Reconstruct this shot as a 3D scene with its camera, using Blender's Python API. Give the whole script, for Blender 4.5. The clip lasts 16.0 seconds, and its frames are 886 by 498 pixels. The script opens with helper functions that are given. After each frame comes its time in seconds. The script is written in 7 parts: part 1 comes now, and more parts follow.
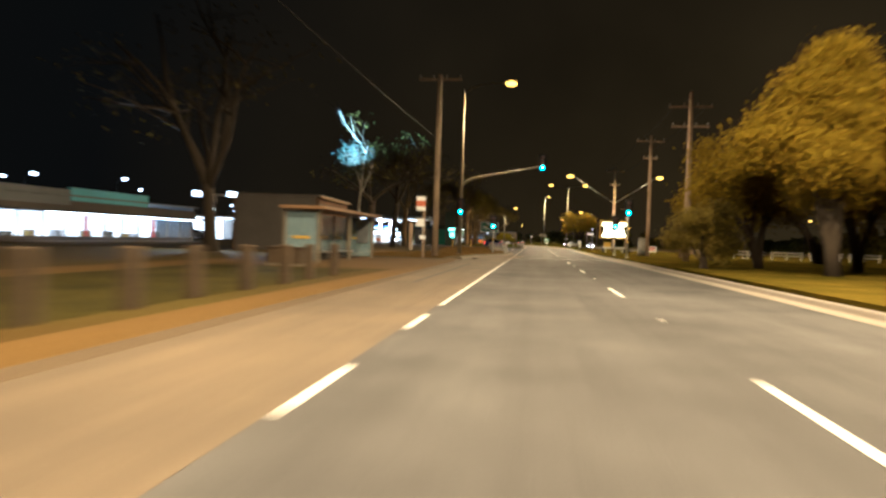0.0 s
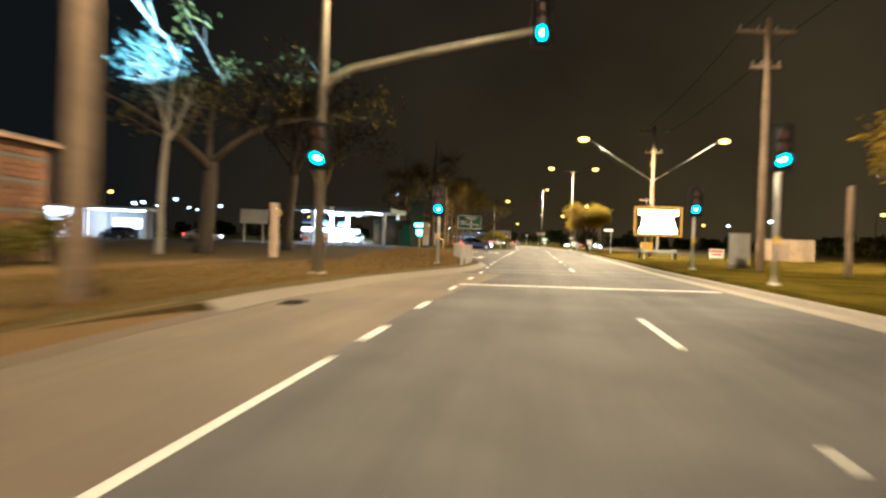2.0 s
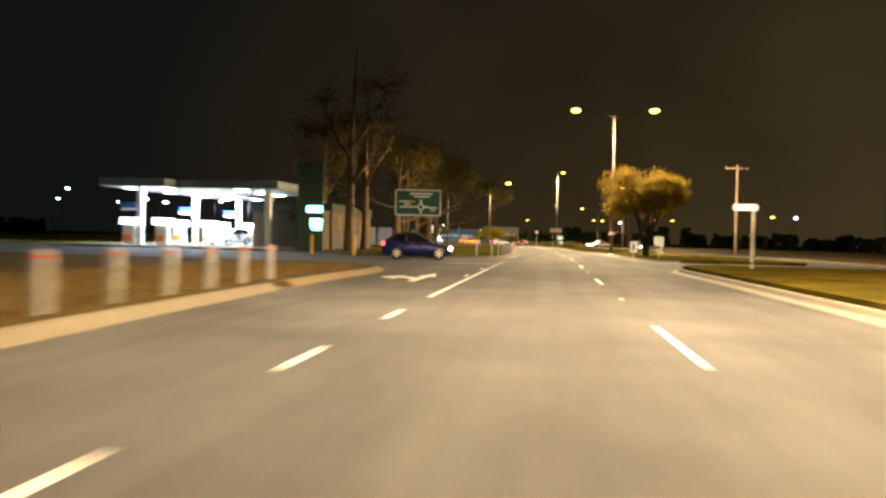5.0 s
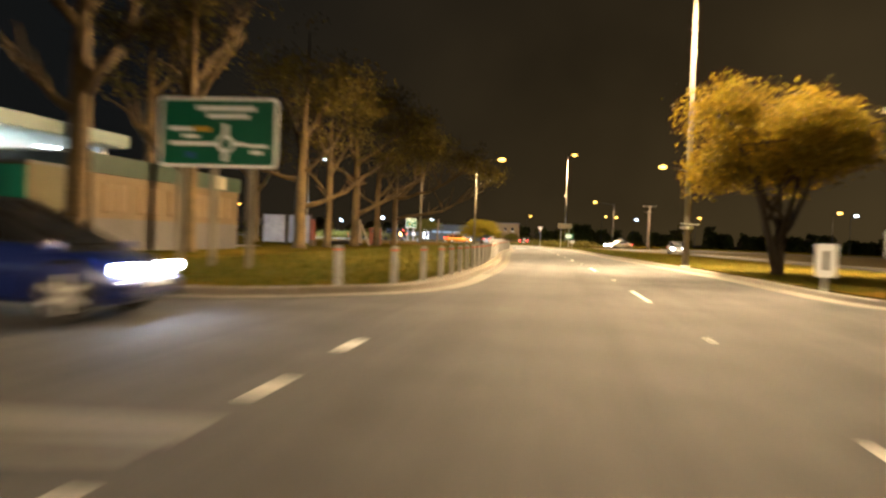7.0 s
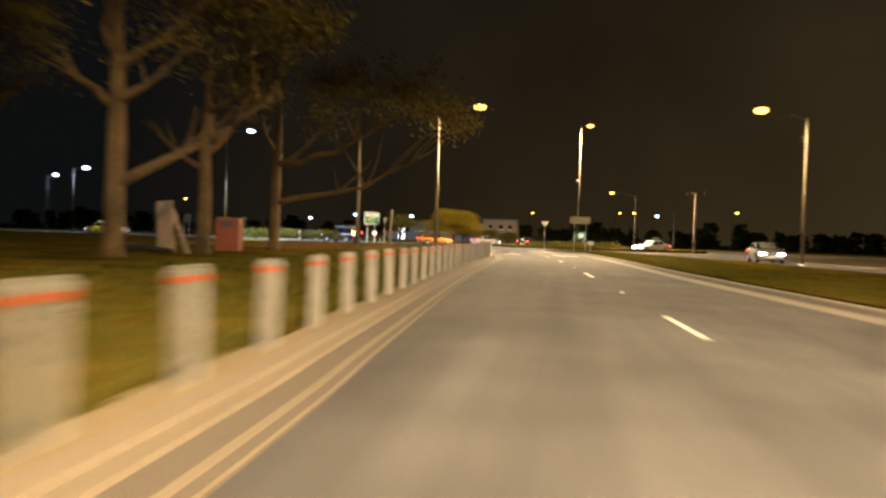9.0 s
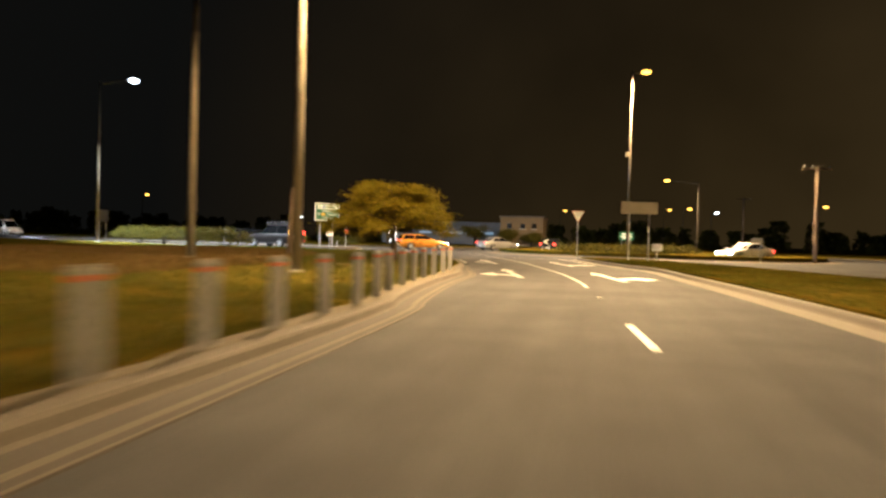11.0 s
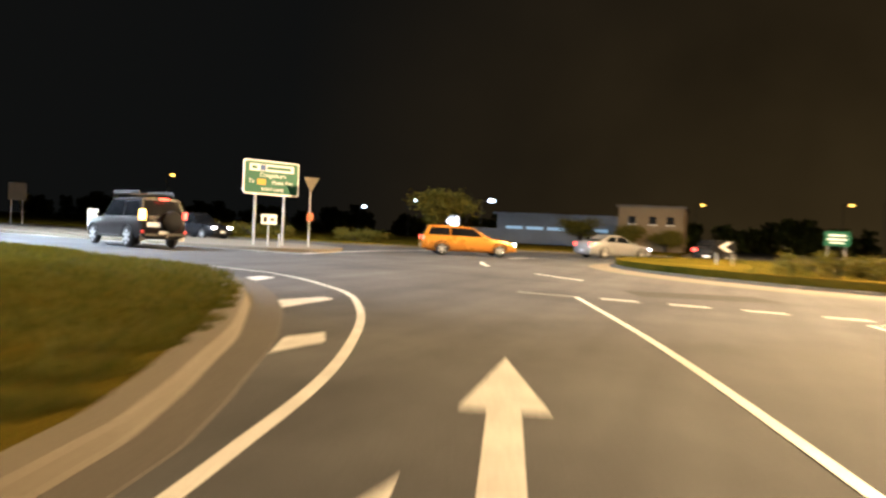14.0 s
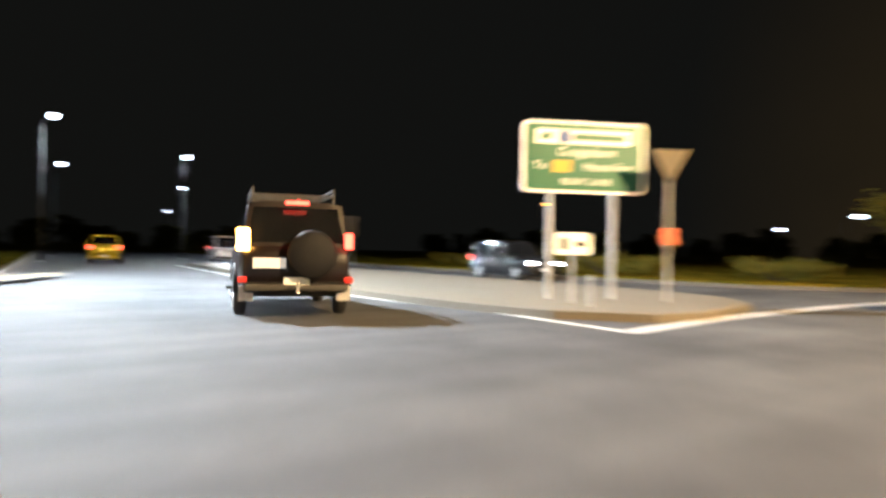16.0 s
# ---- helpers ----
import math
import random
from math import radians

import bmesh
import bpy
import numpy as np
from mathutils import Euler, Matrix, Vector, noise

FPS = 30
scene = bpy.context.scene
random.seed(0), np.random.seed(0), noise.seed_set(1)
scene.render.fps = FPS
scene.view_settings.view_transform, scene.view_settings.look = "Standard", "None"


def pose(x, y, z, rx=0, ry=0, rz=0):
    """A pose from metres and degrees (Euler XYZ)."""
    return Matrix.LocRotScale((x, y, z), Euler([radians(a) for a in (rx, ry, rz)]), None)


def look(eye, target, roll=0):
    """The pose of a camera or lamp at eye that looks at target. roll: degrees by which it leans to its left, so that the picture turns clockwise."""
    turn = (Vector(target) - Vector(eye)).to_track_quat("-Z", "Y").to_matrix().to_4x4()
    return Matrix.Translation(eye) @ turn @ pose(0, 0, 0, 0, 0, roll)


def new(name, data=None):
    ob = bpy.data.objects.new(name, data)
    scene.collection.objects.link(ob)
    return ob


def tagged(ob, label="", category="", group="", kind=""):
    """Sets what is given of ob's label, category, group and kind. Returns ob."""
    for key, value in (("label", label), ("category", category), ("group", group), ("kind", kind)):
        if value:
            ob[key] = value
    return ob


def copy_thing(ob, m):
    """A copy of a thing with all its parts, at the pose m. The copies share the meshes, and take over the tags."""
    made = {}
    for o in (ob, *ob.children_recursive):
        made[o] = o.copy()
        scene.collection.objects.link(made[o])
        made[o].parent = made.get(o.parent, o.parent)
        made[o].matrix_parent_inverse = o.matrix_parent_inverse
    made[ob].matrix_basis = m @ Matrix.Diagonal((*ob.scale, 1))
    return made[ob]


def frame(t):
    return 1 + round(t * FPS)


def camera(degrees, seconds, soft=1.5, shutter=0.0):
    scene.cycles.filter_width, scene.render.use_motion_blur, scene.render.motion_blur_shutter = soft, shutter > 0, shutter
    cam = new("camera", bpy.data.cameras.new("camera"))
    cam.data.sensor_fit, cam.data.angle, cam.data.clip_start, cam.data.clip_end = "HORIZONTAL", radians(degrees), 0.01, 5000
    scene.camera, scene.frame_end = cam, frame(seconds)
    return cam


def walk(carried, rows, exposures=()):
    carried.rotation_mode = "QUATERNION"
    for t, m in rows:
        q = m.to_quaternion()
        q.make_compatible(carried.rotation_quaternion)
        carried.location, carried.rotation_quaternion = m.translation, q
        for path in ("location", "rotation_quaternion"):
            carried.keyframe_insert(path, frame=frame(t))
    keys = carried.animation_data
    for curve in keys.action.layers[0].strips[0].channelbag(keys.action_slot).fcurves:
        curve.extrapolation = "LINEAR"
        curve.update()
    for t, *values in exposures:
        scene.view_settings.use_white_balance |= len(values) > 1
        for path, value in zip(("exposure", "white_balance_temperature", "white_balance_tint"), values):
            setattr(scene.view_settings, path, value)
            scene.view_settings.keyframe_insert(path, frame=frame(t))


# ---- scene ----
cam = camera(62.57, 16.0, soft=2.5, shutter=1.0)
PATH = [
    (0.0, pose(-0.000, 0.000, 1.114, 89.23, -1.84, 7.23)),
    (0.5, pose(0.106, 8.086, 1.114, 89.03, -1.80, 7.18)),
    (1.0, pose(0.135, 16.030, 1.114, 89.12, -1.68, 7.25)),
    (1.5, pose(0.187, 24.176, 1.114, 89.11, -1.97, 7.32)),
    (2.0, pose(0.247, 31.797, 1.114, 89.24, -1.81, 7.01)),
    (2.5, pose(0.276, 40.210, 1.114, 89.19, -1.59, 6.97)),
    (3.0, pose(0.367, 48.418, 1.114, 89.18, -1.61, 6.73)),
    (3.5, pose(0.489, 55.742, 1.114, 89.27, -1.33, 7.06)),
    (6.0, pose(0.283, 94.495, 1.114, 89.01, -1.62, 8.44)),
    (6.5, pose(0.178, 101.814, 1.114, 88.85, -1.92, 8.35)),
    (7.0, pose(0.201, 109.537, 1.114, 89.00, -2.02, 8.39)),
    (7.5, pose(0.235, 117.427, 1.114, 88.88, -2.00, 8.26)),
    (8.0, pose(0.215, 125.414, 1.114, 88.84, -1.97, 8.45)),
    (8.5, pose(0.040, 133.459, 1.114, 88.87, -1.83, 8.74)),
    (9.0, pose(-0.309, 141.518, 1.114, 89.04, -1.80, 8.66)),
    (11.5, pose(-0.726, 177.762, 1.114, 89.11, -1.72, 12.21)),
    (12.0, pose(-1.291, 183.698, 1.114, 88.94, -2.06, 13.07)),
    (12.5, pose(-1.900, 189.532, 1.114, 88.71, -2.59, 14.55)),
    (13.0, pose(-2.713, 194.937, 1.114, 88.19, -3.26, 16.07)),
    (13.5, pose(-3.580, 200.170, 1.114, 88.38, -2.78, 17.67)),
    (14.0, pose(-4.743, 205.006, 1.114, 88.69, -2.78, 20.24)),
    (14.5, pose(-6.032, 209.172, 1.114, 89.09, -2.38, 23.95)),
    (15.0, pose(-7.919, 213.498, 1.114, 89.59, -1.60, 30.10)),
    (15.5, pose(-9.780, 216.760, 1.114, 89.81, -1.18, 38.82)),
    (16.0, pose(-13.304, 221.213, 1.114, 90.18, -1.12, 51.00)),
]
# the clip's camera drifts in brightness and white balance: seconds, stops, kelvin, tint
EXPOSURES = (
    (0.0, 0.1, 4900, 8), (0.6, 0.35, 4850, 8), (1.8, 1.0, 4650, 8), (3.5, 0.8, 5200, 8), (6.0, 0.8, 5250, 8), (6.5, 1.1, 5250, 8),
    (7.2, 0.9, 5300, 10), (8.0, 0.65, 5150, 10), (8.5, 0.2, 5100, 10), (9.0, 0.4, 5250, 10), (12.3, 0.2, 5750, 10), (13.5, 0.5, 5450, 10), (14.3, 0.6, 5450, 10), (15.0, 0.35, 5200, 8), (15.5, 0.4, 5150, 8), (16.0, 0.75, 5700, 8),
)
walk(cam, PATH, exposures=EXPOSURES)

# ---- world and exposure ----
world = bpy.data.worlds.new("night")
scene.world = world
world.use_nodes = True
wn = world.node_tree
wbg = wn.nodes["Background"]
wtc = wn.nodes.new("ShaderNodeTexCoord")
wsep = wn.nodes.new("ShaderNodeSeparateXYZ")
wn.links.new(wtc.outputs["Generated"], wsep.inputs[0])
wramp = wn.nodes.new("ShaderNodeValToRGB")
wramp.color_ramp.elements[0].position = 0.0
wramp.color_ramp.elements[0].color = (0.022, 0.0132, 0.0042, 1)
wramp.color_ramp.elements[1].position = 0.55
wramp.color_ramp.elements[1].color = (0.0046, 0.0030, 0.0015, 1)
wn.links.new(wsep.outputs[2], wramp.inputs[0])
wcl = wn.nodes.new("ShaderNodeTexNoise")
wcl.inputs["Scale"].default_value, wcl.inputs["Detail"].default_value = 2.2, 4
wn.links.new(wtc.outputs["Generated"], wcl.inputs["Vector"])
wmr = wn.nodes.new("ShaderNodeMapRange")
wmr.inputs["From Min"].default_value, wmr.inputs["From Max"].default_value = 0.3, 0.7
wmr.inputs["To Min"].default_value, wmr.inputs["To Max"].default_value = 0.6, 1.4
wn.links.new(wcl.outputs["Fac"], wmr.inputs["Value"])
wsc = wn.nodes.new("ShaderNodeVectorMath")
wsc.operation = "SCALE"
wn.links.new(wramp.outputs[0], wsc.inputs[0])
wn.links.new(wmr.outputs[0], wsc.inputs["Scale"])
# a brighter sky to the north than west stands in for haze round lamps
wdot = wn.nodes.new("ShaderNodeVectorMath")
wdot.operation = "DOT_PRODUCT"
wdot.inputs[1].default_value = (0.45, 0.89, 0.0)
wn.links.new(wtc.outputs["Generated"], wdot.inputs[0])
wmg = wn.nodes.new("ShaderNodeMapRange")
wmg.inputs["From Min"].default_value, wmg.inputs["From Max"].default_value = 0.0, 1.0
wmg.inputs["To Min"].default_value, wmg.inputs["To Max"].default_value = 0.4, 1.25
wn.links.new(wdot.outputs["Value"], wmg.inputs["Value"])
wgl = wn.nodes.new("ShaderNodeVectorMath")
wgl.operation = "SCALE"
wn.links.new(wsc.outputs[0], wgl.inputs[0])
wn.links.new(wmg.outputs[0], wgl.inputs["Scale"])
# away from the sodium lamps the sky is a neutral dark grey
wmn = wn.nodes.new("ShaderNodeMapRange")
wmn.inputs["From Min"].default_value, wmn.inputs["From Max"].default_value = 0.5, 0.95
wn.links.new(wdot.outputs["Value"], wmn.inputs["Value"])
wmix = wn.nodes.new("ShaderNodeMix")
wmix.data_type = "RGBA"
wmix.inputs[6].default_value = (0.0033, 0.0031, 0.0025, 1)
wn.links.new(wmn.outputs[0], wmix.inputs[0])
wn.links.new(wgl.outputs[0], wmix.inputs[7])
wn.links.new(wmix.outputs[2], wbg.inputs[0])
wbg.inputs[1].default_value = 1.1

SODIUM = (1.0, 0.61, 0.25)
COOL = (0.95, 0.97, 0.94)
FLOOD = (0.6, 0.92, 1.0)
W_LAMP = 38000


def lamp(x, y, z, watts, colour, size=0.25, aim=None, cone=177):
    """A downward street luminaire's light."""
    d = bpy.data.lights.new("luminaire_light", "SPOT")
    d.energy, d.color, d.shadow_soft_size = watts, colour, size
    d.spot_size, d.spot_blend = radians(cone), 0.25
    ob = new("luminaire_light", d)
    ob.matrix_world = look((x, y, z), aim if aim else (x, y, 0))
    return ob


# ---- materials ----
def nodes_of(m):
    m.use_nodes = True
    return m.node_tree, m.node_tree.nodes["Principled BSDF"]


def surface(name, base, rough=0.7, metal=0.0, vary=0.25, grain=40.0, stain=0.6, bump=0.15, second=None, per_piece=0.0, coat=0.0, spec=0.5):
    """A surface with two scales of variation: grain and broad stains, and a fine relief."""
    m = bpy.data.materials.new(name)
    t, b = nodes_of(m)
    geo = t.nodes.new("ShaderNodeNewGeometry")
    n1 = t.nodes.new("ShaderNodeTexNoise")
    n1.inputs["Scale"].default_value = grain
    n1.inputs["Detail"].default_value = 4
    n2 = t.nodes.new("ShaderNodeTexNoise")
    n2.inputs["Scale"].default_value = stain
    n2.inputs["Detail"].default_value = 6
    n2.inputs["Roughness"].default_value = 0.65
    for n in (n1, n2):
        t.links.new(geo.outputs["Position"], n.inputs["Vector"])
    mix = t.nodes.new("ShaderNodeMix")
    mix.data_type = "RGBA"
    mix.inputs[6].default_value = (*[c * (1 - vary) for c in base], 1)
    other = second if second else [min(1, c * (1 + vary)) for c in base]
    mix.inputs[7].default_value = (*other, 1)
    ramp = t.nodes.new("ShaderNodeMapRange")
    ramp.inputs["From Min"].default_value, ramp.inputs["From Max"].default_value = 0.32, 0.68
    t.links.new(n2.outputs["Fac"], ramp.inputs["Value"])
    t.links.new(ramp.outputs[0], mix.inputs[0])
    mul = t.nodes.new("ShaderNodeMix")
    mul.data_type = "RGBA"
    mul.blend_type = "MULTIPLY"
    mul.inputs[0].default_value = 1.0
    sh = t.nodes.new("ShaderNodeMapRange")
    sh.inputs["From Min"].default_value, sh.inputs["From Max"].default_value = 0.25, 0.75
    sh.inputs["To Min"].default_value, sh.inputs["To Max"].default_value = 1 - vary, 1 + vary * 0.6
    t.links.new(n1.outputs["Fac"], sh.inputs["Value"])
    comb = t.nodes.new("ShaderNodeCombineColor")
    for k in range(3):
        t.links.new(sh.outputs[0], comb.inputs[k])
    t.links.new(mix.outputs[2], mul.inputs[6])
    t.links.new(comb.outputs[0], mul.inputs[7])
    out = mul.outputs[2]
    if per_piece:
        info = t.nodes.new("ShaderNodeObjectInfo")
        hsv = t.nodes.new("ShaderNodeHueSaturation")
        pr = t.nodes.new("ShaderNodeMapRange")
        pr.inputs["To Min"].default_value, pr.inputs["To Max"].default_value = 1 - per_piece, 1 + per_piece
        t.links.new(info.outputs["Random"], pr.inputs["Value"])
        t.links.new(pr.outputs[0], hsv.inputs["Value"])
        t.links.new(out, hsv.inputs["Color"])
        out = hsv.outputs[0]
    t.links.new(out, b.inputs["Base Color"])
    rr = t.nodes.new("ShaderNodeMapRange")
    rr.inputs["To Min"].default_value, rr.inputs["To Max"].default_value = max(0.02, rough - 0.12), min(1, rough + 0.12)
    t.links.new(n2.outputs["Fac"], rr.inputs["Value"])
    t.links.new(rr.outputs[0], b.inputs["Roughness"])
    b.inputs["Metallic"].default_value = metal
    b.inputs["Specular IOR Level"].default_value = spec
    b.inputs["Coat Weight"].default_value = coat
    if bump:
        bp = t.nodes.new("ShaderNodeBump")
        bp.inputs["Strength"].default_value = bump
        bp.inputs["Distance"].default_value = 0.02
        t.links.new(n1.outputs["Fac"], bp.inputs["Height"])
        t.links.new(bp.outputs[0], b.inputs["Normal"])
    return m


def add_wear(m, along_scale=0.035, across=0.9, amount=0.22):
    """Long streaks of wear and oil along the lanes."""
    t = m.node_tree
    b = t.nodes["Principled BSDF"]
    geo = t.nodes.new("ShaderNodeNewGeometry")
    mp = t.nodes.new("ShaderNodeMapping")
    mp.inputs["Scale"].default_value = (across, along_scale, 1)
    n = t.nodes.new("ShaderNodeTexNoise")
    n.inputs["Scale"].default_value, n.inputs["Detail"].default_value = 1.6, 5
    t.links.new(geo.outputs["Position"], mp.inputs["Vector"])
    t.links.new(mp.outputs[0], n.inputs["Vector"])
    mr = t.nodes.new("ShaderNodeMapRange")
    mr.inputs["From Min"].default_value, mr.inputs["From Max"].default_value = 0.3, 0.7
    mr.inputs["To Min"].default_value, mr.inputs["To Max"].default_value = 1 - amount, 1 + amount
    t.links.new(n.outputs["Fac"], mr.inputs["Value"])
    sc = t.nodes.new("ShaderNodeVectorMath")
    sc.operation = "SCALE"
    old = b.inputs["Base Color"].links[0].from_socket
    t.links.new(old, sc.inputs[0])
    t.links.new(mr.outputs[0], sc.inputs["Scale"])
    t.links.new(sc.outputs[0], b.inputs["Base Color"])


def glow(name, colour, strength):
    m = bpy.data.materials.new(name)
    t, b = nodes_of(m)
    b.inputs["Base Color"].default_value = (*[min(1, c * 0.6) for c in colour], 1)
    b.inputs["Emission Color"].default_value = (*colour, 1)
    b.inputs["Emission Strength"].default_value = strength
    return m


def leaves(name, base, second):
    m = bpy.data.materials.new(name)
    t, b = nodes_of(m)
    geo = t.nodes.new("ShaderNodeNewGeometry")
    mix = t.nodes.new("ShaderNodeMix")
    mix.data_type = "RGBA"
    mix.inputs[6].default_value, mix.inputs[7].default_value = (*base, 1), (*second, 1)
    t.links.new(geo.outputs["Random Per Island"], mix.inputs[0])
    t.links.new(mix.outputs[2], b.inputs["Base Color"])
    b.inputs["Roughness"].default_value = 0.75
    b.inputs["Specular IOR Level"].default_value = 0.12
    tr = t.nodes.new("ShaderNodeBsdfTranslucent")
    t.links.new(mix.outputs[2], tr.inputs["Color"])
    add = t.nodes.new("ShaderNodeMixShader")
    add.inputs[0].default_value = 0.3
    t.links.new(b.outputs[0], add.inputs[1])
    t.links.new(tr.outputs[0], add.inputs[2])
    t.links.new(add.outputs[0], t.nodes["Material Output"].inputs[0])
    return m


def clear_glass(name, tint=(0.9, 0.95, 0.95), rough=0.02, alpha=0.25):
    m = bpy.data.materials.new(name)
    t, b = nodes_of(m)
    b.inputs["Base Color"].default_value = (*tint, 1)
    b.inputs["Roughness"].default_value = rough
    b.inputs["Alpha"].default_value = alpha
    return m


ASPHALT = surface("asphalt", (0.053, 0.0545, 0.058), 0.84, vary=0.32, grain=55, stain=0.35, bump=0.35, second=(0.092, 0.094, 0.098), spec=0.25)
ASPHALT_OLD = surface("old_asphalt", (0.095, 0.075, 0.05), 0.85, vary=0.25, grain=50, stain=0.4, bump=0.35, second=(0.125, 0.098, 0.064))
add_wear(ASPHALT)
add_wear(ASPHALT_OLD, 0.05, 1.2, 0.18)
PATCH = surface("patch_asphalt", (0.042, 0.04, 0.038), 0.85, vary=0.25, grain=60, stain=0.8, bump=0.3, spec=0.15)
PAINT = surface("road_paint", (0.62, 0.62, 0.6), 0.55, vary=0.3, grain=45, stain=2.2, bump=0.25, second=(0.72, 0.72, 0.7))
WORN_PAINT = surface("worn_road_paint", (0.34, 0.34, 0.33), 0.7, vary=0.45, grain=25, stain=2.5, bump=0.25, second=(0.2, 0.2, 0.19))
CONCRETE = surface("kerb_concrete", (0.175, 0.15, 0.11), 0.85, vary=0.3, grain=35, stain=0.8, bump=0.25, second=(0.13, 0.11, 0.078))
WORN_PATH = surface("worn_path_earth", (0.19, 0.145, 0.062), 0.9, vary=0.25, grain=25, stain=0.9, bump=0.4, second=(0.16, 0.122, 0.058))
DUSTY_EDGE = surface("dusty_kerbside_earth", (0.18, 0.145, 0.08), 0.9, vary=0.3, grain=25, stain=1.1, bump=0.4, second=(0.14, 0.115, 0.065))
PALE_KERB = surface("pale_kerb_concrete", (0.25, 0.23, 0.2), 0.85, vary=0.22, grain=30, stain=0.7, bump=0.25, second=(0.19, 0.172, 0.14))
PAD_EARTH = surface("trodden_brown_earth", (0.125, 0.078, 0.022), 0.92, vary=0.25, grain=22, stain=0.6, bump=0.5, second=(0.095, 0.058, 0.014), spec=0.15)
DARK_GRASS = surface("dark_short_grass", (0.03, 0.03, 0.005), 0.95, vary=0.45, grain=20, stain=0.5, bump=1.0, second=(0.055, 0.045, 0.008), spec=0.1)
GUTTER = surface("dirty_channel_concrete", (0.095, 0.083, 0.066), 0.85, vary=0.3, grain=35, stain=0.7, bump=0.25, second=(0.068, 0.06, 0.05))
EARTHY_CHANNEL = surface("earth_stained_channel", (0.105, 0.075, 0.036), 0.9, vary=0.3, grain=30, stain=0.8, bump=0.3, second=(0.075, 0.054, 0.028))
GRASS = surface("grass", (0.05, 0.057, 0.006), 0.95, vary=0.45, grain=22, stain=0.35, bump=1.0, second=(0.115, 0.082, 0.009), spec=0.0)
DRY = surface("dry_earth_and_grass", (0.1, 0.062, 0.014), 0.95, vary=0.4, grain=16, stain=0.25, bump=1.0, second=(0.062, 0.052, 0.009), spec=0.1)
GALV = surface("galvanised_steel", (0.45, 0.45, 0.44), 0.5, 0.7, vary=0.15, grain=30, stain=1.5, bump=0.05)
PALE_STEEL = surface("painted_pole_steel", (0.16, 0.14, 0.1), 0.6, 0.15, vary=0.15, grain=30, stain=1.2, bump=0.05)
# pole steel dimmed in colour where the lamps would bleach it
MID_STEEL = surface("dimmed_brown_grey_steel", (0.085, 0.075, 0.052), 0.65, 0.1, vary=0.2, grain=30, stain=1.2, bump=0.05)
# steel darkened so that distant poles sink into the night
DARK_STEEL = surface("dimmed_dark_steel", (0.035, 0.034, 0.031), 0.6, 0.2, vary=0.2, grain=30, stain=1.2, bump=0.05)
WOODPOLE = surface("weathered_pole_wood", (0.25, 0.19, 0.13), 0.85, vary=0.3, grain=14, stain=1.0, bump=0.5)
BARK = surface("eucalypt_bark", (0.066, 0.044, 0.013), 0.9, vary=0.4, grain=9, stain=0.9, bump=0.9, second=(0.125, 0.083, 0.024))
# bark darkened in colour so that trunks in the dark hardly show
BARK_DARK = surface("dark_bark_dimmed", (0.024, 0.017, 0.009), 0.9, vary=0.35, grain=10, stain=0.9, bump=0.8)
BARK_PALE = surface("pale_gum_bark", (0.14, 0.132, 0.11), 0.8, vary=0.2, grain=7, stain=0.9, bump=0.5)
LEAF_GUM = leaves("gum_leaves", (0.075, 0.066, 0.01), (0.19, 0.148, 0.022))
# gum leaves again, with the darkness put into the colour
LEAF_DIM = leaves("unlit_gum_leaves", (0.035, 0.033, 0.008), (0.075, 0.062, 0.014))
# the lamps' gold is put into this leaf colour, with almost no blue
LEAF_GOLD = leaves("lamp_gold_leaves", (0.13, 0.1, 0.003), (0.25, 0.18, 0.004))
LEAF_OLIVE = leaves("feathery_olive_leaves", (0.12, 0.108, 0.004), (0.23, 0.182, 0.007))
LEAF_SILVER = leaves("silvery_gum_leaves", (0.016, 0.027, 0.024), (0.05, 0.075, 0.066))
LEAF_BUSH = leaves("bush_leaves", (0.06, 0.06, 0.008), (0.125, 0.11, 0.016))
BLACK = surface("black_powder_coat", (0.008, 0.008, 0.009), 0.7, vary=0.2, bump=0.05, spec=0.2)
RUBBER = surface("tyre_rubber", (0.015, 0.015, 0.015), 0.85, vary=0.2, bump=0.1)
SIGN_GREEN = surface("green_sign_sheeting", (0.002, 0.1, 0.052), 0.4, vary=0.08, grain=20, stain=1.0, bump=0.02)
# the blue tint stands in for cool headlamp light on white faces
SIGN_WHITE = surface("white_sheeting_headlamp_tint", (0.78, 0.83, 0.88), 0.4, vary=0.05, grain=20, stain=1.0, bump=0.02)
SIGN_YELLOW = surface("yellow_sign_sheeting", (0.5, 0.33, 0.025), 0.4, vary=0.06, grain=20, stain=1.0, bump=0.02)
SIGN_RED = surface("red_sign_sheeting", (0.55, 0.025, 0.02), 0.4, vary=0.06, grain=20, stain=1.0, bump=0.02)
FADED_RED = surface("faded_orange_red_sheeting", (0.5, 0.12, 0.045), 0.5, vary=0.15, grain=20, stain=3.0, bump=0.02)
SIGN_BLUE = surface("blue_sign_sheeting", (0.03, 0.08, 0.3), 0.4, vary=0.06, grain=20, stain=1.0, bump=0.02)
BRICK = surface("brown_brick", (0.095, 0.043, 0.014), 0.85, vary=0.25, grain=18, stain=0.8, bump=0.3, per_piece=0.25)
MORTAR = surface("mortar", (0.07, 0.045, 0.025), 0.9, vary=0.15, grain=40, bump=0.2)
WHITE_WALL = surface("painted_white_wall", (0.72, 0.72, 0.7), 0.6, vary=0.08, grain=12, stain=0.5, bump=0.08)
CREAM_WALL = surface("cream_rendered_wall", (0.085, 0.06, 0.024), 0.8, vary=0.12, grain=12, stain=0.5, bump=0.12)
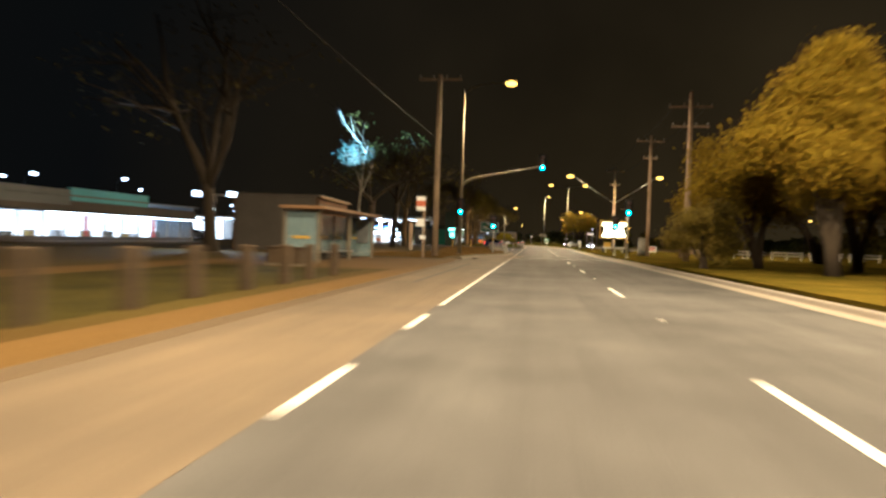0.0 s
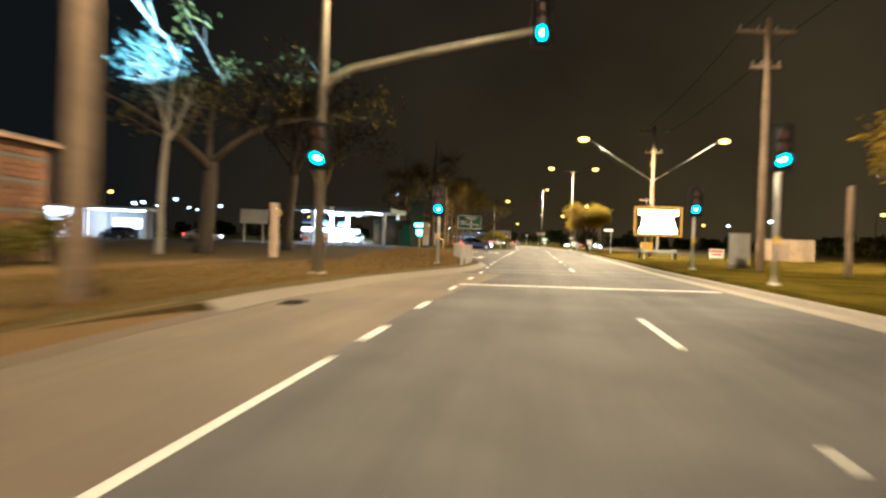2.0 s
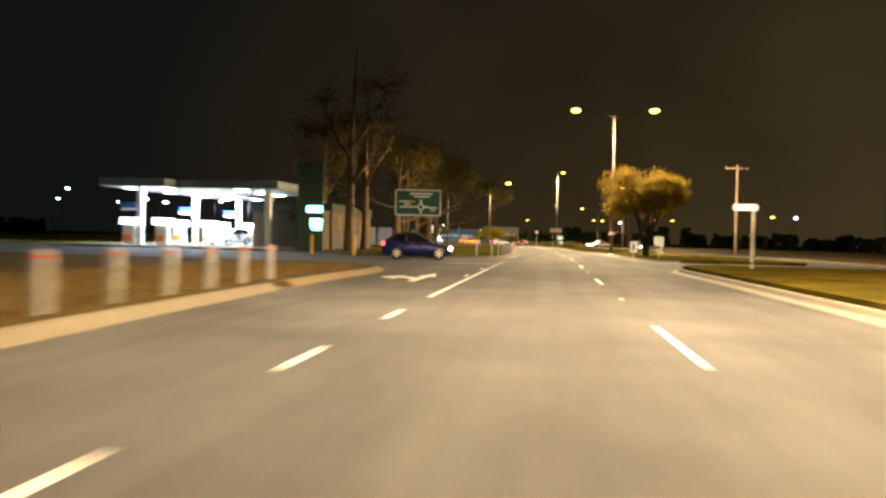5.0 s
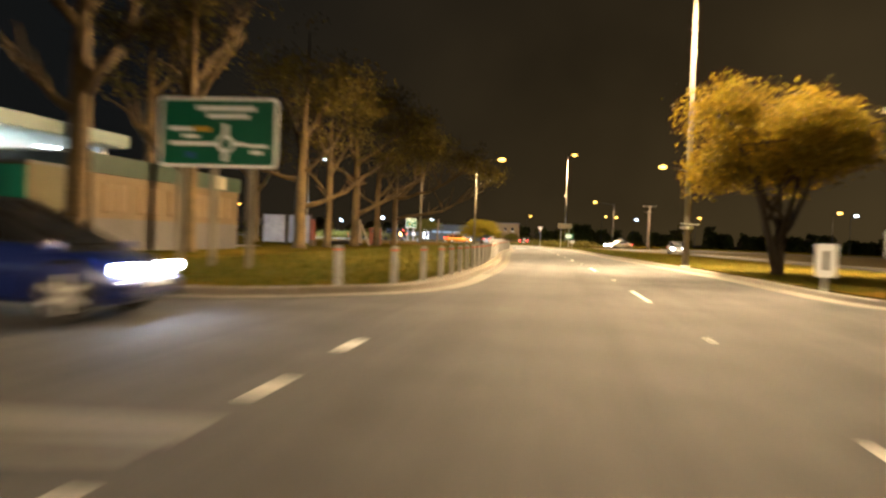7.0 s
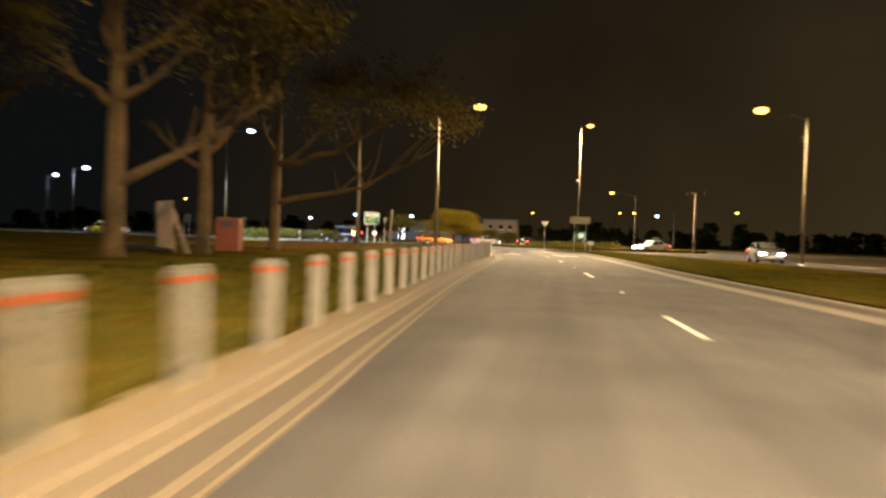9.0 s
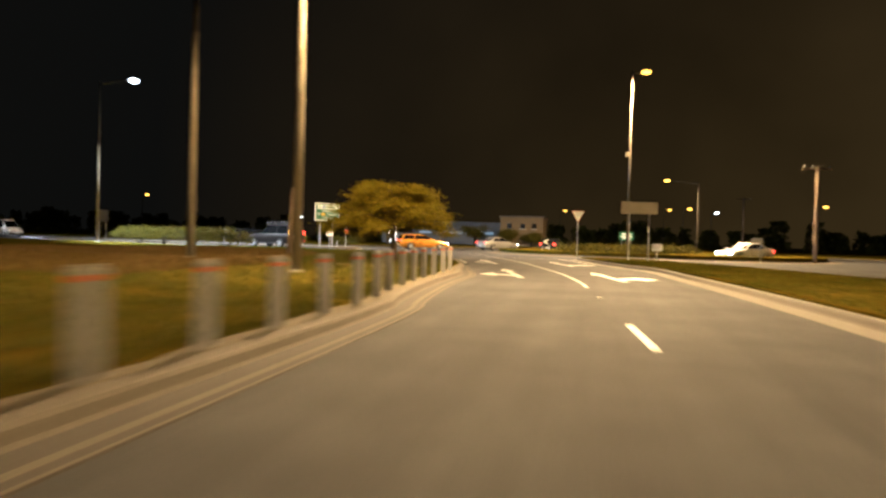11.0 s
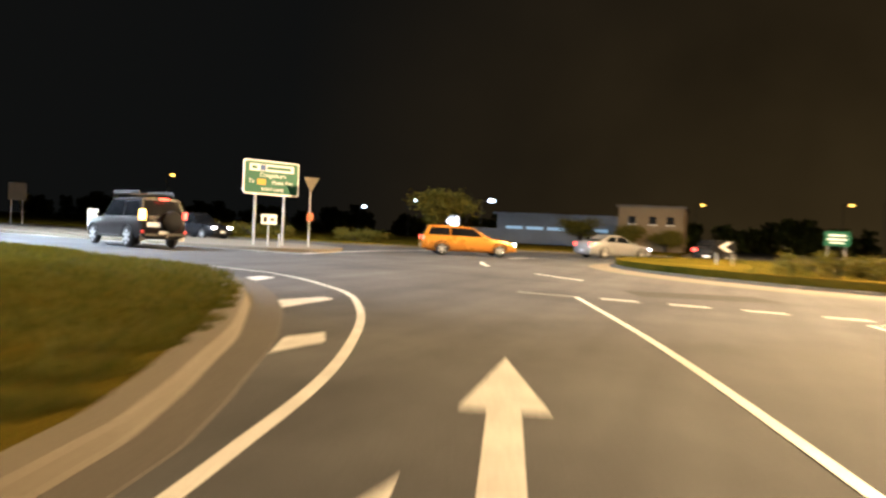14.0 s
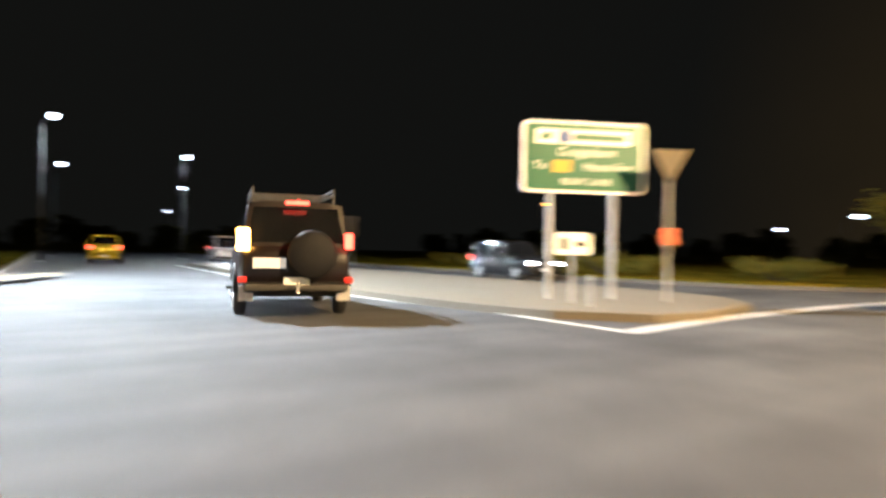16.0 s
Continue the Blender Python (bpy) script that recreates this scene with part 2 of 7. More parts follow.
PALE_BACK = surface("weathered_pale_sign_back", (0.3, 0.27, 0.2), 0.6, 0.2, vary=0.12, grain=20, stain=1.2, bump=0.03)
GREY_WALL = surface("grey_cladding", (0.13, 0.145, 0.165), 0.7, vary=0.12, grain=12, stain=0.5, bump=0.1)
DARK_WALL = surface("dark_wall", (0.07, 0.065, 0.06), 0.8, vary=0.2, grain=12, stain=0.5, bump=0.1)
TIMBER = surface("fence_timber", (0.28, 0.22, 0.15), 0.85, vary=0.25, grain=18, stain=1.2, bump=0.3, per_piece=0.15)
OLIVE_WALL = surface("olive_rendered_wall", (0.06, 0.052, 0.014), 0.8, vary=0.15, grain=12, stain=0.5, bump=0.12)
GREEN_WALL = surface("green_painted_panel", (0.004, 0.035, 0.02), 0.5, vary=0.1, grain=12, stain=0.6, bump=0.05)
PLASTIC_WHITE = surface("white_bollard_plastic", (0.25, 0.245, 0.23), 0.5, vary=0.12, grain=25, stain=4, bump=0.08)
PLASTIC_RED = surface("red_reflective_band", (0.42, 0.1, 0.04), 0.4, vary=0.1, grain=25, stain=4, bump=0.02)
RUST_BOARD = surface("rust_brown_board", (0.19, 0.115, 0.055), 0.6, vary=0.15, grain=14, stain=1.0, bump=0.05)
DARK_TIMBER = surface("dark_weathered_timber", (0.05, 0.034, 0.018), 0.9, vary=0.3, grain=14, stain=1.5, bump=0.4)
ORANGE = surface("orange_paint", (0.75, 0.22, 0.02), 0.5, vary=0.1, grain=25, stain=2, bump=0.02)
GLASS_DARK = surface("dark_car_glass", (0.012, 0.013, 0.015), 0.06, vary=0.1, bump=0.0, coat=0.5)
# blue-grey tint and high alpha stand in for reflections on the panes
SHELTER_GLASS = clear_glass("reflection_tinted_glass", (0.24, 0.36, 0.43), 0.25, 0.42)
SHOP_GLASS = clear_glass("shop_glass", (0.3, 0.37, 0.43), 0.08, 0.25)
LENS_SODIUM = glow("sodium_lens", (1.0, 0.5, 0.055), 5.5)
LENS_COOL = glow("led_lens", (0.85, 0.95, 1.0), 11)
LENS_GREEN = glow("green_signal_lens", (0.015, 0.8, 0.75), 9)
LENS_GREEN_CORE = glow("green_signal_lamp", (0.3, 1.0, 0.95), 16)
LENS_RED = glow("lit_tail_lens", (1.0, 0.06, 0.03), 6)
LENS_AMBER = glow("lit_indicator_lens", (1.0, 0.42, 0.06), 22)
LENS_HEAD = glow("lit_headlamp_lens", (1.0, 0.97, 0.92), 60)
# weak emission of the plate itself replaces its small lamps
GLOW_PLATE = glow("self_glowing_plate", (1.0, 0.9, 0.75), 0.25)
LENS_OFF = surface("unlit_lens", (0.05, 0.02, 0.015), 0.3, vary=0.1, bump=0)
MESSAGE = glow("amber_message_lamps", (1.0, 0.8, 0.38), 9)
# white emission for display faces and for walls that stand in for indoor lighting
WHITE_GLOW = glow("glowing_white_face", (1.0, 0.98, 0.94), 3.2)
TUBE = glow("fluorescent_tube", (0.9, 0.97, 1.0), 12)
GREEN_LIGHT = glow("green_price_display", (0.3, 1.0, 0.68), 7)


def car_paint(name, colour, rough=0.28, metal=0.3):
    return surface(name, colour, rough, metal, vary=0.08, grain=200, stain=1.2, bump=0.0, coat=0.7)


RIM = surface("alloy_rim", (0.5, 0.5, 0.5), 0.35, 0.5, vary=0.1, bump=0)


# ---- builders ----
def obj(name, bm, material, smooth=False):
    me = bpy.data.meshes.new(name)
    bmesh.ops.recalc_face_normals(bm, faces=bm.faces)
    bm.to_mesh(me)
    bm.free()
    me.materials.append(material)
    if smooth:
        for p in me.polygons:
            p.use_smooth = True
    return new(name, me)


def part(name, bm, material, parent, label="", smooth=False):
    ob = obj(name, bm, material, smooth)
    ob.parent = parent
    if label:
        tagged(ob, label)
    return ob


def thing(name, x, y, z, turn, label, category, group="", kind=""):
    ob = new(name)
    ob.empty_display_size = 0.2
    ob.matrix_world = pose(x, y, z, 0, 0, turn)
    return tagged(ob, label, category, group, kind)


def box(bm, c, s, bevel=0.0, m=None):
    r = bmesh.ops.create_cube(bm, size=1.0)
    vs = r["verts"]
    for v in vs:
        v.co = Vector((c[0] + v.co.x * s[0], c[1] + v.co.y * s[1], c[2] + v.co.z * s[2]))
    if bevel:
        es = {e for v in vs for e in v.link_edges}
        q = bmesh.ops.bevel(bm, geom=list(es), offset=bevel, segments=2, affect="EDGES", profile=0.5)
        vs = [v for v in q["verts"]]
    if m is not None:
        bmesh.ops.transform(bm, matrix=m, verts=vs)
    return vs


def tube(bm, pts, radii, n=10, cap=True):
    """A round, tapering tube along points."""
    rings = []
    up = Vector((0, 0, 1))
    for i, p in enumerate(pts):
        p = Vector(p)
        a, b = Vector(pts[max(0, i - 1)]), Vector(pts[min(len(pts) - 1, i + 1)])
        d = (b - a).normalized()
        s = d.cross(up if abs(d.z) < 0.95 else Vector((1, 0, 0))).normalized()
        u = s.cross(d)
        r = radii[i] if isinstance(radii, (list, tuple)) else radii
        rings.append([bm.verts.new(p + (s * math.cos(2 * math.pi * k / n) + u * math.sin(2 * math.pi * k / n)) * r) for k in range(n)])
    for a, b in zip(rings, rings[1:]):
        for k in range(n):
            bm.faces.new((a[k], a[(k + 1) % n], b[(k + 1) % n], b[k]))
    if cap:
        bm.faces.new(rings[0])
        bm.faces.new(rings[-1])
    return rings


def prism(bm, poly, z0, z1):
    lo = [bm.verts.new((x, y, z0)) for x, y in poly]
    hi = [bm.verts.new((x, y, z1)) for x, y in poly]
    n = len(poly)
    bm.faces.new(hi)
    bm.faces.new(lo)
    for i in range(n):
        bm.faces.new((lo[i], lo[(i + 1) % n], hi[(i + 1) % n], hi[i]))


def side_prism(bm, outline, x0, x1):
    """A prism whose outline lies in y and z."""
    a = [bm.verts.new((x0, y, z)) for y, z in outline]
    b = [bm.verts.new((x1, y, z)) for y, z in outline]
    n = len(outline)
    bm.faces.new(a)
    bm.faces.new(b)
    for i in range(n):
        bm.faces.new((a[i], a[(i + 1) % n], b[(i + 1) % n], b[i]))


def smooth_line(pts, step=1.0):
    """Points at even steps along a smooth curve through pts."""
    P = [Vector((*p, 0)) for p in pts]
    out = []
    for i in range(len(P) - 1):
        p0, p1, p2, p3 = P[max(0, i - 1)], P[i], P[i + 1], P[min(len(P) - 1, i + 2)]
        n = max(1, int((p2 - p1).length / step))
        for k in range(n):
            u = k / n
            q = 0.5 * ((2 * p1) + (p2 - p0) * u + (2 * p0 - 5 * p1 + 4 * p2 - p3) * u * u + (3 * p1 - p0 - 3 * p2 + p3) * u ** 3)
            out.append((q.x, q.y))
    out.append((P[-1].x, P[-1].y))
    return out


def normals_of(pts):
    out = []
    for i in range(len(pts)):
        a, b = Vector(pts[max(0, i - 1)]), Vector(pts[min(len(pts) - 1, i + 1)])
        d = (b - a).normalized()
        out.append(Vector((-d.y, d.x)))
    return out


def loft(bm, pts, profile, width=None):
    """Sweeps (offset to the left, height) pairs along pts; width(y) may narrow the offsets."""
    N = normals_of(pts)
    rows = []
    for p, n in zip(pts, N):
        k = width(p[1]) if width else 1.0
        rows.append([bm.verts.new((p[0] + n.x * o * k, p[1] + n.y * o * k, z)) for o, z in profile])
    for a, b in zip(rows, rows[1:]):
        for k in range(len(profile) - 1):
            bm.faces.new((a[k], a[k + 1], b[k + 1], b[k]))


def stripe(pts, width, z=0.006):
    bm = bmesh.new()
    loft(bm, pts, [(-width / 2, z), (width / 2, z)])
    return bm

# ---- ground, road and verges ----
bm = bmesh.new()
bmesh.ops.create_grid(bm, x_segments=40, y_segments=40, size=2500)
ground = obj("ground", bm, DRY)
ground.location = (0, 150, -0.06)
tagged(ground, "dark dry grass and earth reaching the horizon", "ground", kind="structure")

bm = bmesh.new()
prism(bm, [(-140, -60), (70, -60), (70, 420), (-140, 420)], -0.05, 0.0)
road = tagged(obj("road", bm, ASPHALT), "grey asphalt road surface with worn patches", "road", kind="structure")

# kerb lines, each with the verge on its left
KERB_A = smooth_line([(-3.7, -60), (-3.7, 0), (-3.74, 33), (-3.9, 39), (-4.0, 43.5), (-3.72, 46.5), (-3.4, 50.0), (-2.55, 54.5), (-2.0, 57.5), (-1.76, 60.5), (-1.74, 64), (-2.1, 67.5), (-2.9, 71.5), (-3.7, 76), (-4.5, 85), (-4.9, 96), (-4.8, 102), (-5.6, 105), (-8, 106.6), (-14, 107.2), (-60, 108)], 1.0)
KERB_B = smooth_line([(-60, 128), (-17, 127), (-12.5, 122.8), (-8, 120.4), (-4.9, 120.4), (-3.37, 121.83), (-2.61, 122.67), (-2.1, 123.6), (-1.75, 124.9), (-1.52, 127), (-1.46, 130), (-1.42, 135), (-1.72, 145), (-1.96, 149.2), (-2.5, 160), (-2.8, 170), (-3.0, 181), (-3.25, 183.4), (-3.45, 185.2), (-3.75, 189), (-3.88, 192.8), (-4.0, 194), (-4.22, 195.2), (-4.7, 197.3), (-5.12, 199.5), (-5.4, 201.2), (-5.66, 202.2), (-5.95, 203.5), (-6.2, 204.5), (-6.65, 206.2), (-7.1, 207.9), (-7.95, 209.7), (-8.65, 211.1), (-9.25, 212.1), (-10.2, 213.6), (-11.35, 215.1), (-12.4, 216.35), (-13.7, 217.5), (-15.0, 218.3), (-18.9, 219.55), (-26, 221.9), (-55, 228.2), (-140, 244)], 0.7)
MEDIAN_A = smooth_line([(7.5, 112.2), (6.0, 111.4), (5.35, 109), (5.3, 100), (5.15, 75), (4.95, 63), (5.1, 50), (5.2, 38), (5.22, 0), (5.25, -60)], 1.5)
MEDIAN_B = smooth_line([(-1.5, 218.2), (-1.75, 217.4), (-0.9, 212.5), (0.3, 206.5), (1.6, 201.5), (2.05, 195.8), (2.6, 188), (3.0, 180), (3.55, 167.5), (4.1, 159), (4.8, 150), (5.5, 140), (5.85, 133), (6.0, 126.5), (6.6, 124.4), (8.2, 123.6)], 1.0)


def kerb(pts, parent, pan=0.36, top=0.16, height=0.14, width=None, low=GUTTER, high=CONCRETE):
    """A concrete kerb and channel; pts is the road's edge of the channel."""
    bm = bmesh.new()
    loft(bm, pts, [(0, 0.003), (0.02, 0.012), (pan, 0.02)], width)
    part("channel", bm, low, parent, "concrete channel")
    bm = bmesh.new()
    loft(bm, pts, [(pan, 0.02), (pan + 0.025, 0.045), (pan + 0.05, height - 0.03), (pan + 0.075, height - 0.004)], width)
    part("kerb_face", bm, high if pan > 0.4 else low, parent, "stained concrete kerb face")
    bm = bmesh.new()
    loft(bm, pts, [(pan + 0.075, height - 0.004), (pan + 0.085, height), (pan + top + 0.08, height + 0.004), (pan + top + 0.085, -0.05)], width)
    return part("kerb", bm, high, parent, "pale concrete kerb")


def verge(name, outline, material, label, rise=0.1, inset=1.6, base=0.13):
    bm = bmesh.new()
    prism(bm, outline, -0.05, base)
    top = [f for f in bm.faces if all(abs(v.co.z - base) < 1e-4 for v in f.verts)]
    if rise:
        bmesh.ops.inset_region(bm, faces=top, thickness=inset, depth=0.0, use_even_offset=True)
        for f in top:
            for v in f.verts:
                v.co.z = base + rise
    bmesh.ops.triangulate(bm, faces=[f for f in bm.faces if len(f.verts) > 4])
    ob = obj(name, bm, material)
    return tagged(ob, label, "verge", kind="structure")


def shifted(pts, d, width=None):
    return [(p[0] + n.x * d * (width(p[1]) if width else 1), p[1] + n.y * d * (width(p[1]) if width else 1)) for p, n in zip(pts, normals_of(pts))]


def corner_width(y):
    """The left kerb is narrower round the start of the roundabout's corner."""
    if y < 195.5 or y > 213:
        return 1.0
    if y < 199.5:
        return 1.0 - 0.45 * (y - 195.5) / 4.0
    return 0.55 if y < 206.5 else 0.55 + 0.45 * (y - 206.5) / 6.5


def edge_shift(y):
    """How far the left verge's flat top lies behind the road's edge."""
    return 0.6 if y < 38 else max(0.24, 0.6 - 0.09 * (y - 38))


verge_a = verge("verge_1", shifted(KERB_A, 1.0, edge_shift) + [(-260, 108), (-260, -60)], DRY, "worn brown grass verge beside the road", rise=0.0)
# a dirty flush channel with an earth edge first, then a pale rolled kerb
worn = [p for p in KERB_A if p[1] < 41.5 and p[0] > -6]
rolled = [p for p in KERB_A if 40.5 < p[1] < 94]
corner = [p for p in KERB_A if p[1] > 93.4]
bm = bmesh.new()
loft(bm, worn, [(0, 0.005), (0.02, 0.012), (0.28, 0.016), (0.3, 0.022)])
part("channel", bm, EARTHY_CHANNEL, verge_a, "dirty earth-stained channel")
bm = bmesh.new()
loft(bm, worn, [(0.3, 0.022), (0.36, 0.06), (0.48, 0.105), (0.6, 0.131), (0.68, 0.1325)])
part("earth_edge", bm, PAD_EARTH, verge_a, "trodden earth edge", smooth=True)
bm = bmesh.new()
loft(bm, rolled, [(0, 0.004), (0.06, 0.018), (0.16, 0.07), (0.23, 0.125), (0.27, 0.138), (0.34, 0.139), (0.345, 0.0)])
part("kerb", bm, CONCRETE, verge_a, "pale rolled concrete kerb", smooth=True)
bm = bmesh.new()
loft(bm, corner, [(0, 0.004), (0.06, 0.018), (0.16, 0.07), (0.23, 0.125), (0.27, 0.138), (0.34, 0.139), (0.345, 0.0)])
part("kerb", bm, WORN_PATH, verge_a, "dirty kerb round the side road corner", smooth=True)
# dark grass behind the timber bollards, a worn footpath, and the bus stop's trodden pad
for nm, mt, x0, x1, y0, y1, lab in (("grass_strip", DARK_GRASS, -9.9, -5.1, -55, 21.5, "dark short grass"), ("footpath", PAD_EARTH, -11.6, -10.1, -55, 58, "worn earth footpath"), ("bus_stop_pad", PAD_EARTH, -9.6, -4.4, 22.2, 35.5, "trodden earth pad")):
    bm = bmesh.new()
    rows = []
    for k in range(int((y1 - y0) / 0.8) + 1):
        y = y0 + 0.8 * k
        w = 0.16 * noise.noise(Vector((x0, y * 0.6, 1.0)))
        v = 0.16 * noise.noise(Vector((x1, y * 0.6, 4.0)))
        rows.append([bm.verts.new((x0 - 0.12 + w, y, 0.1301)), bm.verts.new((x0 + w, y, 0.136)), bm.verts.new((x1 + v, y, 0.136)), bm.verts.new((x1 + 0.12 + v, y, 0.1301))])
    for a, b in zip(rows, rows[1:]):
        for k in range(3):
            bm.faces.new((a[k], a[k + 1], b[k + 1], b[k]))
    part(nm, bm, mt, verge_a, lab)
verge_b = verge("verge_2", shifted(KERB_B, 0.72, corner_width) + [(-260, 266), (-260, 120)], GRASS, "green and dry grass verge with trees beside the road", rise=0.0)
kerb(KERB_B, verge_b, 0.42, 0.3, width=corner_width)
# scoured pale bands along the channel, and bare earth trodden along the kerb
for o0, o1 in ((0.01, 0.045), (0.13, 0.21)):
    bm = bmesh.new()
    loft(bm, [p for p in KERB_B if 131 < p[1] < 200 and p[0] > -9], [(o0, 0.0155), (o0 + 0.01, 0.0175 + 0.01 * o0), (o1 - 0.01, 0.0185 + 0.01 * o1), (o1, 0.0165)], corner_width)
    part("channel_band", bm, CONCRETE, verge_b, "pale scoured band of the channel")
# paler band round the corner: headlamp light put into the channel's colour
bm = bmesh.new()
loft(bm, [p for p in KERB_B if 119 < p[1] < 131.5 and p[0] > -9], [(0.002, 0.0165), (0.012, 0.0225), (0.35, 0.0265), (0.36, 0.0225)])
part("channel_band", bm, PALE_KERB, verge_b, "channel round the corner, paled as by headlamps")
re_ = random.Random(5)
bm = bmesh.new()
edge = smooth_line([p for p in KERB_B if 124 < p[1] < 196 and p[0] > -4.5], 0.35)
last = None
for p, q in zip(shifted(edge, 0.66, corner_width), normals_of(edge)):
    w = 0.27 + 0.3 * max(0.0, noise.noise(Vector((p[0], p[1] * 0.45, 3.0))) + 0.25) + 0.1 * noise.noise(Vector((p[0], p[1] * 1.7, 8.0))) + re_.uniform(-0.02, 0.02)
    row = [bm.verts.new((p[0] + q.x * o, p[1] + q.y * o, z)) for o, z in ((0.0, 0.1465), (w * 0.6, 0.143), (max(0.07, w), 0.128))]
    if last:
        for k in range(2):
            bm.faces.new((last[k], last[k + 1], row[k + 1], row[k]))
    last = row
part("worn_edge", bm, DUSTY_EDGE, verge_b, "bare trodden earth along the kerb", smooth=True)
for pts, w0, w1 in (([(-34, 200.5), (-24, 199.2), (-14.3, 197.4), (-9, 195.7), (-6.6, 194.95), (-5.35, 194.75)], 0.34, 0.36), ([(-5.35, 194.75), (-5.05, 194.8), (-4.86, 194.9)], 0.4, 0.62), ([(-40, 226.5), (-30, 220.5), (-24.3, 216.6), (-17, 211.9), (-13, 208.8), (-11.4, 206.9)], 0.45, 0.4)):
    line = smooth_line(pts, 0.6)
    bm = bmesh.new()
    loft(bm, line, [(-w1, 0.131), (-w0 * 0.9, 0.138), (w0 * 0.9, 0.138), (w1, 0.131)])
    part("footpath", bm, WORN_PATH, verge_b, "worn pale earth footpath")
median_a = verge("verge_3", shifted(MEDIAN_A, 0.5) + [(60, -60), (60, 112.4)], GRASS, "grass verge with timber power poles", rise=0.12)
kerb(MEDIAN_A, median_a, 0.3, low=PALE_KERB, high=PALE_KERB)
median_b = verge("verge_4", shifted(MEDIAN_B, 0.66) + [(15.5, 124), (15, 140), (13.6, 165), (11, 190), (7, 206), (3.0, 216.8), (0.6, 218.6)], GRASS, "grass median strip narrowing towards the roundabout", rise=0.06, inset=0.8)
kerb(MEDIAN_B, median_b, 0.42, 0.22, low=PALE_KERB, high=PALE_KERB)
RIGHT_KERB = smooth_line([(30, 112.4), (22, 118), (20.5, 124), (19.5, 145), (18, 170), (16.5, 190), (15, 204), (18, 214), (30, 222), (70, 226)], 2.0)[::-1]
verge_c = verge("verge_5", shifted(RIGHT_KERB, 0.5) + [(72, 112.4), (72, 226)], DRY, "dark verge across the far carriageway", rise=0.0)
kerb(RIGHT_KERB, verge_c)


# the roundabout's round island
RC, RR = (5.0, 238.0), 13.8


def ring(r, a0, a1, n=60, c=RC):
    return [(c[0] + r * math.cos(radians(a0 + (a1 - a0) * k / n)), c[1] + r * math.sin(radians(a0 + (a1 - a0) * k / n))) for k in range(n + 1)]


island = verge("roundabout_island", ring(RR - 0.2, 0, 360)[:-1], GRASS, "round grassed roundabout island with a concrete rim", rise=0.25, inset=2.0)
bm = bmesh.new()
loft(bm, ring(RR, 0, 360, 90), [(-0.9, 0.004), (-0.5, 0.03), (-0.05, 0.05), (0.0, 0.08), (0.03, 0.13), (0.07, 0.15), (0.3, 0.155), (0.31, 0)])
part("kerb", bm, CONCRETE, island, "pale concrete rim")

# splitter island at the left exit
SPLIT = smooth_line([(-55, 236.8), (-40, 233.6), (-33, 231.9), (-26, 231.0), (-22, 231.0), (-20.9, 231.8), (-21.2, 234), (-22.3, 236.4), (-26, 238.2), (-36, 239.6), (-55, 242.5)], 0.8)[::-1]
splitter = verge("splitter_island", shifted(SPLIT, 0.5), CONCRETE, "concrete splitter island carrying road signs", rise=0.0, base=0.14)
kerb(SPLIT, splitter)

# far verges round the roundabout
NW = smooth_line([(-140, 262), (-60, 249), (-32, 245.2), (-24.5, 246.5), (-21.5, 250), (-17, 254.8), (-11.5, 259.3), (-8, 263), (-6.5, 270), (-6.5, 420)], 1.5)
verge_nw = verge("verge_6", shifted(NW, 0.5) + [(-260, 420), (-260, 284)], GRASS, "grass verge behind the roundabout", rise=0.1)
kerb(NW, verge_nw)
NE = smooth_line([(14, 420), (14, 270), (16, 264), (22, 259.5), (27, 254), (30, 248), (40, 244), (70, 242)], 2.0)
verge_ne = verge("verge_7", shifted(NE, 0.5) + [(70, 420)], GRASS, "dark grass verge past the roundabout", rise=0.1)
kerb(NE, verge_ne)

# paler old asphalt of the left lane
bm = bmesh.new()
loft(bm, [(-2.8, -60), (-2.8, 44), (-2.35, 50), (-1.9, 56.5)], [(-1.2, 0.003), (-0.6, 0.004), (0.6, 0.004), (1.12, 0.003)][:4])
part("left_lane", bm, ASPHALT_OLD, road, "paler worn asphalt lane")


# ---- road markings ----
def mark(pts, width, name="lane_line"):
    return part(name, stripe(pts, width), WORN_PAINT if name in ("crossing_line", "hold_line") else PAINT, road)


LANE = smooth_line([(1.9, -60), (1.9, 60), (1.94, 95), (2.1, 126), (1.88, 140), (1.45, 152), (0.95, 164), (0.3, 177), (-0.45, 188)], 0.5)


def along(line, y0, y1):
    return [p for p in line if y0 <= p[1] <= y1]


for y1 in (-29.4, -17.3, -5.2, 6.92, 19.0, 31.15, 43.25, 64.2, 76.6, 89.2, 101.8, 113.9, 126.8, 140.6, 153.4, 167.5, 182.0):
    mark(along(LANE, y1 - 3.3, y1), 0.11, "lane_dash")
    p = along(LANE, y1 + 4.2, y1 + 4.8)
    if p and y1 != 43.25:
        bm = bmesh.new()
        box(bm, (p[0][0], p[0][1], 0.012), (0.1, 0.1, 0.018), 0.004)
        part("road_stud", bm, PAINT, road)
EX = -1.54
mark([(EX, -60), (EX, -20)], 0.11, "edge_line")
for y in (-14, -9, -1, 4.4, 8.9):
    mark([(EX, y), (EX, y + 1.6)], 0.11, "edge_dash")
mark([(EX, 12.2), (EX, 38.2)], 0.088, "edge_line")
for y in (39.5, 43.3, 47.9):
    mark([(EX, y), (EX, y + 1.25)], 0.12, "edge_dash")
EDGE2 = smooth_line([(-1.53, 51), (-1.5, 58), (-1.65, 66), (-1.72, 75), (-1.72, 118)], 0.25)
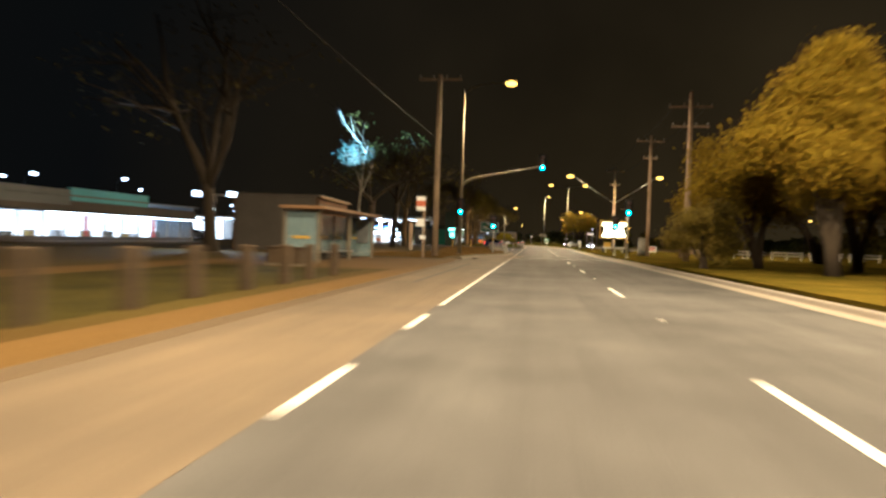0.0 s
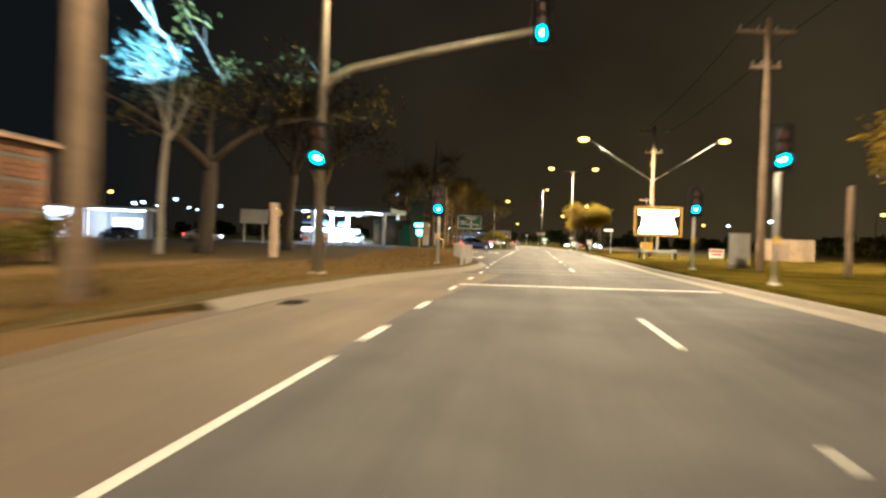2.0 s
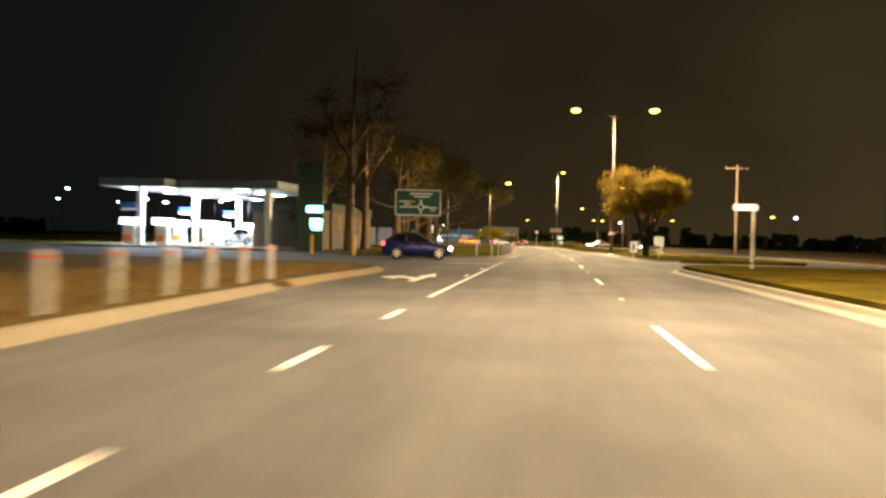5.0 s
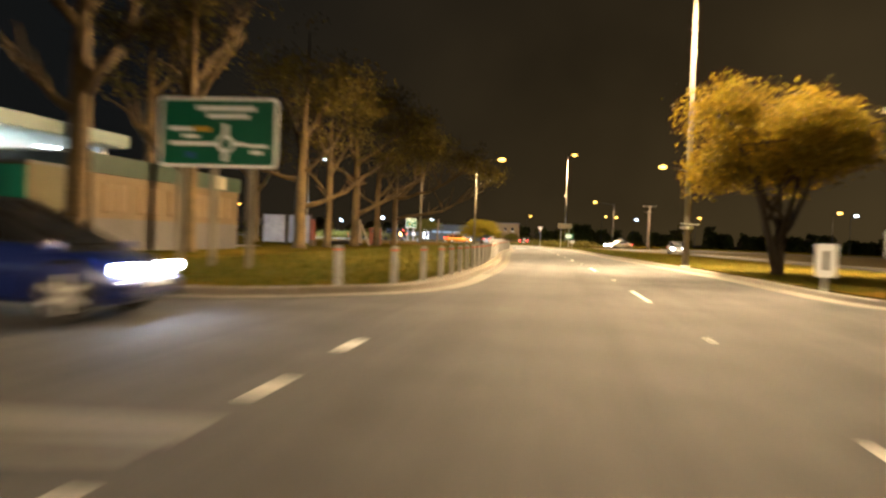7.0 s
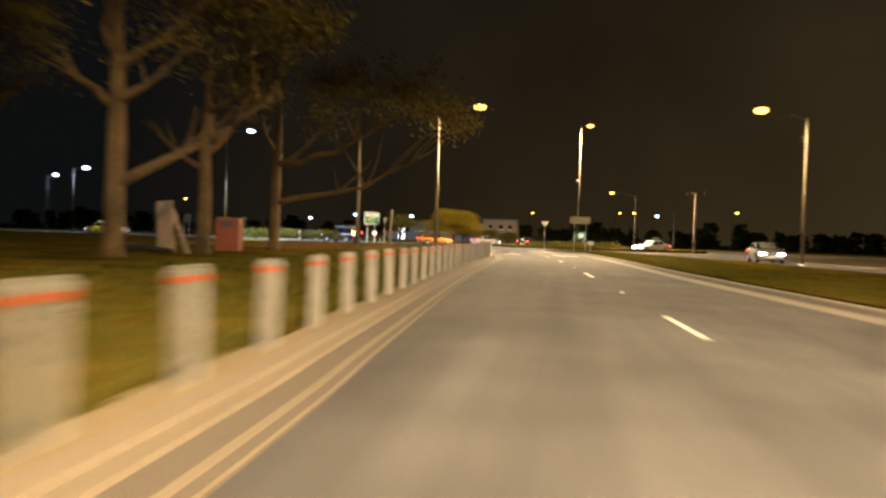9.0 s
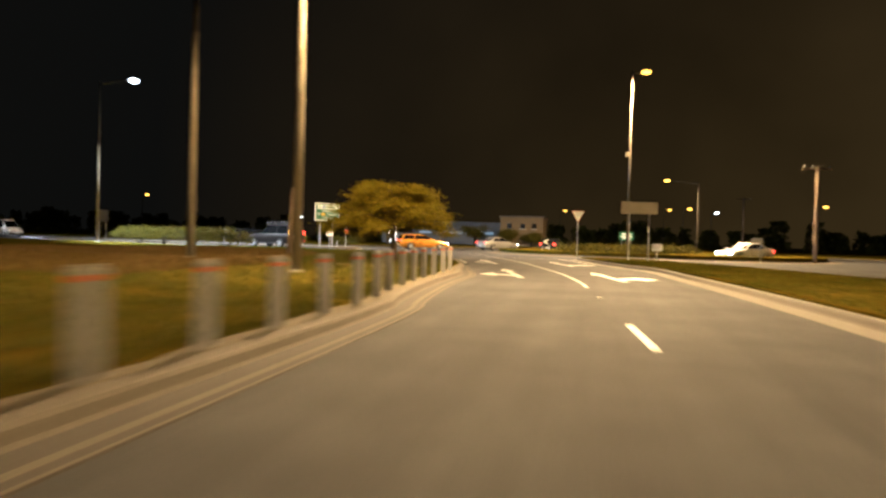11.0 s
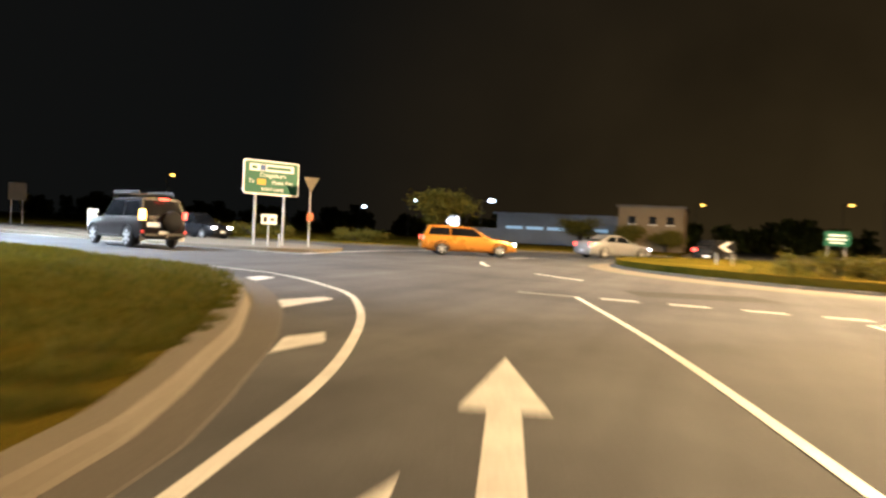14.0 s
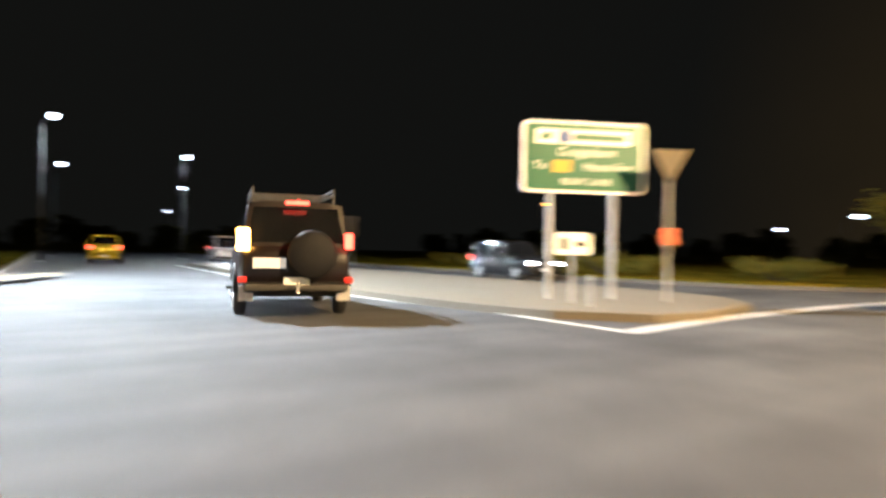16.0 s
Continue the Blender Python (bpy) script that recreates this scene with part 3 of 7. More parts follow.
for y in (52.4, 56.4, 61.2, 65.5, 69.4, 73.2, 77.1, 81.0, 84.9, 88.8):
    mark(along(EDGE2, y, y + 1.35), 0.12, "edge_dash")
mark(along(EDGE2, 92.5, 107.4), 0.11, "edge_line")
for y in (101.0, 106.4):
    mark([(-1.95, y), (-1.95, y + 0.9)], 0.1, "edge_dash")
for y in (107.9, 109.1, 110.4, 111.6, 114.0, 116.2):
    mark(along(EDGE2, y, y + 0.8), 0.16, "edge_dash")
mark([(-1.7, 112.85), (-3, 112.5), (-5.2, 111.9), (-9, 111.2)], 0.13, "hold_line")
mark([(-1.65, 113.3), (-2.8, 113.2), (-4.2, 113.0)], 0.35, "hold_line")
mark([(-1.55, 50.0), (4.95, 50.75)], 0.32, "stop_line")
mark([(-1.45, 57.75), (4.9, 58.75)], 0.16, "crossing_line")
mark([(-1.4, 60.0), (5.0, 61.5)], 0.16, "crossing_line")

LINE3 = smooth_line([(-0.58, 189.6), (-0.8, 192), (-1.5, 197), (-2.3, 201), (-3.3, 206), (-4.3, 210), (-5.4, 213.8), (-7.1, 218.9)], 0.6)
mark(LINE3, 0.1, "lane_line")
mark([(-7.1, 218.95), (-8.3, 219.1)], 0.2, "hold_line")
for k in range(4):
    mark([(-6.65 + 1.25 * k, 218.95 - 0.1 * k), (-5.95 + 1.25 * k, 218.9 - 0.1 * k)], 0.22, "give_way_dash")
mark([(-1.7, 218.2), (-2.4, 217.6), (-1.3, 213), (-0.2, 208)], 0.1, "edge_line")
ARC = smooth_line([(-6.08, 204.1), (-6.35, 205.8), (-6.65, 207.1), (-6.95, 208.26), (-7.2, 209.2), (-7.6, 210.4), (-8.25, 212.0), (-8.85, 213.3), (-9.5, 214.5), (-10.2, 215.65), (-10.88, 216.5), (-11.5, 217.12), (-12.4, 217.98), (-13.4, 218.78)], 0.4)
mark(ARC, 0.105, "edge_line")
mark(smooth_line([(-13.4, 218.78), (-14.1, 219.2), (-15.15, 219.56), (-16.7, 219.98), (-19.2, 220.5), (-27, 222.9)], 0.5), 0.095, "edge_line")
for q in (((-10.1, 213.4), (-10.68, 214.2), (-10.42, 215.15), (-10.15, 214.95)), ((-12.97, 217.0), (-13.6, 217.52), (-13.62, 218.1), (-13.2, 218.03)), ((-8.27, 210.4), (-8.65, 211.2), (-8.5, 211.75), (-8.18, 211.2))):
    bm = bmesh.new()
    bm.faces.new([bm.verts.new((px, py, 0.006)) for px, py in q])
    part("chevron_bar", bm, PAINT, road)
mark(ring(19.0, 196, 206, 12), 0.18, "circle_dash")
mark(ring(19.0, 166, 176, 12), 0.18, "circle_dash")
mark(ring(18.6, 218, 226, 12), 0.14, "circle_dash")
mark([(-19.75, 229.9), (-20.35, 233.5), (-20.75, 239.5), (-20.4, 246)], 0.28, "edge_line")
mark([(-19.75, 229.9), (-23, 230.4), (-28, 230.5), (-38, 232.2), (-55, 235.6)], 0.2, "edge_line")


def arrow(x, y, turn, side=0, length=6.3, reach=1.0):
    """A painted lane arrow: a straight shaft with a head, and a bent branch to one side."""
    m = pose(x, y, 0.006, 0, 0, turn)
    bm = bmesh.new()
    L = length
    pts = [[(-0.11, 0), (0.11, 0), (0.11, L - 2.0), (-0.11, L - 2.0)], [(-0.3, L - 2.0), (0.3, L - 2.0), (0, L)]]
    if side:
        s = side * reach
        pts += [[(side * 0.11, 0.7), (s * 0.3, 1.2), (s * 0.64, 1.55), (s * 0.64, 2.2), (s * 0.3, 2.05), (side * 0.11, 1.6)], [(s * 0.642, 0.9), (s * 0.642, 2.9), (s * 1.2, 1.7)]]
    for q in pts:
        f = bm.faces.new([bm.verts.new(m @ Vector((px, py, 0))) for px, py in q])
        if f.normal.z < 0:
            f.normal_flip()
    return part("lane_arrow", bm, PAINT, road)


arrow(-2.53, 193.3, 11.5, -1)
arrow(-4.8, 205.3, 15, -1, reach=0.72)
arrow(0.5, 192.9, 9.5, 1, 6.0, 1.17)
arrow(-1.3, 204.9, 12.4, 1, 6.3, 1.2)
arrow(-3.05, 78, 2, -1, 4.5)
arrow(-3.0, 97.6, 0, -1, 4.4)


def drain(x, y, turn):
    """A cast iron grate in the channel with a concrete lintel."""
    m = pose(x, y, 0.012, 0, 0, turn)
    bm = bmesh.new()
    box(bm, (0, 0, 0.004), (0.3, 0.5, 0.02), 0.004, m)
    g = part("drain_frame", bm, BLACK, road, "dark iron drain grate")
    for k in range(4):
        bm = bmesh.new()
        box(bm, (0, -0.18 + 0.12 * k, 0.02), (0.26, 0.035, 0.02), 0.003, m)
        part("grate_bar", bm, BLACK, g)


drain(-3.55, 43.2, 0)
drain(-5.95, 203.1, 14)
for x, y, w, l, a in ((-0.95, 61.9, 1.7, 0.4, 4), (-3.03, 26.5, 0.1, 17.0, 0), (-4.9, 221.5, 3.0, 1.6, 20)):
    bm = bmesh.new()
    m = pose(x, y, 0.0045, 0, 0, a)
    bm.faces.new([bm.verts.new(m @ Vector((px * w / 2, py * l / 2, 0))) for px, py in ((-1, -0.94), (-0.9, -1), (0.94, -0.98), (1, -0.9), (0.96, 0.95), (0.9, 1), (-0.95, 0.97), (-1, 0.9))])
    part("asphalt_patch", bm, ASPHALT if l > 10 else PATCH, road, "darker asphalt repair patch")




# ---- street furniture ----
def pole_part(parent, name, h, r0, r1, material=PALE_STEEL, n=12):
    bm = bmesh.new()
    tube(bm, [(0, 0, 0), (0, 0, h * 0.5), (0, 0, h)], [r0, (r0 + r1) / 2, r1], n)
    return part(name, bm, material, parent, smooth=True)


def base_plate(parent, r=0.2):
    bm = bmesh.new()
    tube(bm, [(0, 0, -0.02), (0, 0, 0.06)], [r, r * 0.85], 12)
    return part("base_plate", bm, GALV, parent)


def head(parent, x, y, z, lens, turn=0.0, label="glowing lens"):
    """A cobra-head luminaire."""
    m = pose(x, y, z, 0, 0, turn)
    bm = bmesh.new()
    side_prism(bm, [(-0.45, 0.02), (-0.4, 0.12), (0.0, 0.17), (0.35, 0.13), (0.45, 0.03)], -0.16, 0.16)
    bmesh.ops.bevel(bm, geom=bm.edges[:], offset=0.03, segments=2, affect="EDGES")
    bmesh.ops.transform(bm, matrix=m, verts=bm.verts)
    hd = part("luminaire", bm, GALV, parent)
    # the bowl is made wider than its housing to suggest the lamp's glare
    bm = bmesh.new()
    bmesh.ops.create_uvsphere(bm, u_segments=14, v_segments=8, radius=1.0)
    for v in bm.verts:
        v.co = Vector((v.co.x * 0.24, 0.02 + v.co.y * 0.42, -0.03 + v.co.z * 0.2))
    bmesh.ops.transform(bm, matrix=m, verts=bm.verts)
    part("lens", bm, lens, hd, label, smooth=True)


def street_lamp(x, y, z, h, arms, r=0.1, lens=LENS_SODIUM, label="tall pale steel street lamp glowing orange", group="street lamps", steel=PALE_STEEL):
    """arms: (reach east, reach north, rise) to each luminaire."""
    t = thing("street_lamp", x, y, z, 0, label, "street lamp", group)
    pole_part(t, "pole", h, r, r * 0.55, steel)
    base_plate(t)
    for dx, dy, up in arms:
        d = Vector((dx, dy, 0))
        n = d.normalized()
        bm = bmesh.new()
        pts = [Vector((0, 0, h - 0.25)) + d * u + Vector((0, 0, up * math.sin(u * math.pi / 2))) for u in (0, 0.2, 0.45, 0.7, 0.9)]
        tube(bm, pts, [0.05, 0.045, 0.04, 0.035, 0.03], 8)
        part("arm", bm, steel, t, smooth=True)
        head(t, d.x * 0.97, d.y * 0.97, h - 0.25 + up, lens, math.degrees(math.atan2(-n.x, n.y)))
    return t


def power_pole(x, y, z, h, turn=0, r=0.17, arms=((0.35, 2.2),), label="weathered timber power pole with cross-arms on the verge"):
    t = thing("power_pole", x, y, z, turn, label, "power pole", "power poles")
    pole_part(t, "pole", h, r, r * 0.65, WOODPOLE)
    for drop, w in arms:
        bm = bmesh.new()
        box(bm, (0, 0.12, h - drop), (w, 0.1, 0.12), 0.012)
        a = part("cross_arm", bm, WOODPOLE, t)
        for k in range(4):
            bm = bmesh.new()
            px = (k / 3 - 0.5) * (w - 0.16)
            tube(bm, [(px, 0.12, h - drop + 0.06), (px, 0.12, h - drop + 0.12), (px, 0.12, h - drop + 0.15), (px, 0.12, h - drop + 0.24)], [0.02, 0.02, 0.055, 0.035], 8)
            part("insulator", bm, PLASTIC_WHITE, a)
    return t


# pole with traffic signal, mast arm and lamp
def lantern(parent, x, y, z, lit=2):
    """Three signal aspects on a black board; the lit one is counted from the top."""
    bm = bmesh.new()
    box(bm, (x, y, z), (0.56, 0.025, 1.2), 0.01)
    board = part("backing_board", bm, BLACK, parent)
    bm = bmesh.new()
    box(bm, (x, y - 0.09, z), (0.3, 0.16, 0.98), 0.03)
    part("housing", bm, BLACK, board)
    for k in range(3):
        zz = z + 0.32 - 0.32 * k
        bm = bmesh.new()
        tube(bm, [(x, y - 0.16, zz), (x, y - 0.185, zz), (x, y - 0.205, zz)], [0.142, 0.14, 0.07], 20)
        part("signal_lens", bm, LENS_GREEN if k == lit else LENS_OFF, board, "lit green lens" if k == lit else "unlit lens")
        if k == lit:
            bm = bmesh.new()
            tube(bm, [(x, y - 0.186, zz), (x, y - 0.207, zz), (x, y - 0.214, zz)], [0.1, 0.085, 0.04], 16)
            part("lamp_core", bm, LENS_GREEN_CORE, board, "white-green lamp core")
        bm = bmesh.new()
        rows = []
        for a in range(-20, 201, 20):
            c, s = math.cos(radians(a)), math.sin(radians(a))
            rows.append((bm.verts.new((x + 0.145 * c, y - 0.16, zz + 0.145 * s)), bm.verts.new((x + 0.14 * c, y - 0.36, zz + 0.14 * s))))
        for p, q in zip(rows, rows[1:]):
            bm.faces.new((p[0], q[0], q[1], p[1]))
        part("visor", bm, BLACK, board)
    return board


mast = thing("traffic_signal", -5.15, 49.8, 0.13, 0, "tall steel signal pole with mast arm and lamp, showing green", "traffic signal", "traffic signals")
pole_part(mast, "pole", 11.4, 0.13, 0.06)
base_plate(mast, 0.24)
bm = bmesh.new()
tube(bm, [(0, 0, 4.55), (0.25, 0, 4.95), (0.75, 0, 5.2), (2.2, -0.1, 5.5), (3.8, -0.2, 5.8), (5.25, -0.3, 6.05)], [0.09, 0.085, 0.08, 0.07, 0.06, 0.05], 10)
part("mast_arm", bm, PALE_STEEL, mast, smooth=True)
lantern(mast, 5.45, -0.15, 6.32)
lantern(mast, 0.02, -0.22, 3.22)
bm = bmesh.new()
tube(bm, [(0, 0, 11.0), (0.6, 0, 11.45), (1.6, 0, 11.7), (2.9, 0, 11.75)], [0.05, 0.045, 0.04, 0.03], 8)
part("lamp_arm", bm, PALE_STEEL, mast, smooth=True)
head(mast, 3.15, 0.1, 11.75, LENS_SODIUM, -90)
lamp(-2.0, 49.9, 11.72, W_LAMP * 1.0, SODIUM)

for x, y, z, zl in ((-3.5, 60.7, 0.13, 2.5), (6.15, 50.5, 0.25, 3.35), (6.45, 61.2, 0.25, 2.65)):
    s = thing("traffic_signal", x, y, z, 0, "grey pedestal traffic signal showing green on the verge", "traffic signal", "traffic signals")
    pole_part(s, "pole", zl + 0.55, 0.06, 0.055, GALV)
    base_plate(s, 0.15)
    lantern(s, 0, -0.1, zl)
    bm = bmesh.new()
    box(bm, (0.0, -0.1, 1.1), (0.12, 0.12, 0.2), 0.02)
    part("push_button", bm, SIGN_YELLOW, s)

# street lamps
strapped = street_lamp(5.87, 141.5, 0.19, 11.6, ((-3.3, -0.8, 0.55), (3.3, -0.2, 0.6)), 0.14, steel=MID_STEEL)
bm = bmesh.new()
box(bm, (0.06, -0.08, 1.8), (0.7, 0.3, 0.035), 0.012, Matrix.Rotation(radians(1.5), 4, "Y"))
strap = part("strapped_plate", bm, GALV, strapped, "small metal plate strapped across the pole")
bm = bmesh.new()
tube(bm, [(0, 0, 1.58), (0, 0, 1.6), (0, 0, 1.7), (0, 0, 1.72)], [0.17, 0.24, 0.25, 0.18], 14)
part("strap", bm, GALV, strap, "grey wrapped strap", smooth=True)
lamp(2.6, 140.7, 11.85, W_LAMP * 0.85, SODIUM)
lamp(9.1, 141.3, 11.9, W_LAMP * 0.9, SODIUM)
street_lamp(-8.1, 189.4, 0.13, 9.5, ((2.8, -0.2, 0.35),), 0.13)
lamp(-5.35, 189.2, 9.45, W_LAMP * 0.45, SODIUM)
street_lamp(13.8, 186, 0.13, 8.6, ((-2.8, -0.8, 0.4),))
lamp(11.0, 185.2, 8.75, W_LAMP * 0.62, SODIUM)
tall = street_lamp(2.6, 235.3, 0.38, 15.4, ((1.15, 0, 0.15),), 0.12, steel=MID_STEEL, label="very tall steel roundabout lamp glowing orange")
bm = bmesh.new()
box(bm, (-0.22, -0.05, 8.3), (0.34, 0.3, 0.42), 0.04)
part("control_box", bm, PALE_STEEL, tall)
lamp(4.1, 234.4, 15.3, W_LAMP * 2.4, SODIUM, 0.25, None, 170)
street_lamp(14.0, 277, 0.2, 9.6, ((-4.3, 0, 0.5),))
lamp(9.7, 277, 9.85, W_LAMP * 0.25, SODIUM)
street_lamp(18.9, 69.2, 0.25, 9.3, ((-0.8, -0.3, 0.3),))
lamp(18.1, 68.9, 9.3, W_LAMP * 0.3, SODIUM)
# next two lamps are added out of view to light near road and trees
street_lamp(-5.0, 3.0, 0.13, 11.3, ((3.0, 0, 0.5),))
lamp(-2.1, 3.0, 11.4, W_LAMP * 0.65, SODIUM)
street_lamp(7.6, 13.5, 0.25, 12.6, ((-1.2, 1.0, 0.4),))
lamp(6.6, 14.5, 12.7, W_LAMP * 0.95, SODIUM)
# the pale steel makes this pole look lit; its lamp's cone misses it
street_lamp(-38.5, 222.2, 0.13, 12.6, ((2.9, 0.2, 0.3),), steel=PALE_STEEL, lens=LENS_COOL, label="tall steel street lamp glowing cool white")
lamp(-35.6, 222.4, 12.5, W_LAMP * 1.5, COOL, 0.25, (-29.5, 230.0, 0), 124)
for x, y, h in ((-63.8, 230.2, 8.8), (-92.8, 236.4, 8.8), (-78, 243.9, 8.8), (-111.4, 255.2, 8.8), (-180.5, 276, 8.8)):
    street_lamp(x, y, 0.0, h, ((1.6, -0.3 if y > 240 else 0.3, 0.3),), 0.08, steel=DARK_STEEL, lens=LENS_COOL, label="distant steel street lamp glowing cool white")
lamp(-62.2, 230.5, 8.75, W_LAMP * 0.4, COOL)
lamp(-76.4, 243.6, 8.75, W_LAMP * 0.4, COOL)
for x, y, h, k in ((-62, 190, 6, 1), (-70, 120, 8, 1), (-58, 95, 8, 1), (-30, 286, 5, 1), (-46, 302, 5.5, 1), (17, 318, 8, 0), (16, 345, 9, 0), (-8, 360, 9, 0), (-75, 160, 6, 1), (-90, 205, 9, 1)):
    street_lamp(x, y, 0.13, h, ((1.2, 0, 0.2),), 0.065, steel=DARK_STEEL, lens=LENS_COOL if k else LENS_SODIUM, label="distant steel street lamp glowing " + ("cool white" if k else "orange"))
for x, y, h, k in ((52, 150, 7, 0), (48, 190, 7, 1), (44, 232, 7, 0), (58, 262, 8, 1), (36, 300, 8, 0), (24, 330, 8, 1), (-22, 322, 4.5, 1), (-62, 318, 5, 1), (-84, 296, 8, 0), (-120, 280, 9, 1), (-104, 222, 8, 1), (-82, 176, 7, 1), (-66, 138, 7, 0), (-92, 130, 8, 1), (-56, 74, 7, 1), (-74, 92, 8, 1), (-64, 60, 7, 1), (46, 110, 7, 0), (40, 86, 7, 1)):
    street_lamp(x, y, 0.0, h, ((1.0, 0, 0.2),), 0.08, steel=DARK_STEEL, lens=LENS_COOL if k else LENS_SODIUM, label="distant slim street lamp glowing " + ("cool white" if k else "orange"))
bare = thing("steel_pole", -15.5, 196.8, 0.13, 0, "tall plain tapered steel pole on the grass verge", "pole")
pole_part(bare, "shaft", 11.5, 0.15, 0.09)
base_plate(bare, 0.25)

post = thing("timber_post", -14.5, 203.8, 0.13, 0, "slender leaning timber post on the grass verge", "post")
bm = bmesh.new()
tube(bm, [(0, 0, 0), (0.06, 0, 1.6), (0.14, 0, 3.2)], [0.11, 0.1, 0.09], 10)
part("shaft", bm, WOODPOLE, post, smooth=True)
# timber power poles
power_pole(-5.6, 40.6, 0.13, 10.2, 0, 0.19, ((0.25, 2.4),))
power_pole(9.2, 62.0, 0.25, 10.0, 6, 0.17, ((0.5, 2.3), (1.9, 1.2)))
power_pole(9.1, 45.9, 0.25, 10.3, -4, 0.19, ((0.9, 2.6), (2.1, 2.2)))
vp = power_pole(9.18, 89.0, 0.25, 10.0, 0, 0.17, ((0.4, 2.2), (2.0, 1.3)), "weathered timber power pole with two street lamp arms in a vee")
for dx in (-5.1, 5.0):
    bm = bmesh.new()
    tube(bm, [(0, 0, 5.8), (dx * 0.5, 0, 7.4), (dx * 0.93, 0, 8.85), (dx, 0, 8.95)], [0.045, 0.04, 0.035, 0.03], 8)
    part("lamp_arm", bm, GALV, vp, smooth=True)
    head(vp, dx * 1.03, 0, 8.95, LENS_SODIUM, 90 if dx < 0 else -90)
lamp(3.9, 89.0, 9.0, W_LAMP * 0.95, SODIUM)
lamp(14.3, 89.0, 9.0, W_LAMP * 0.6, SODIUM)
power_pole(17.9, 150, 0.13, 8.5, 12, 0.13)
power_pole(15.7, 229.2, 0.0, 7.1, 12, 0.15, ((0.12, 2.1),))
power_pole(24.6, 301.0, 0.2, 9.2, 12, 0.17)
post = thing("timber_post", 11.3, 59.0, 0.25, 0, "short round timber post on the grass verge", "post")
pole_part(post, "shaft", 3.2, 0.11, 0.1, WOODPOLE)
post = thing("timber_post", -10.6, 61.5, 0.13, 0, "thick square timber post on the verge", "post")
bm = bmesh.new()
box(bm, (0, 0, 1.15), (0.3, 0.3, 2.3), 0.03)
part("shaft", bm, WOODPOLE, post)


def cable(a, b, sag, r=0.018, label="thin black overhead cable sagging between power poles"):
    bm = bmesh.new()
    A, B = Vector(a), Vector(b)
    tube(bm, [A.lerp(B, u / 16) - Vector((0, 0, sag * 4 * (u / 16) * (1 - u / 16))) for u in range(17)], r, 5)
    return tagged(obj("overhead_cable", bm, BLACK), label, "cable", "overhead cables")


cable((-5.6, 40.6, 6.7), (-10.6, -6, 10.6), 0.4, 0.014)
for dx in (-1.0, 1.0):
    cable((9.1 + dx, 45.9, 9.7), (9.2 + dx, 62.0, 9.8), 0.2)
    cable((9.2 + dx, 62.0, 9.8), (9.18 + dx, 89.0, 9.8), 0.35)

# control cabinet
cab = thing("control_cabinet", 9.3, 65.3, 0.25, 0, "grey steel traffic control cabinet on a plinth", "cabinet")
bm = bmesh.new()
box(bm, (0, 0, 0.08), (0.9, 0.55, 0.16), 0.02)
part("plinth", bm, CONCRETE, cab)
bm = bmesh.new()
box(bm, (0, 0, 0.83), (0.78, 0.45, 1.34), 0.02)
body = part("body", bm, PLASTIC_WHITE, cab)
bm = bmesh.new()
box(bm, (0, -0.235, 0.83), (0.68, 0.02, 1.2), 0.006)
part("door", bm, PLASTIC_WHITE, body)
bm = bmesh.new()
box(bm, (0, 0, 1.53), (0.86, 0.53, 0.06), 0.02)
part("cap", bm, PALE_STEEL, cab)

# ---- bollards ----
bol = thing("bollard", 0, 0, 0, 0, "square white plastic bollard with a red band at the kerb", "bollard", "roadside bollards")
bm = bmesh.new()
box(bm, (0, 0, 0.37), (0.12, 0.12, 0.74), 0.012)
part("post", bm, PLASTIC_WHITE, bol)
bm = bmesh.new()
box(bm, (0, 0, 0.68), (0.125, 0.125, 0.042), 0.004)
part("reflector_band", bm, PLASTIC_RED, bol, "red reflective band")
bm = bmesh.new()
box(bm, (0, 0, 0.75), (0.095, 0.095, 0.03), 0.012)
part("cap", bm, PLASTIC_WHITE, bol)
spots = []


def walk_line(line, gap, offset):
    out, left = [], 0.0
    N = normals_of(line)
    for i in range(1, len(line)):
        a, b = Vector(line[i - 1]), Vector(line[i])
        d = (b - a).length
        while left <= d:
            p = a.lerp(b, left / d) + N[i] * offset
            out.append((p.x, p.y))
            left += gap
        left -= d
    return out


spots += walk_line(along(KERB_A, 60.3, 97), 1.56, 0.75)
spots += [(-3.65, 122.6)] + walk_line([p for p in KERB_B if 123.3 < p[1] < 194.0 and p[0] > -5.2], 1.485, 0.78)
spots = [p for p in spots if math.hypot(p[0] + 4.72, p[1] - 193.25) > 0.9] + [(-4.72, 193.25)]
rb = random.Random(5)
for i, (x, y) in enumerate(spots):
    m = pose(x, y, 0.125, rb.uniform(-1.5, 1.5), rb.uniform(-1.5, 1.5), rb.uniform(-8, 8))
    if i == 0:
        bol.matrix_world = m
    else:
        copy_thing(bol, m)


tb = thing("timber_bollard", -4.95, 1.0, 0.13, 0, "weathered square timber bollard in the worn grass", "bollard", "timber bollards")
bm = bmesh.new()
box(bm, (0, 0, 0.38), (0.2, 0.2, 0.8), 0.03)
part("post", bm, DARK_TIMBER, tb)
for k in range(1, 10):
    copy_thing(tb, pose(-4.95 + 0.05 * math.sin(k * 2.1), 1.0 + 1.85 * k, 0.13, 0, 0, 7 * math.sin(k)))


# ---- signs ----
def flat(bm, x0, x1, z0, z1, y0, y1, r=0.0):
    box(bm, ((x0 + x1) / 2, (y0 + y1) / 2, (z0 + z1) / 2), (x1 - x0, abs(y1 - y0), z1 - z0), r)


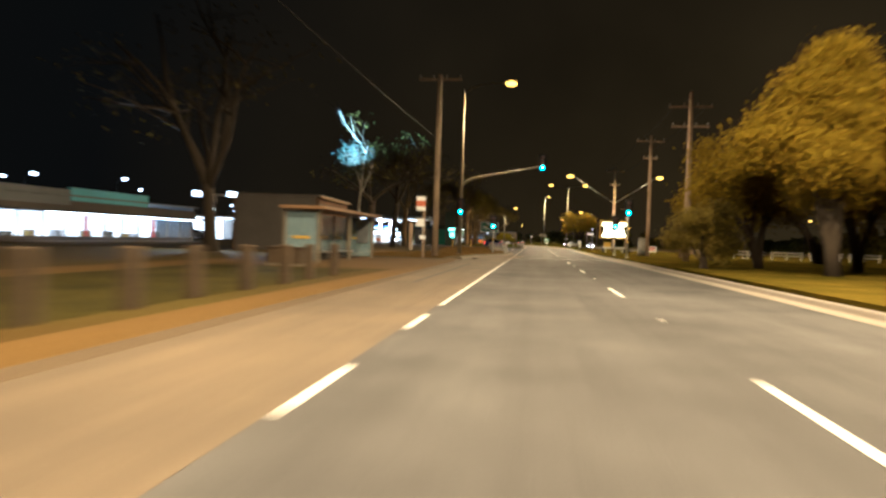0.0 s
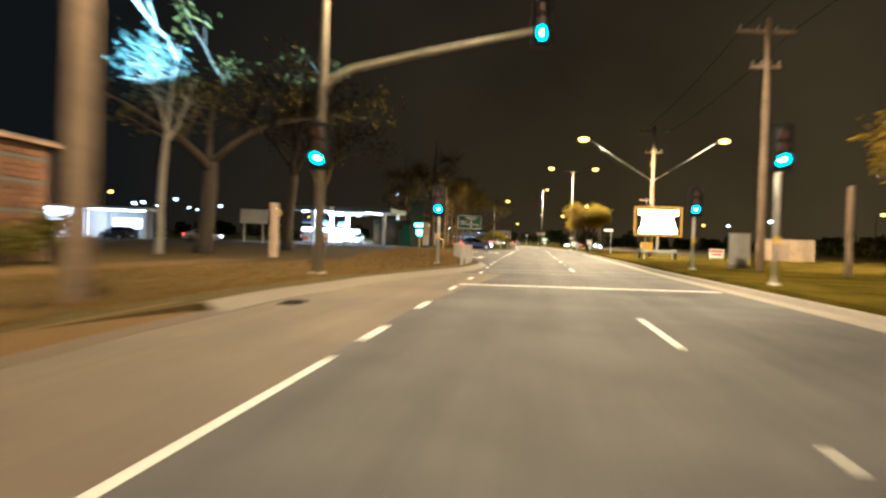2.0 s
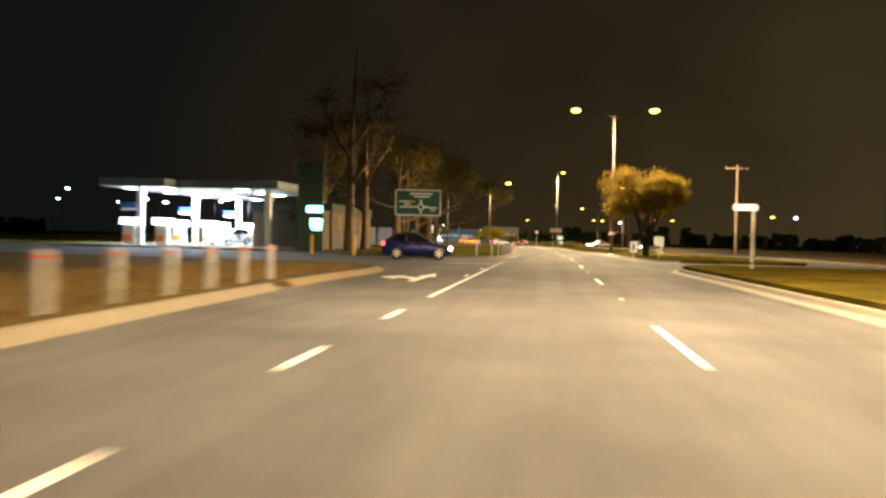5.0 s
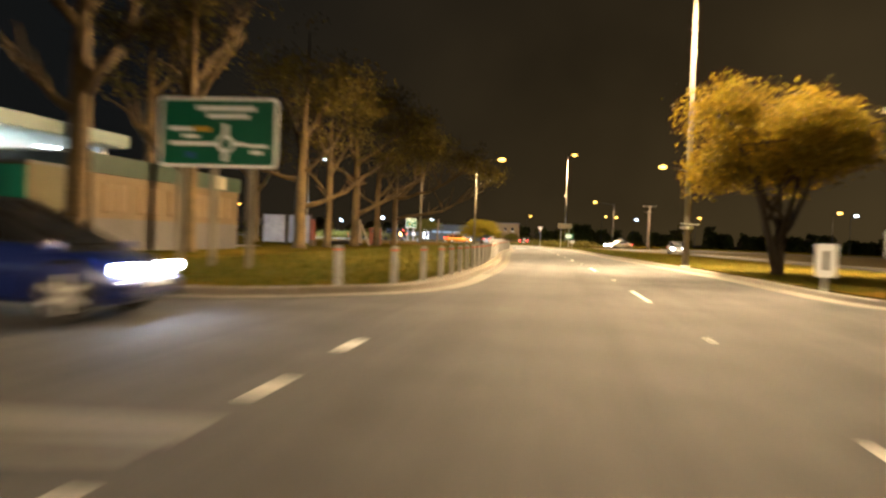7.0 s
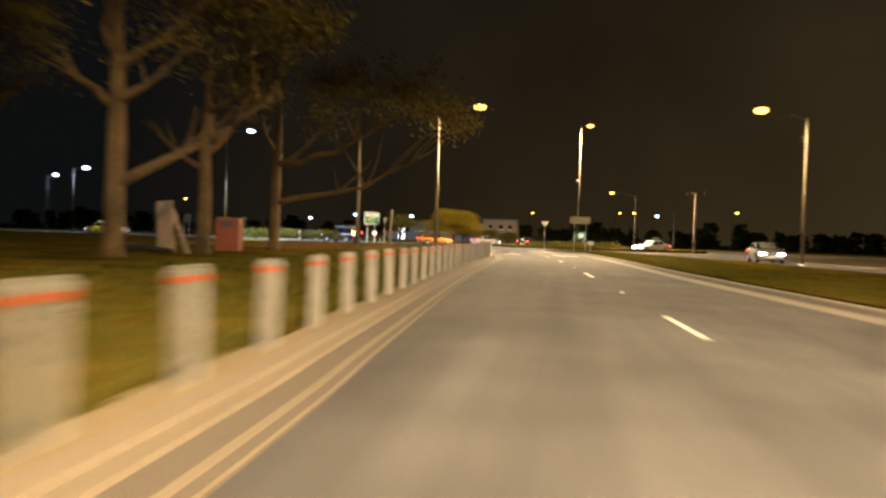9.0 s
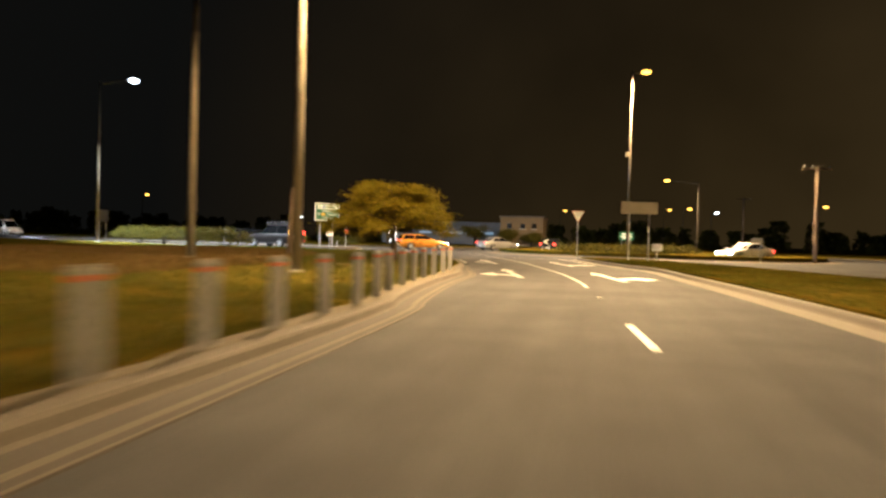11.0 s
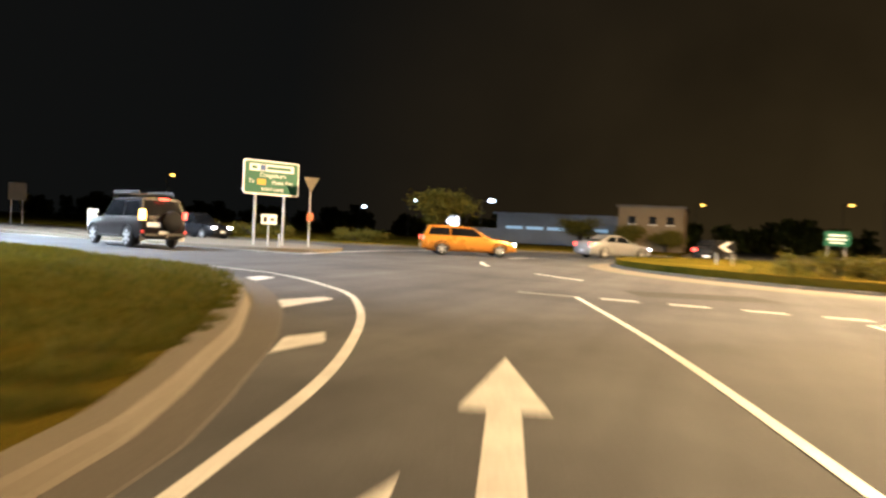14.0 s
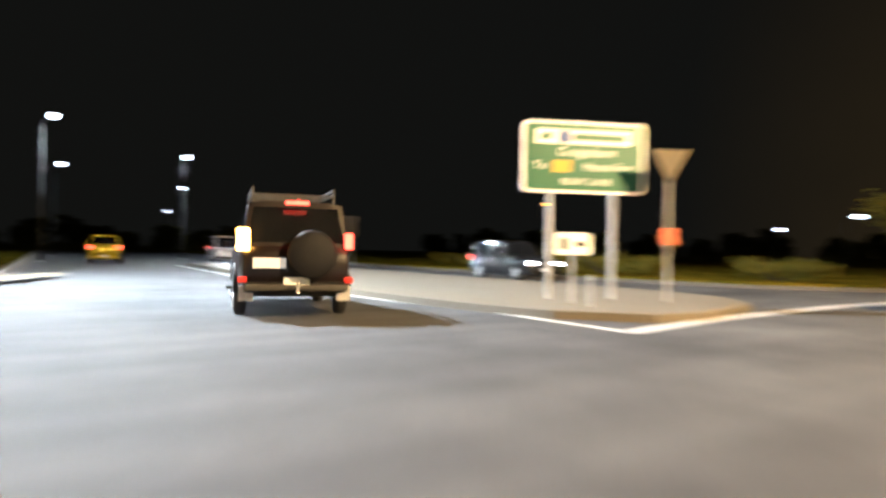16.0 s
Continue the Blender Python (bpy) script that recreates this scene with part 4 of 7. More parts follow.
def panel(parent, name, x0, x1, z0, z1, y0, y1, material, r=0.0, label=""):
    bm = bmesh.new()
    flat(bm, x0, x1, z0, z1, y0, y1, r)
    return part(name, bm, material, parent, label)


def rounded_panel(parent, name, w, z0, z1, y0, y1, rad, material, label="", inner=0.0):
    """A board with rounded corners, its front towards -y."""
    bm = bmesh.new()
    out = []
    for cx, cz, a0 in ((w / 2 - rad, z1 - rad, 0), (-w / 2 + rad, z1 - rad, 90), (-w / 2 + rad, z0 + rad, 180), (w / 2 - rad, z0 + rad, 270)):
        for k in range(5):
            a = radians(a0 + 22.5 * k)
            out.append((cx + rad * math.cos(a), cz + rad * math.sin(a)))
    lo = [bm.verts.new((x, y0, z)) for x, z in out]
    hi = [bm.verts.new((x, y1, z)) for x, z in out]
    bm.faces.new(lo)
    bm.faces.new(hi)
    for i in range(len(out)):
        bm.faces.new((lo[i], lo[(i + 1) % len(out)], hi[(i + 1) % len(out)], hi[i]))
    return part(name, bm, material, parent, label)


def text(parent, words, x, z, size, y, material, stretch=1.0):
    """Raised sign lettering facing -y, centred on x."""
    c = bpy.data.curves.new("lettering", "FONT")
    c.body, c.size, c.align_x, c.align_y, c.extrude = words, size, "CENTER", "CENTER", 0.002
    ob = new("lettering", c)
    me = bpy.data.meshes.new_from_object(ob.evaluated_get(bpy.context.evaluated_depsgraph_get()))
    bpy.data.objects.remove(ob)
    me.materials.clear()
    me.materials.append(material)
    t = new("lettering", me)
    t.parent = parent
    t.matrix_local = pose(x, y, z, 90, 0, 0) @ Matrix.Diagonal((stretch, 1, 1, 1))
    return t


def bar(parent, x, z, w, h, y, material):
    return panel(parent, "lettering_bar", x - w / 2, x + w / 2, z - h / 2, z + h / 2, y - 0.004, y, material)


# roundabout direction sign on the verge
gs = thing("direction_sign", -7.98, 126.5, 0.13, 1.5, "green roundabout direction sign with a white border on three posts", "road sign", "road signs")
rounded_panel(gs, "border", 3.05, 2.48, 4.2, 0.0, 0.03, 0.12, SIGN_WHITE)
face = rounded_panel(gs, "panel", 2.89, 2.56, 4.12, -0.006, 0.0, 0.08, SIGN_GREEN, "green reflective panel")
for x in (-0.95, -0.1, 0.85):
    bm = bmesh.new()
    tube(bm, [(x, 0.1, 0), (x, 0.1, 4.0)], 0.075, 10)
    part("post", bm, PALE_STEEL, gs)
for x, z, w, h, mt in ((0.2, 3.93, 1.5, 0.13, SIGN_WHITE), (0.25, 3.74, 1.05, 0.12, SIGN_WHITE), (-0.95, 3.42, 0.6, 0.11, SIGN_WHITE), (-0.42, 3.42, 0.45, 0.13, SIGN_YELLOW), (-0.7, 3.24, 0.42, 0.11, SIGN_WHITE), (-0.75, 3.06, 0.95, 0.11, SIGN_WHITE), (1.0, 2.86, 0.3, 0.1, SIGN_WHITE), (1.02, 3.02, 0.5, 0.09, SIGN_WHITE), (-0.7, 2.78, 0.2, 0.16, SIGN_BLUE)):
    bar(face, x, z, w, h, -0.006, mt)
bm = bmesh.new()
for k in range(24):
    a, b = radians(15 * k), radians(15 * k + 15)
    q = [(0.2 + r * math.cos(t), -0.011, 3.06 + r * math.sin(t)) for r, t in ((0.13, a), (0.23, a), (0.23, b), (0.13, b))]
    bm.faces.new([bm.verts.new(p) for p in q])
flat(bm, 0.13, 0.27, 3.27, 3.55, -0.012, -0.007)
flat(bm, 0.42, 0.75, 3.01, 3.11, -0.012, -0.007)
flat(bm, -0.35, -0.02, 3.01, 3.11, -0.012, -0.007)
flat(bm, 0.13, 0.27, 2.63, 2.85, -0.012, -0.007)
part("roundabout_symbol", bm, SIGN_WHITE, face)

# exit direction sign on the splitter island
s3 = thing("direction_sign", -23.68, 233.5, 0.14, 60.8, "green and white exit direction sign on two steel posts", "road sign", "road signs")
rounded_panel(s3, "border", 2.78, 2.28, 3.84, 0.0, 0.03, 0.13, SIGN_WHITE)
face = rounded_panel(s3, "panel", 2.64, 2.35, 3.77, -0.006, 0.0, 0.1, SIGN_GREEN, "green reflective panel")
panel(face, "white_band", -1.1, 1.1, 3.34, 3.66, -0.011, -0.006, SIGN_WHITE)
bar(face, 0.35, 3.5, 1.2, 0.14, -0.011, SIGN_GREEN)
bar(face, -0.45, 3.5, 0.28, 0.26, -0.011, SIGN_BLUE)
bar(face, -0.86, 3.5, 0.25, 0.14, -0.011, SIGN_GREEN)
text(face, "Craigieburn", 0.05, 3.17, 0.27, -0.009, SIGN_WHITE)
text(face, "To", -1.0, 2.86, 0.25, -0.009, SIGN_WHITE)
bar(face, -0.5, 2.86, 0.42, 0.26, -0.006, SIGN_YELLOW)
text(face, "Hume Fwy", 0.55, 2.86, 0.25, -0.009, SIGN_WHITE)
text(face, "RIGHT LANE", 0.05, 2.53, 0.2, -0.009, SIGN_WHITE)
for x in (-0.72, 0.72):
    bm = bmesh.new()
    tube(bm, [(x, 0.12, 0), (x, 0.12, 3.7)], 0.06, 10)
    part("post", bm, GALV, s3)


def triangle_sign(x, y, z, top, turn, back=False, side=0.82):
    t = thing("give_way_sign", x, y, z, turn, "triangular give way sign " + ("with its grey back showing" if back else "with a red border on a post"), "road sign", "give way signs")
    bm = bmesh.new()
    tube(bm, [(0, 0.05, 0), (0, 0.05, top - 0.05)], 0.038, 10)
    part("post", bm, GALV, t)
    h = side * 0.87

    def tri(s, y0, y1, mt, name):
        bm = bmesh.new()
        k = side * s
        q = [(-k / 2, top - h * (1 - s) / 3), (k / 2, top - h * (1 - s) / 3), (0, top - h * (1 - s) / 3 - k * 0.87)]
        a = [bm.verts.new((px, y0, pz)) for px, pz in q]
        b = [bm.verts.new((px, y1, pz)) for px, pz in q]
        bm.faces.new(a)
        bm.faces.new(b)
        for i in range(3):
            bm.faces.new((a[i], a[(i + 1) % 3], b[(i + 1) % 3], b[i]))
        return part(name, bm, mt, t)
    tri(1.0, 0.0, 0.012, CONCRETE if back else FADED_RED, "plate")
    # the white face is widened over the border to suggest its headlamp bloom
    if not back:
        tri(0.92, -0.004, 0.0, SIGN_WHITE, "face")
    return t


triangle_sign(-1.27, 216.0, 0.15, 2.85, 8)
g2 = triangle_sign(-22.2, 234.5, 0.14, 3.2, 60, True)
panel(g2, "lower_plate", -0.16, 0.16, 1.2, 1.55, 0.0, 0.012, FADED_RED)


def plate_sign(x, y, z, turn, w, z0, z1, material, label, posts=(0.0,), name="road_sign", mark_material=None, face_bars=()):
    t = thing(name, x, y, z, turn, label, "road sign", "road signs")
    for px in posts:
        bm = bmesh.new()
        tube(bm, [(px, 0.05, 0), (px, 0.05, z1 - 0.04)], 0.04, 10)
        part("post", bm, GALV, t)
    f = rounded_panel(t, "plate", w, z0, z1, 0.0, 0.015, min(0.06, (z1 - z0) / 3), material)
    for bx, bz, bw, bh in face_bars:
        bar(f, bx, bz, bw, bh, 0.0, mark_material)
    return t


plate_sign(2.18, 214.3, 0.19, 14, 2.1, 2.62, 3.32, PALE_BACK, "wide sign seen from its pale back on two posts", (-0.55, 0.6))
plate_sign(10.9, 225.6, 0.0, -10, 0.75, 1.4, 1.75, PALE_BACK, "small pale sign plate on two slim posts", (-0.28, 0.28))
plate_sign(3.25, 214.6, 0.19, 14, 0.6, 0.55, 0.95, SIGN_WHITE, "small white plate sign on a low post")
plate_sign(-23.0, 232.4, 0.14, 58, 0.75, 0.95, 1.4, SIGN_WHITE, "small white arrow sign on a short post", (0.0,), mark_material=BLACK, face_bars=((-0.18, 1.17, 0.14, 0.22), (0.16, 1.17, 0.2, 0.1)))
plate_sign(-33.05, 232.45, 0.14, 62, 0.5, 0.7, 1.3, SIGN_WHITE, "plain white marker sign on a short post")
bent = plate_sign(7.4, 125.8, 0.19, 0, 0.6, 0.78, 1.4, SIGN_WHITE, "white traffic island sign with a buckled lower plate", (0.0,), mark_material=GALV, face_bars=((0.12, 1.0, 0.2, 0.05),))
bm = bmesh.new()
for q in (((0.02, 0.98), (0.3, 1.08), (0.3, 0.8), (0.1, 0.62)), ((0.1, 0.62), (0.3, 0.8), (0.12, 0.52), (-0.24, 0.5)), ((-0.24, 0.5), (0.12, 0.52), (0.32, 0.34), (0.02, 0.34))):
    a = [bm.verts.new((px, -0.035, pz)) for px, pz in q]
    b = [bm.verts.new((px, -0.02, pz)) for px, pz in q]
    bm.faces.new(a)
    bm.faces.new(b)
    for i in range(4):
        bm.faces.new((a[i], a[(i + 1) % 4], b[(i + 1) % 4], b[i]))
part("buckled_plate", bm, SIGN_WHITE, bent)
plate_sign(5.85, 125.6, 0.19, 0, 0.42, 0.35, 1.05, SIGN_WHITE, "small white traffic island sign with an arrow", (0.0,), mark_material=BLACK, face_bars=((0, 0.7, 0.1, 0.4),))
plate_sign(13.1, 85, 0.25, 0, 1.0, 0.15, 0.8, SIGN_WHITE, "low white and red notice board on the grass", (-0.4, 0.4), mark_material=SIGN_RED, face_bars=((0, 0.62, 0.85, 0.14), (0, 0.4, 0.7, 0.12)))
plate_sign(-57, 248, 0.13, 60, 1.3, 1.9, 3.3, DARK_WALL, "dark sign seen from behind on two posts", (-0.4, 0.4))
plate_sign(4.0, 266, 0.0, 8, 1.8, 1.5, 2.6, SIGN_GREEN, "distant green direction sign on two posts", (-0.6, 0.6), mark_material=SIGN_WHITE, face_bars=((0, 2.3, 1.2, 0.15), (0, 2.0, 1.4, 0.15), (0, 1.75, 1.0, 0.12)))
plate_sign(-22.1, 231.9, 0.14, 60, 0.01, 0.5, 0.6, GALV, "thin steel stake on the splitter island")
chev = plate_sign(-4.24, 234.8, 0.35, 16, 0.8, 0.48, 0.97, BLACK, "black chevron board with a white arrow on the roundabout", (-0.3, 0.3))
bm = bmesh.new()
for s in (1, -1):
    q = [(-0.25, 0.725), (0.08, 0.725 + s * 0.2), (0.27, 0.725 + s * 0.2), (-0.03, 0.725)]
    f = bm.faces.new([bm.verts.new((px, -0.006, pz)) for px, pz in q])
part("chevron", bm, SIGN_WHITE, chev.children[-1], "white reflective chevron")
plate_sign(7.9, 108, 0.25, 0, 0.9, 2.2, 2.45, SIGN_WHITE, "white street name blade on a slim post", (0.3,))

# bus stop flag
bus = thing("bus_stop_sign", -5.75, 36.6, 0.13, 6, "bus stop flag with red and white plates on a timber post", "bus stop sign")
bm = bmesh.new()
box(bm, (0.1, 0.06, 1.55), (0.12, 0.1, 3.1), 0.01)
part("post", bm, WOODPOLE, bus)
top = panel(bus, "flag_plate", -0.3, 0.16, 2.4, 3.12, -0.01, 0.005, SIGN_WHITE)
panel(top, "red_field", -0.3, 0.16, 2.62, 2.9, -0.014, -0.01, FADED_RED)
panel(bus, "timetable_plate", -0.3, 0.12, 1.6, 2.0, -0.01, 0.005, SIGN_WHITE)
panel(bus, "small_plate", -0.1, 0.2, 0.95, 1.15, -0.01, 0.005, SIGN_WHITE)

# bus shelter
sh = thing("bus_shelter", -8.0, 29.2, 0.03, 0, "steel and glass bus shelter with a flat roof and bench", "bus shelter")
bm = bmesh.new()
side_prism(bm, [(-4.8, 2.0), (4.25, 2.0), (4.25, 2.06), (4.2, 2.1), (-4.75, 2.1), (-4.8, 2.06)], -0.85, 0.75)
part("roof", bm, RUST_BOARD, sh, "flat brown metal roof")
for y in (-4.5, -2.4, -0.3, 1.8, 3.9):
    for x in (-0.75, 0.5):
        if x > 0 and y in (-2.4, 1.8):
            continue
        bm = bmesh.new()
        box(bm, (x, y, 1.0), (0.09, 0.09, 2.0), 0.01)
        part("post", bm, PALE_STEEL, sh)
for k in range(4):
    yy = -3.45 + 2.1 * k
    bm = bmesh.new()
    box(bm, (-0.75, yy, 1.05), (0.012, 1.98, 1.72))
    g = part("glass_panel", bm, SHELTER_GLASS, sh, "clear glass tinted blue-grey for its reflections")
    bm = bmesh.new()
    box(bm, (-0.75, yy, 0.17), (0.05, 2.0, 0.06), 0.006)
    part("bottom_rail", bm, GALV, g)
    bm = bmesh.new()
    box(bm, (-0.738, yy - 0.35, 1.0), (0.004, 0.95, 0.09))
    part("safety_stripe", bm, SIGN_YELLOW, g)
for y in (-4.5, 3.9):
    bm = bmesh.new()
    box(bm, (-0.13, y, 1.05), (1.1, 0.012, 1.72))
    g = part("glass_panel", bm, SHELTER_GLASS, sh, "clear glass tinted blue-grey for its reflections")
    bm = bmesh.new()
    box(bm, (-0.13, y - 0.012, 1.0), (0.6, 0.004, 0.09))
    part("safety_stripe", bm, SIGN_YELLOW, g)
for y in (-2.4, 0.0, 2.4):
    bm = bmesh.new()
    box(bm, (-0.42, y, 0.42), (0.4, 1.9, 0.06), 0.015)
    seat = part("bench_seat", bm, GALV, sh)
    for yy in (-0.7, 0.7):
        bm = bmesh.new()
        box(bm, (-0.42, y + yy, 0.2), (0.3, 0.05, 0.4), 0.006)
        part("bench_leg", bm, DARK_STEEL, seat)
panel(sh, "timetable_case", -0.2, 0.35, 0.8, 1.8, 3.8, 3.84, GREY_WALL, 0.01, "grey timetable case")

ub = thing("utility_box", -7.75, 22.1, 0.13, 0, "low weathered brown utility box beside the shelter", "utility box")
bm = bmesh.new()
box(bm, (0, 0, 0.3), (1.1, 0.5, 0.5), 0.02)
body = part("body", bm, DARK_TIMBER, ub)
for x in (-0.27, 0.27):
    bm = bmesh.new()
    box(bm, (x, -0.255, 0.3), (0.5, 0.02, 0.42), 0.008)
    part("door", bm, DARK_TIMBER, body)
bm = bmesh.new()
box(bm, (0, 0, 0.575), (1.18, 0.58, 0.05), 0.015)
part("lid", bm, DARK_TIMBER, ub)
bm = bmesh.new()
box(bm, (0, 0, 0.03), (1.14, 0.54, 0.08), 0.01)
part("plinth", bm, CONCRETE, ub)

# message board trailer
vms = thing("message_board_trailer", 8.55, 82.0, 0.25, 0, "yellow variable message board lit amber on a road trailer", "message board")
bm = bmesh.new()
box(bm, (0, 0.12, 2.5), (3.15, 0.2, 2.0), 0.03)
case = part("display_case", bm, SIGN_YELLOW, vms)
panel(case, "display_face", -1.42, 1.42, 1.65, 3.35, 0.0, 0.015, BLACK)
rv = random.Random(3)
for r, (zz, w) in enumerate(((3.1, 2.6), (2.68, 2.1), (2.26, 2.2), (1.88, 2.5))):
    x = -w / 2
    while x < w / 2 - 0.1:
        cw = min(rv.uniform(0.22, 0.34), w / 2 - x)
        panel(case, "message_bar", x, x + cw - 0.02, zz - 0.17, zz + 0.17, -0.012, 0.0, MESSAGE, 0, "glowing amber message")
        x += cw
for k in range(6):
    panel(case, "visor_slat", -1.3 + 0.46 * k, -0.95 + 0.46 * k, 3.5, 3.54, 0.0, 0.24, SIGN_YELLOW)
bm = bmesh.new()
tube(bm, [(0, 0.15, 0.6), (0, 0.15, 1.55)], 0.09, 12)
part("mast", bm, GALV, vms)
bm = bmesh.new()
box(bm, (0, 0.1, 0.52), (2.3, 1.5, 0.16), 0.03)
ch = part("chassis", bm, GALV, vms)
for x in (-1.15, 1.15):
    bm = bmesh.new()
    tube(bm, [(x - 0.09, 0.15, 0.3), (x - 0.07, 0.15, 0.3), (x + 0.07, 0.15, 0.3), (x + 0.09, 0.15, 0.3)], [0.24, 0.3, 0.3, 0.24], 20)
    part("wheel", bm, RUBBER, ch)
    bm = bmesh.new()
    box(bm, (x, 0.15, 0.63), (0.26, 0.75, 0.04), 0.015)
    part("mudguard", bm, GALV, ch)
    bm = bmesh.new()
    box(bm, (x * 0.8, -0.5, 0.25), (0.08, 0.08, 0.5), 0.01)
    part("jack_leg", bm, GALV, ch)
bm = bmesh.new()
box(bm, (-0.7, 0.1, 0.85), (0.7, 0.6, 0.5), 0.03)
part("battery_box", bm, SIGN_YELLOW, ch)

# ---- trees ----
def limb_points(rnd, start, direction, length, bend, n=5, droop=0.0):
    pts, p, d = [Vector(start)], Vector(start), Vector(direction).normalized()
    for k in range(n):
        d = (d + Vector((rnd.uniform(-bend, bend), rnd.uniform(-bend, bend), rnd.uniform(-bend, bend) * 0.6 - droop))).normalized()
        p = p + d * (length / n)
        pts.append(p.copy())
    return pts, d


def leaf_clump(bm, rnd, c, radius, count, size, flat_=0.7):
    for _ in range(count):
        v = Vector((rnd.gauss(0, 0.5), rnd.gauss(0, 0.5), rnd.gauss(0, 0.5) * flat_)) * radius
        p = c + v
        a = Vector((rnd.uniform(-1, 1), rnd.uniform(-1, 1), rnd.uniform(-1, 0.4))).normalized()
        b = a.cross(Vector((rnd.uniform(-1, 1), rnd.uniform(-1, 1), rnd.uniform(-1, 1)))).normalized()
        s = size * rnd.uniform(0.6, 1.3)
        q = [p - a * s, p + b * s * 0.35, p + a * s, p - b * s * 0.35]
        bm.faces.new([bm.verts.new(k) for k in q])


def tree(x, y, z, height, r, seed, label, bark, leaf, lean=(0, 0), fork=0.35, limbs=4, reach=0.5, clump=1.0, leaves_per=45, leaf_size=0.16, droop=0.03, spread=0.55, name="tree", sub=3, crown_from=0.3, group="roadside trees"):
    """A trunk that divides into limbs and twigs, and a crown of leaf clumps on the twigs."""
    rnd = random.Random(seed)
    t = thing(name, x, y, z, 0, label, "tree", group)
    wood = bmesh.new()
    crown = bmesh.new()
    top = Vector((lean[0], lean[1], height * fork))
    trunk, d = limb_points(rnd, (0, 0, -0.1), top, top.length + 0.1, 0.07, 5)
    tube(wood, trunk, [r * 1.35, r * 1.05, r, r * 0.95, r * 0.9, r * 0.85], 10)
    for i in range(limbs):
        a = 2 * math.pi * (i + rnd.uniform(-0.25, 0.25)) / limbs
        up = Vector((math.cos(a) * spread, math.sin(a) * spread, rnd.uniform(0.65, 1.0))) + Vector((lean[0], lean[1], 0)) * 0.08
        L = height * (1 - fork) * rnd.uniform(0.75, 1.05) * (0.8 + reach * 0.4)
        pts, d = limb_points(rnd, trunk[-1] - Vector((0, 0, rnd.uniform(0, 0.6))), up, L, 0.22, 6, droop)
        rr = r * rnd.uniform(0.5, 0.68)
        tube(wood, pts, [rr * (1 - 0.13 * k) for k in range(7)], 7)
        ends = [(pts[-1], d)]
        for j in range(sub):
            k = rnd.randint(2, 5)
            dd = (d * 0.5 + Vector((rnd.uniform(-1, 1), rnd.uniform(-1, 1), rnd.uniform(-0.1, 0.8)))).normalized()
            tw, d2 = limb_points(rnd, pts[k], dd, L * rnd.uniform(0.35, 0.6), 0.3, 4, droop)
            r2 = rr * 0.42
            tube(wood, tw, [r2, r2 * 0.8, r2 * 0.6, r2 * 0.4, r2 * 0.2], 5)
            ends += [(tw[-1], d2), (tw[-2], d2)]
            for _ in range(2):
                dd = Vector((rnd.uniform(-1, 1), rnd.uniform(-1, 1), rnd.uniform(-0.3, 0.7))).normalized()
                t3, d3 = limb_points(rnd, tw[2], dd, L * 0.25, 0.3, 3, droop)
                tube(wood, t3, [r2 * 0.45, r2 * 0.35, r2 * 0.22, r2 * 0.1], 4)
                ends.append((t3[-1], d3))
        for e, dd in ends:
            if e.z > height * crown_from:
                for _ in range(2):
                    c = e + Vector((rnd.uniform(-1, 1), rnd.uniform(-1, 1), rnd.uniform(-0.7, 0.6))) * clump * 0.6
                    leaf_clump(crown, rnd, c, clump, leaves_per, leaf_size)
    part("trunk", wood, bark, t, smooth=True)
    if len(crown.faces):
        part("crown", crown, leaf, t)
    else:
        crown.free()
    return t


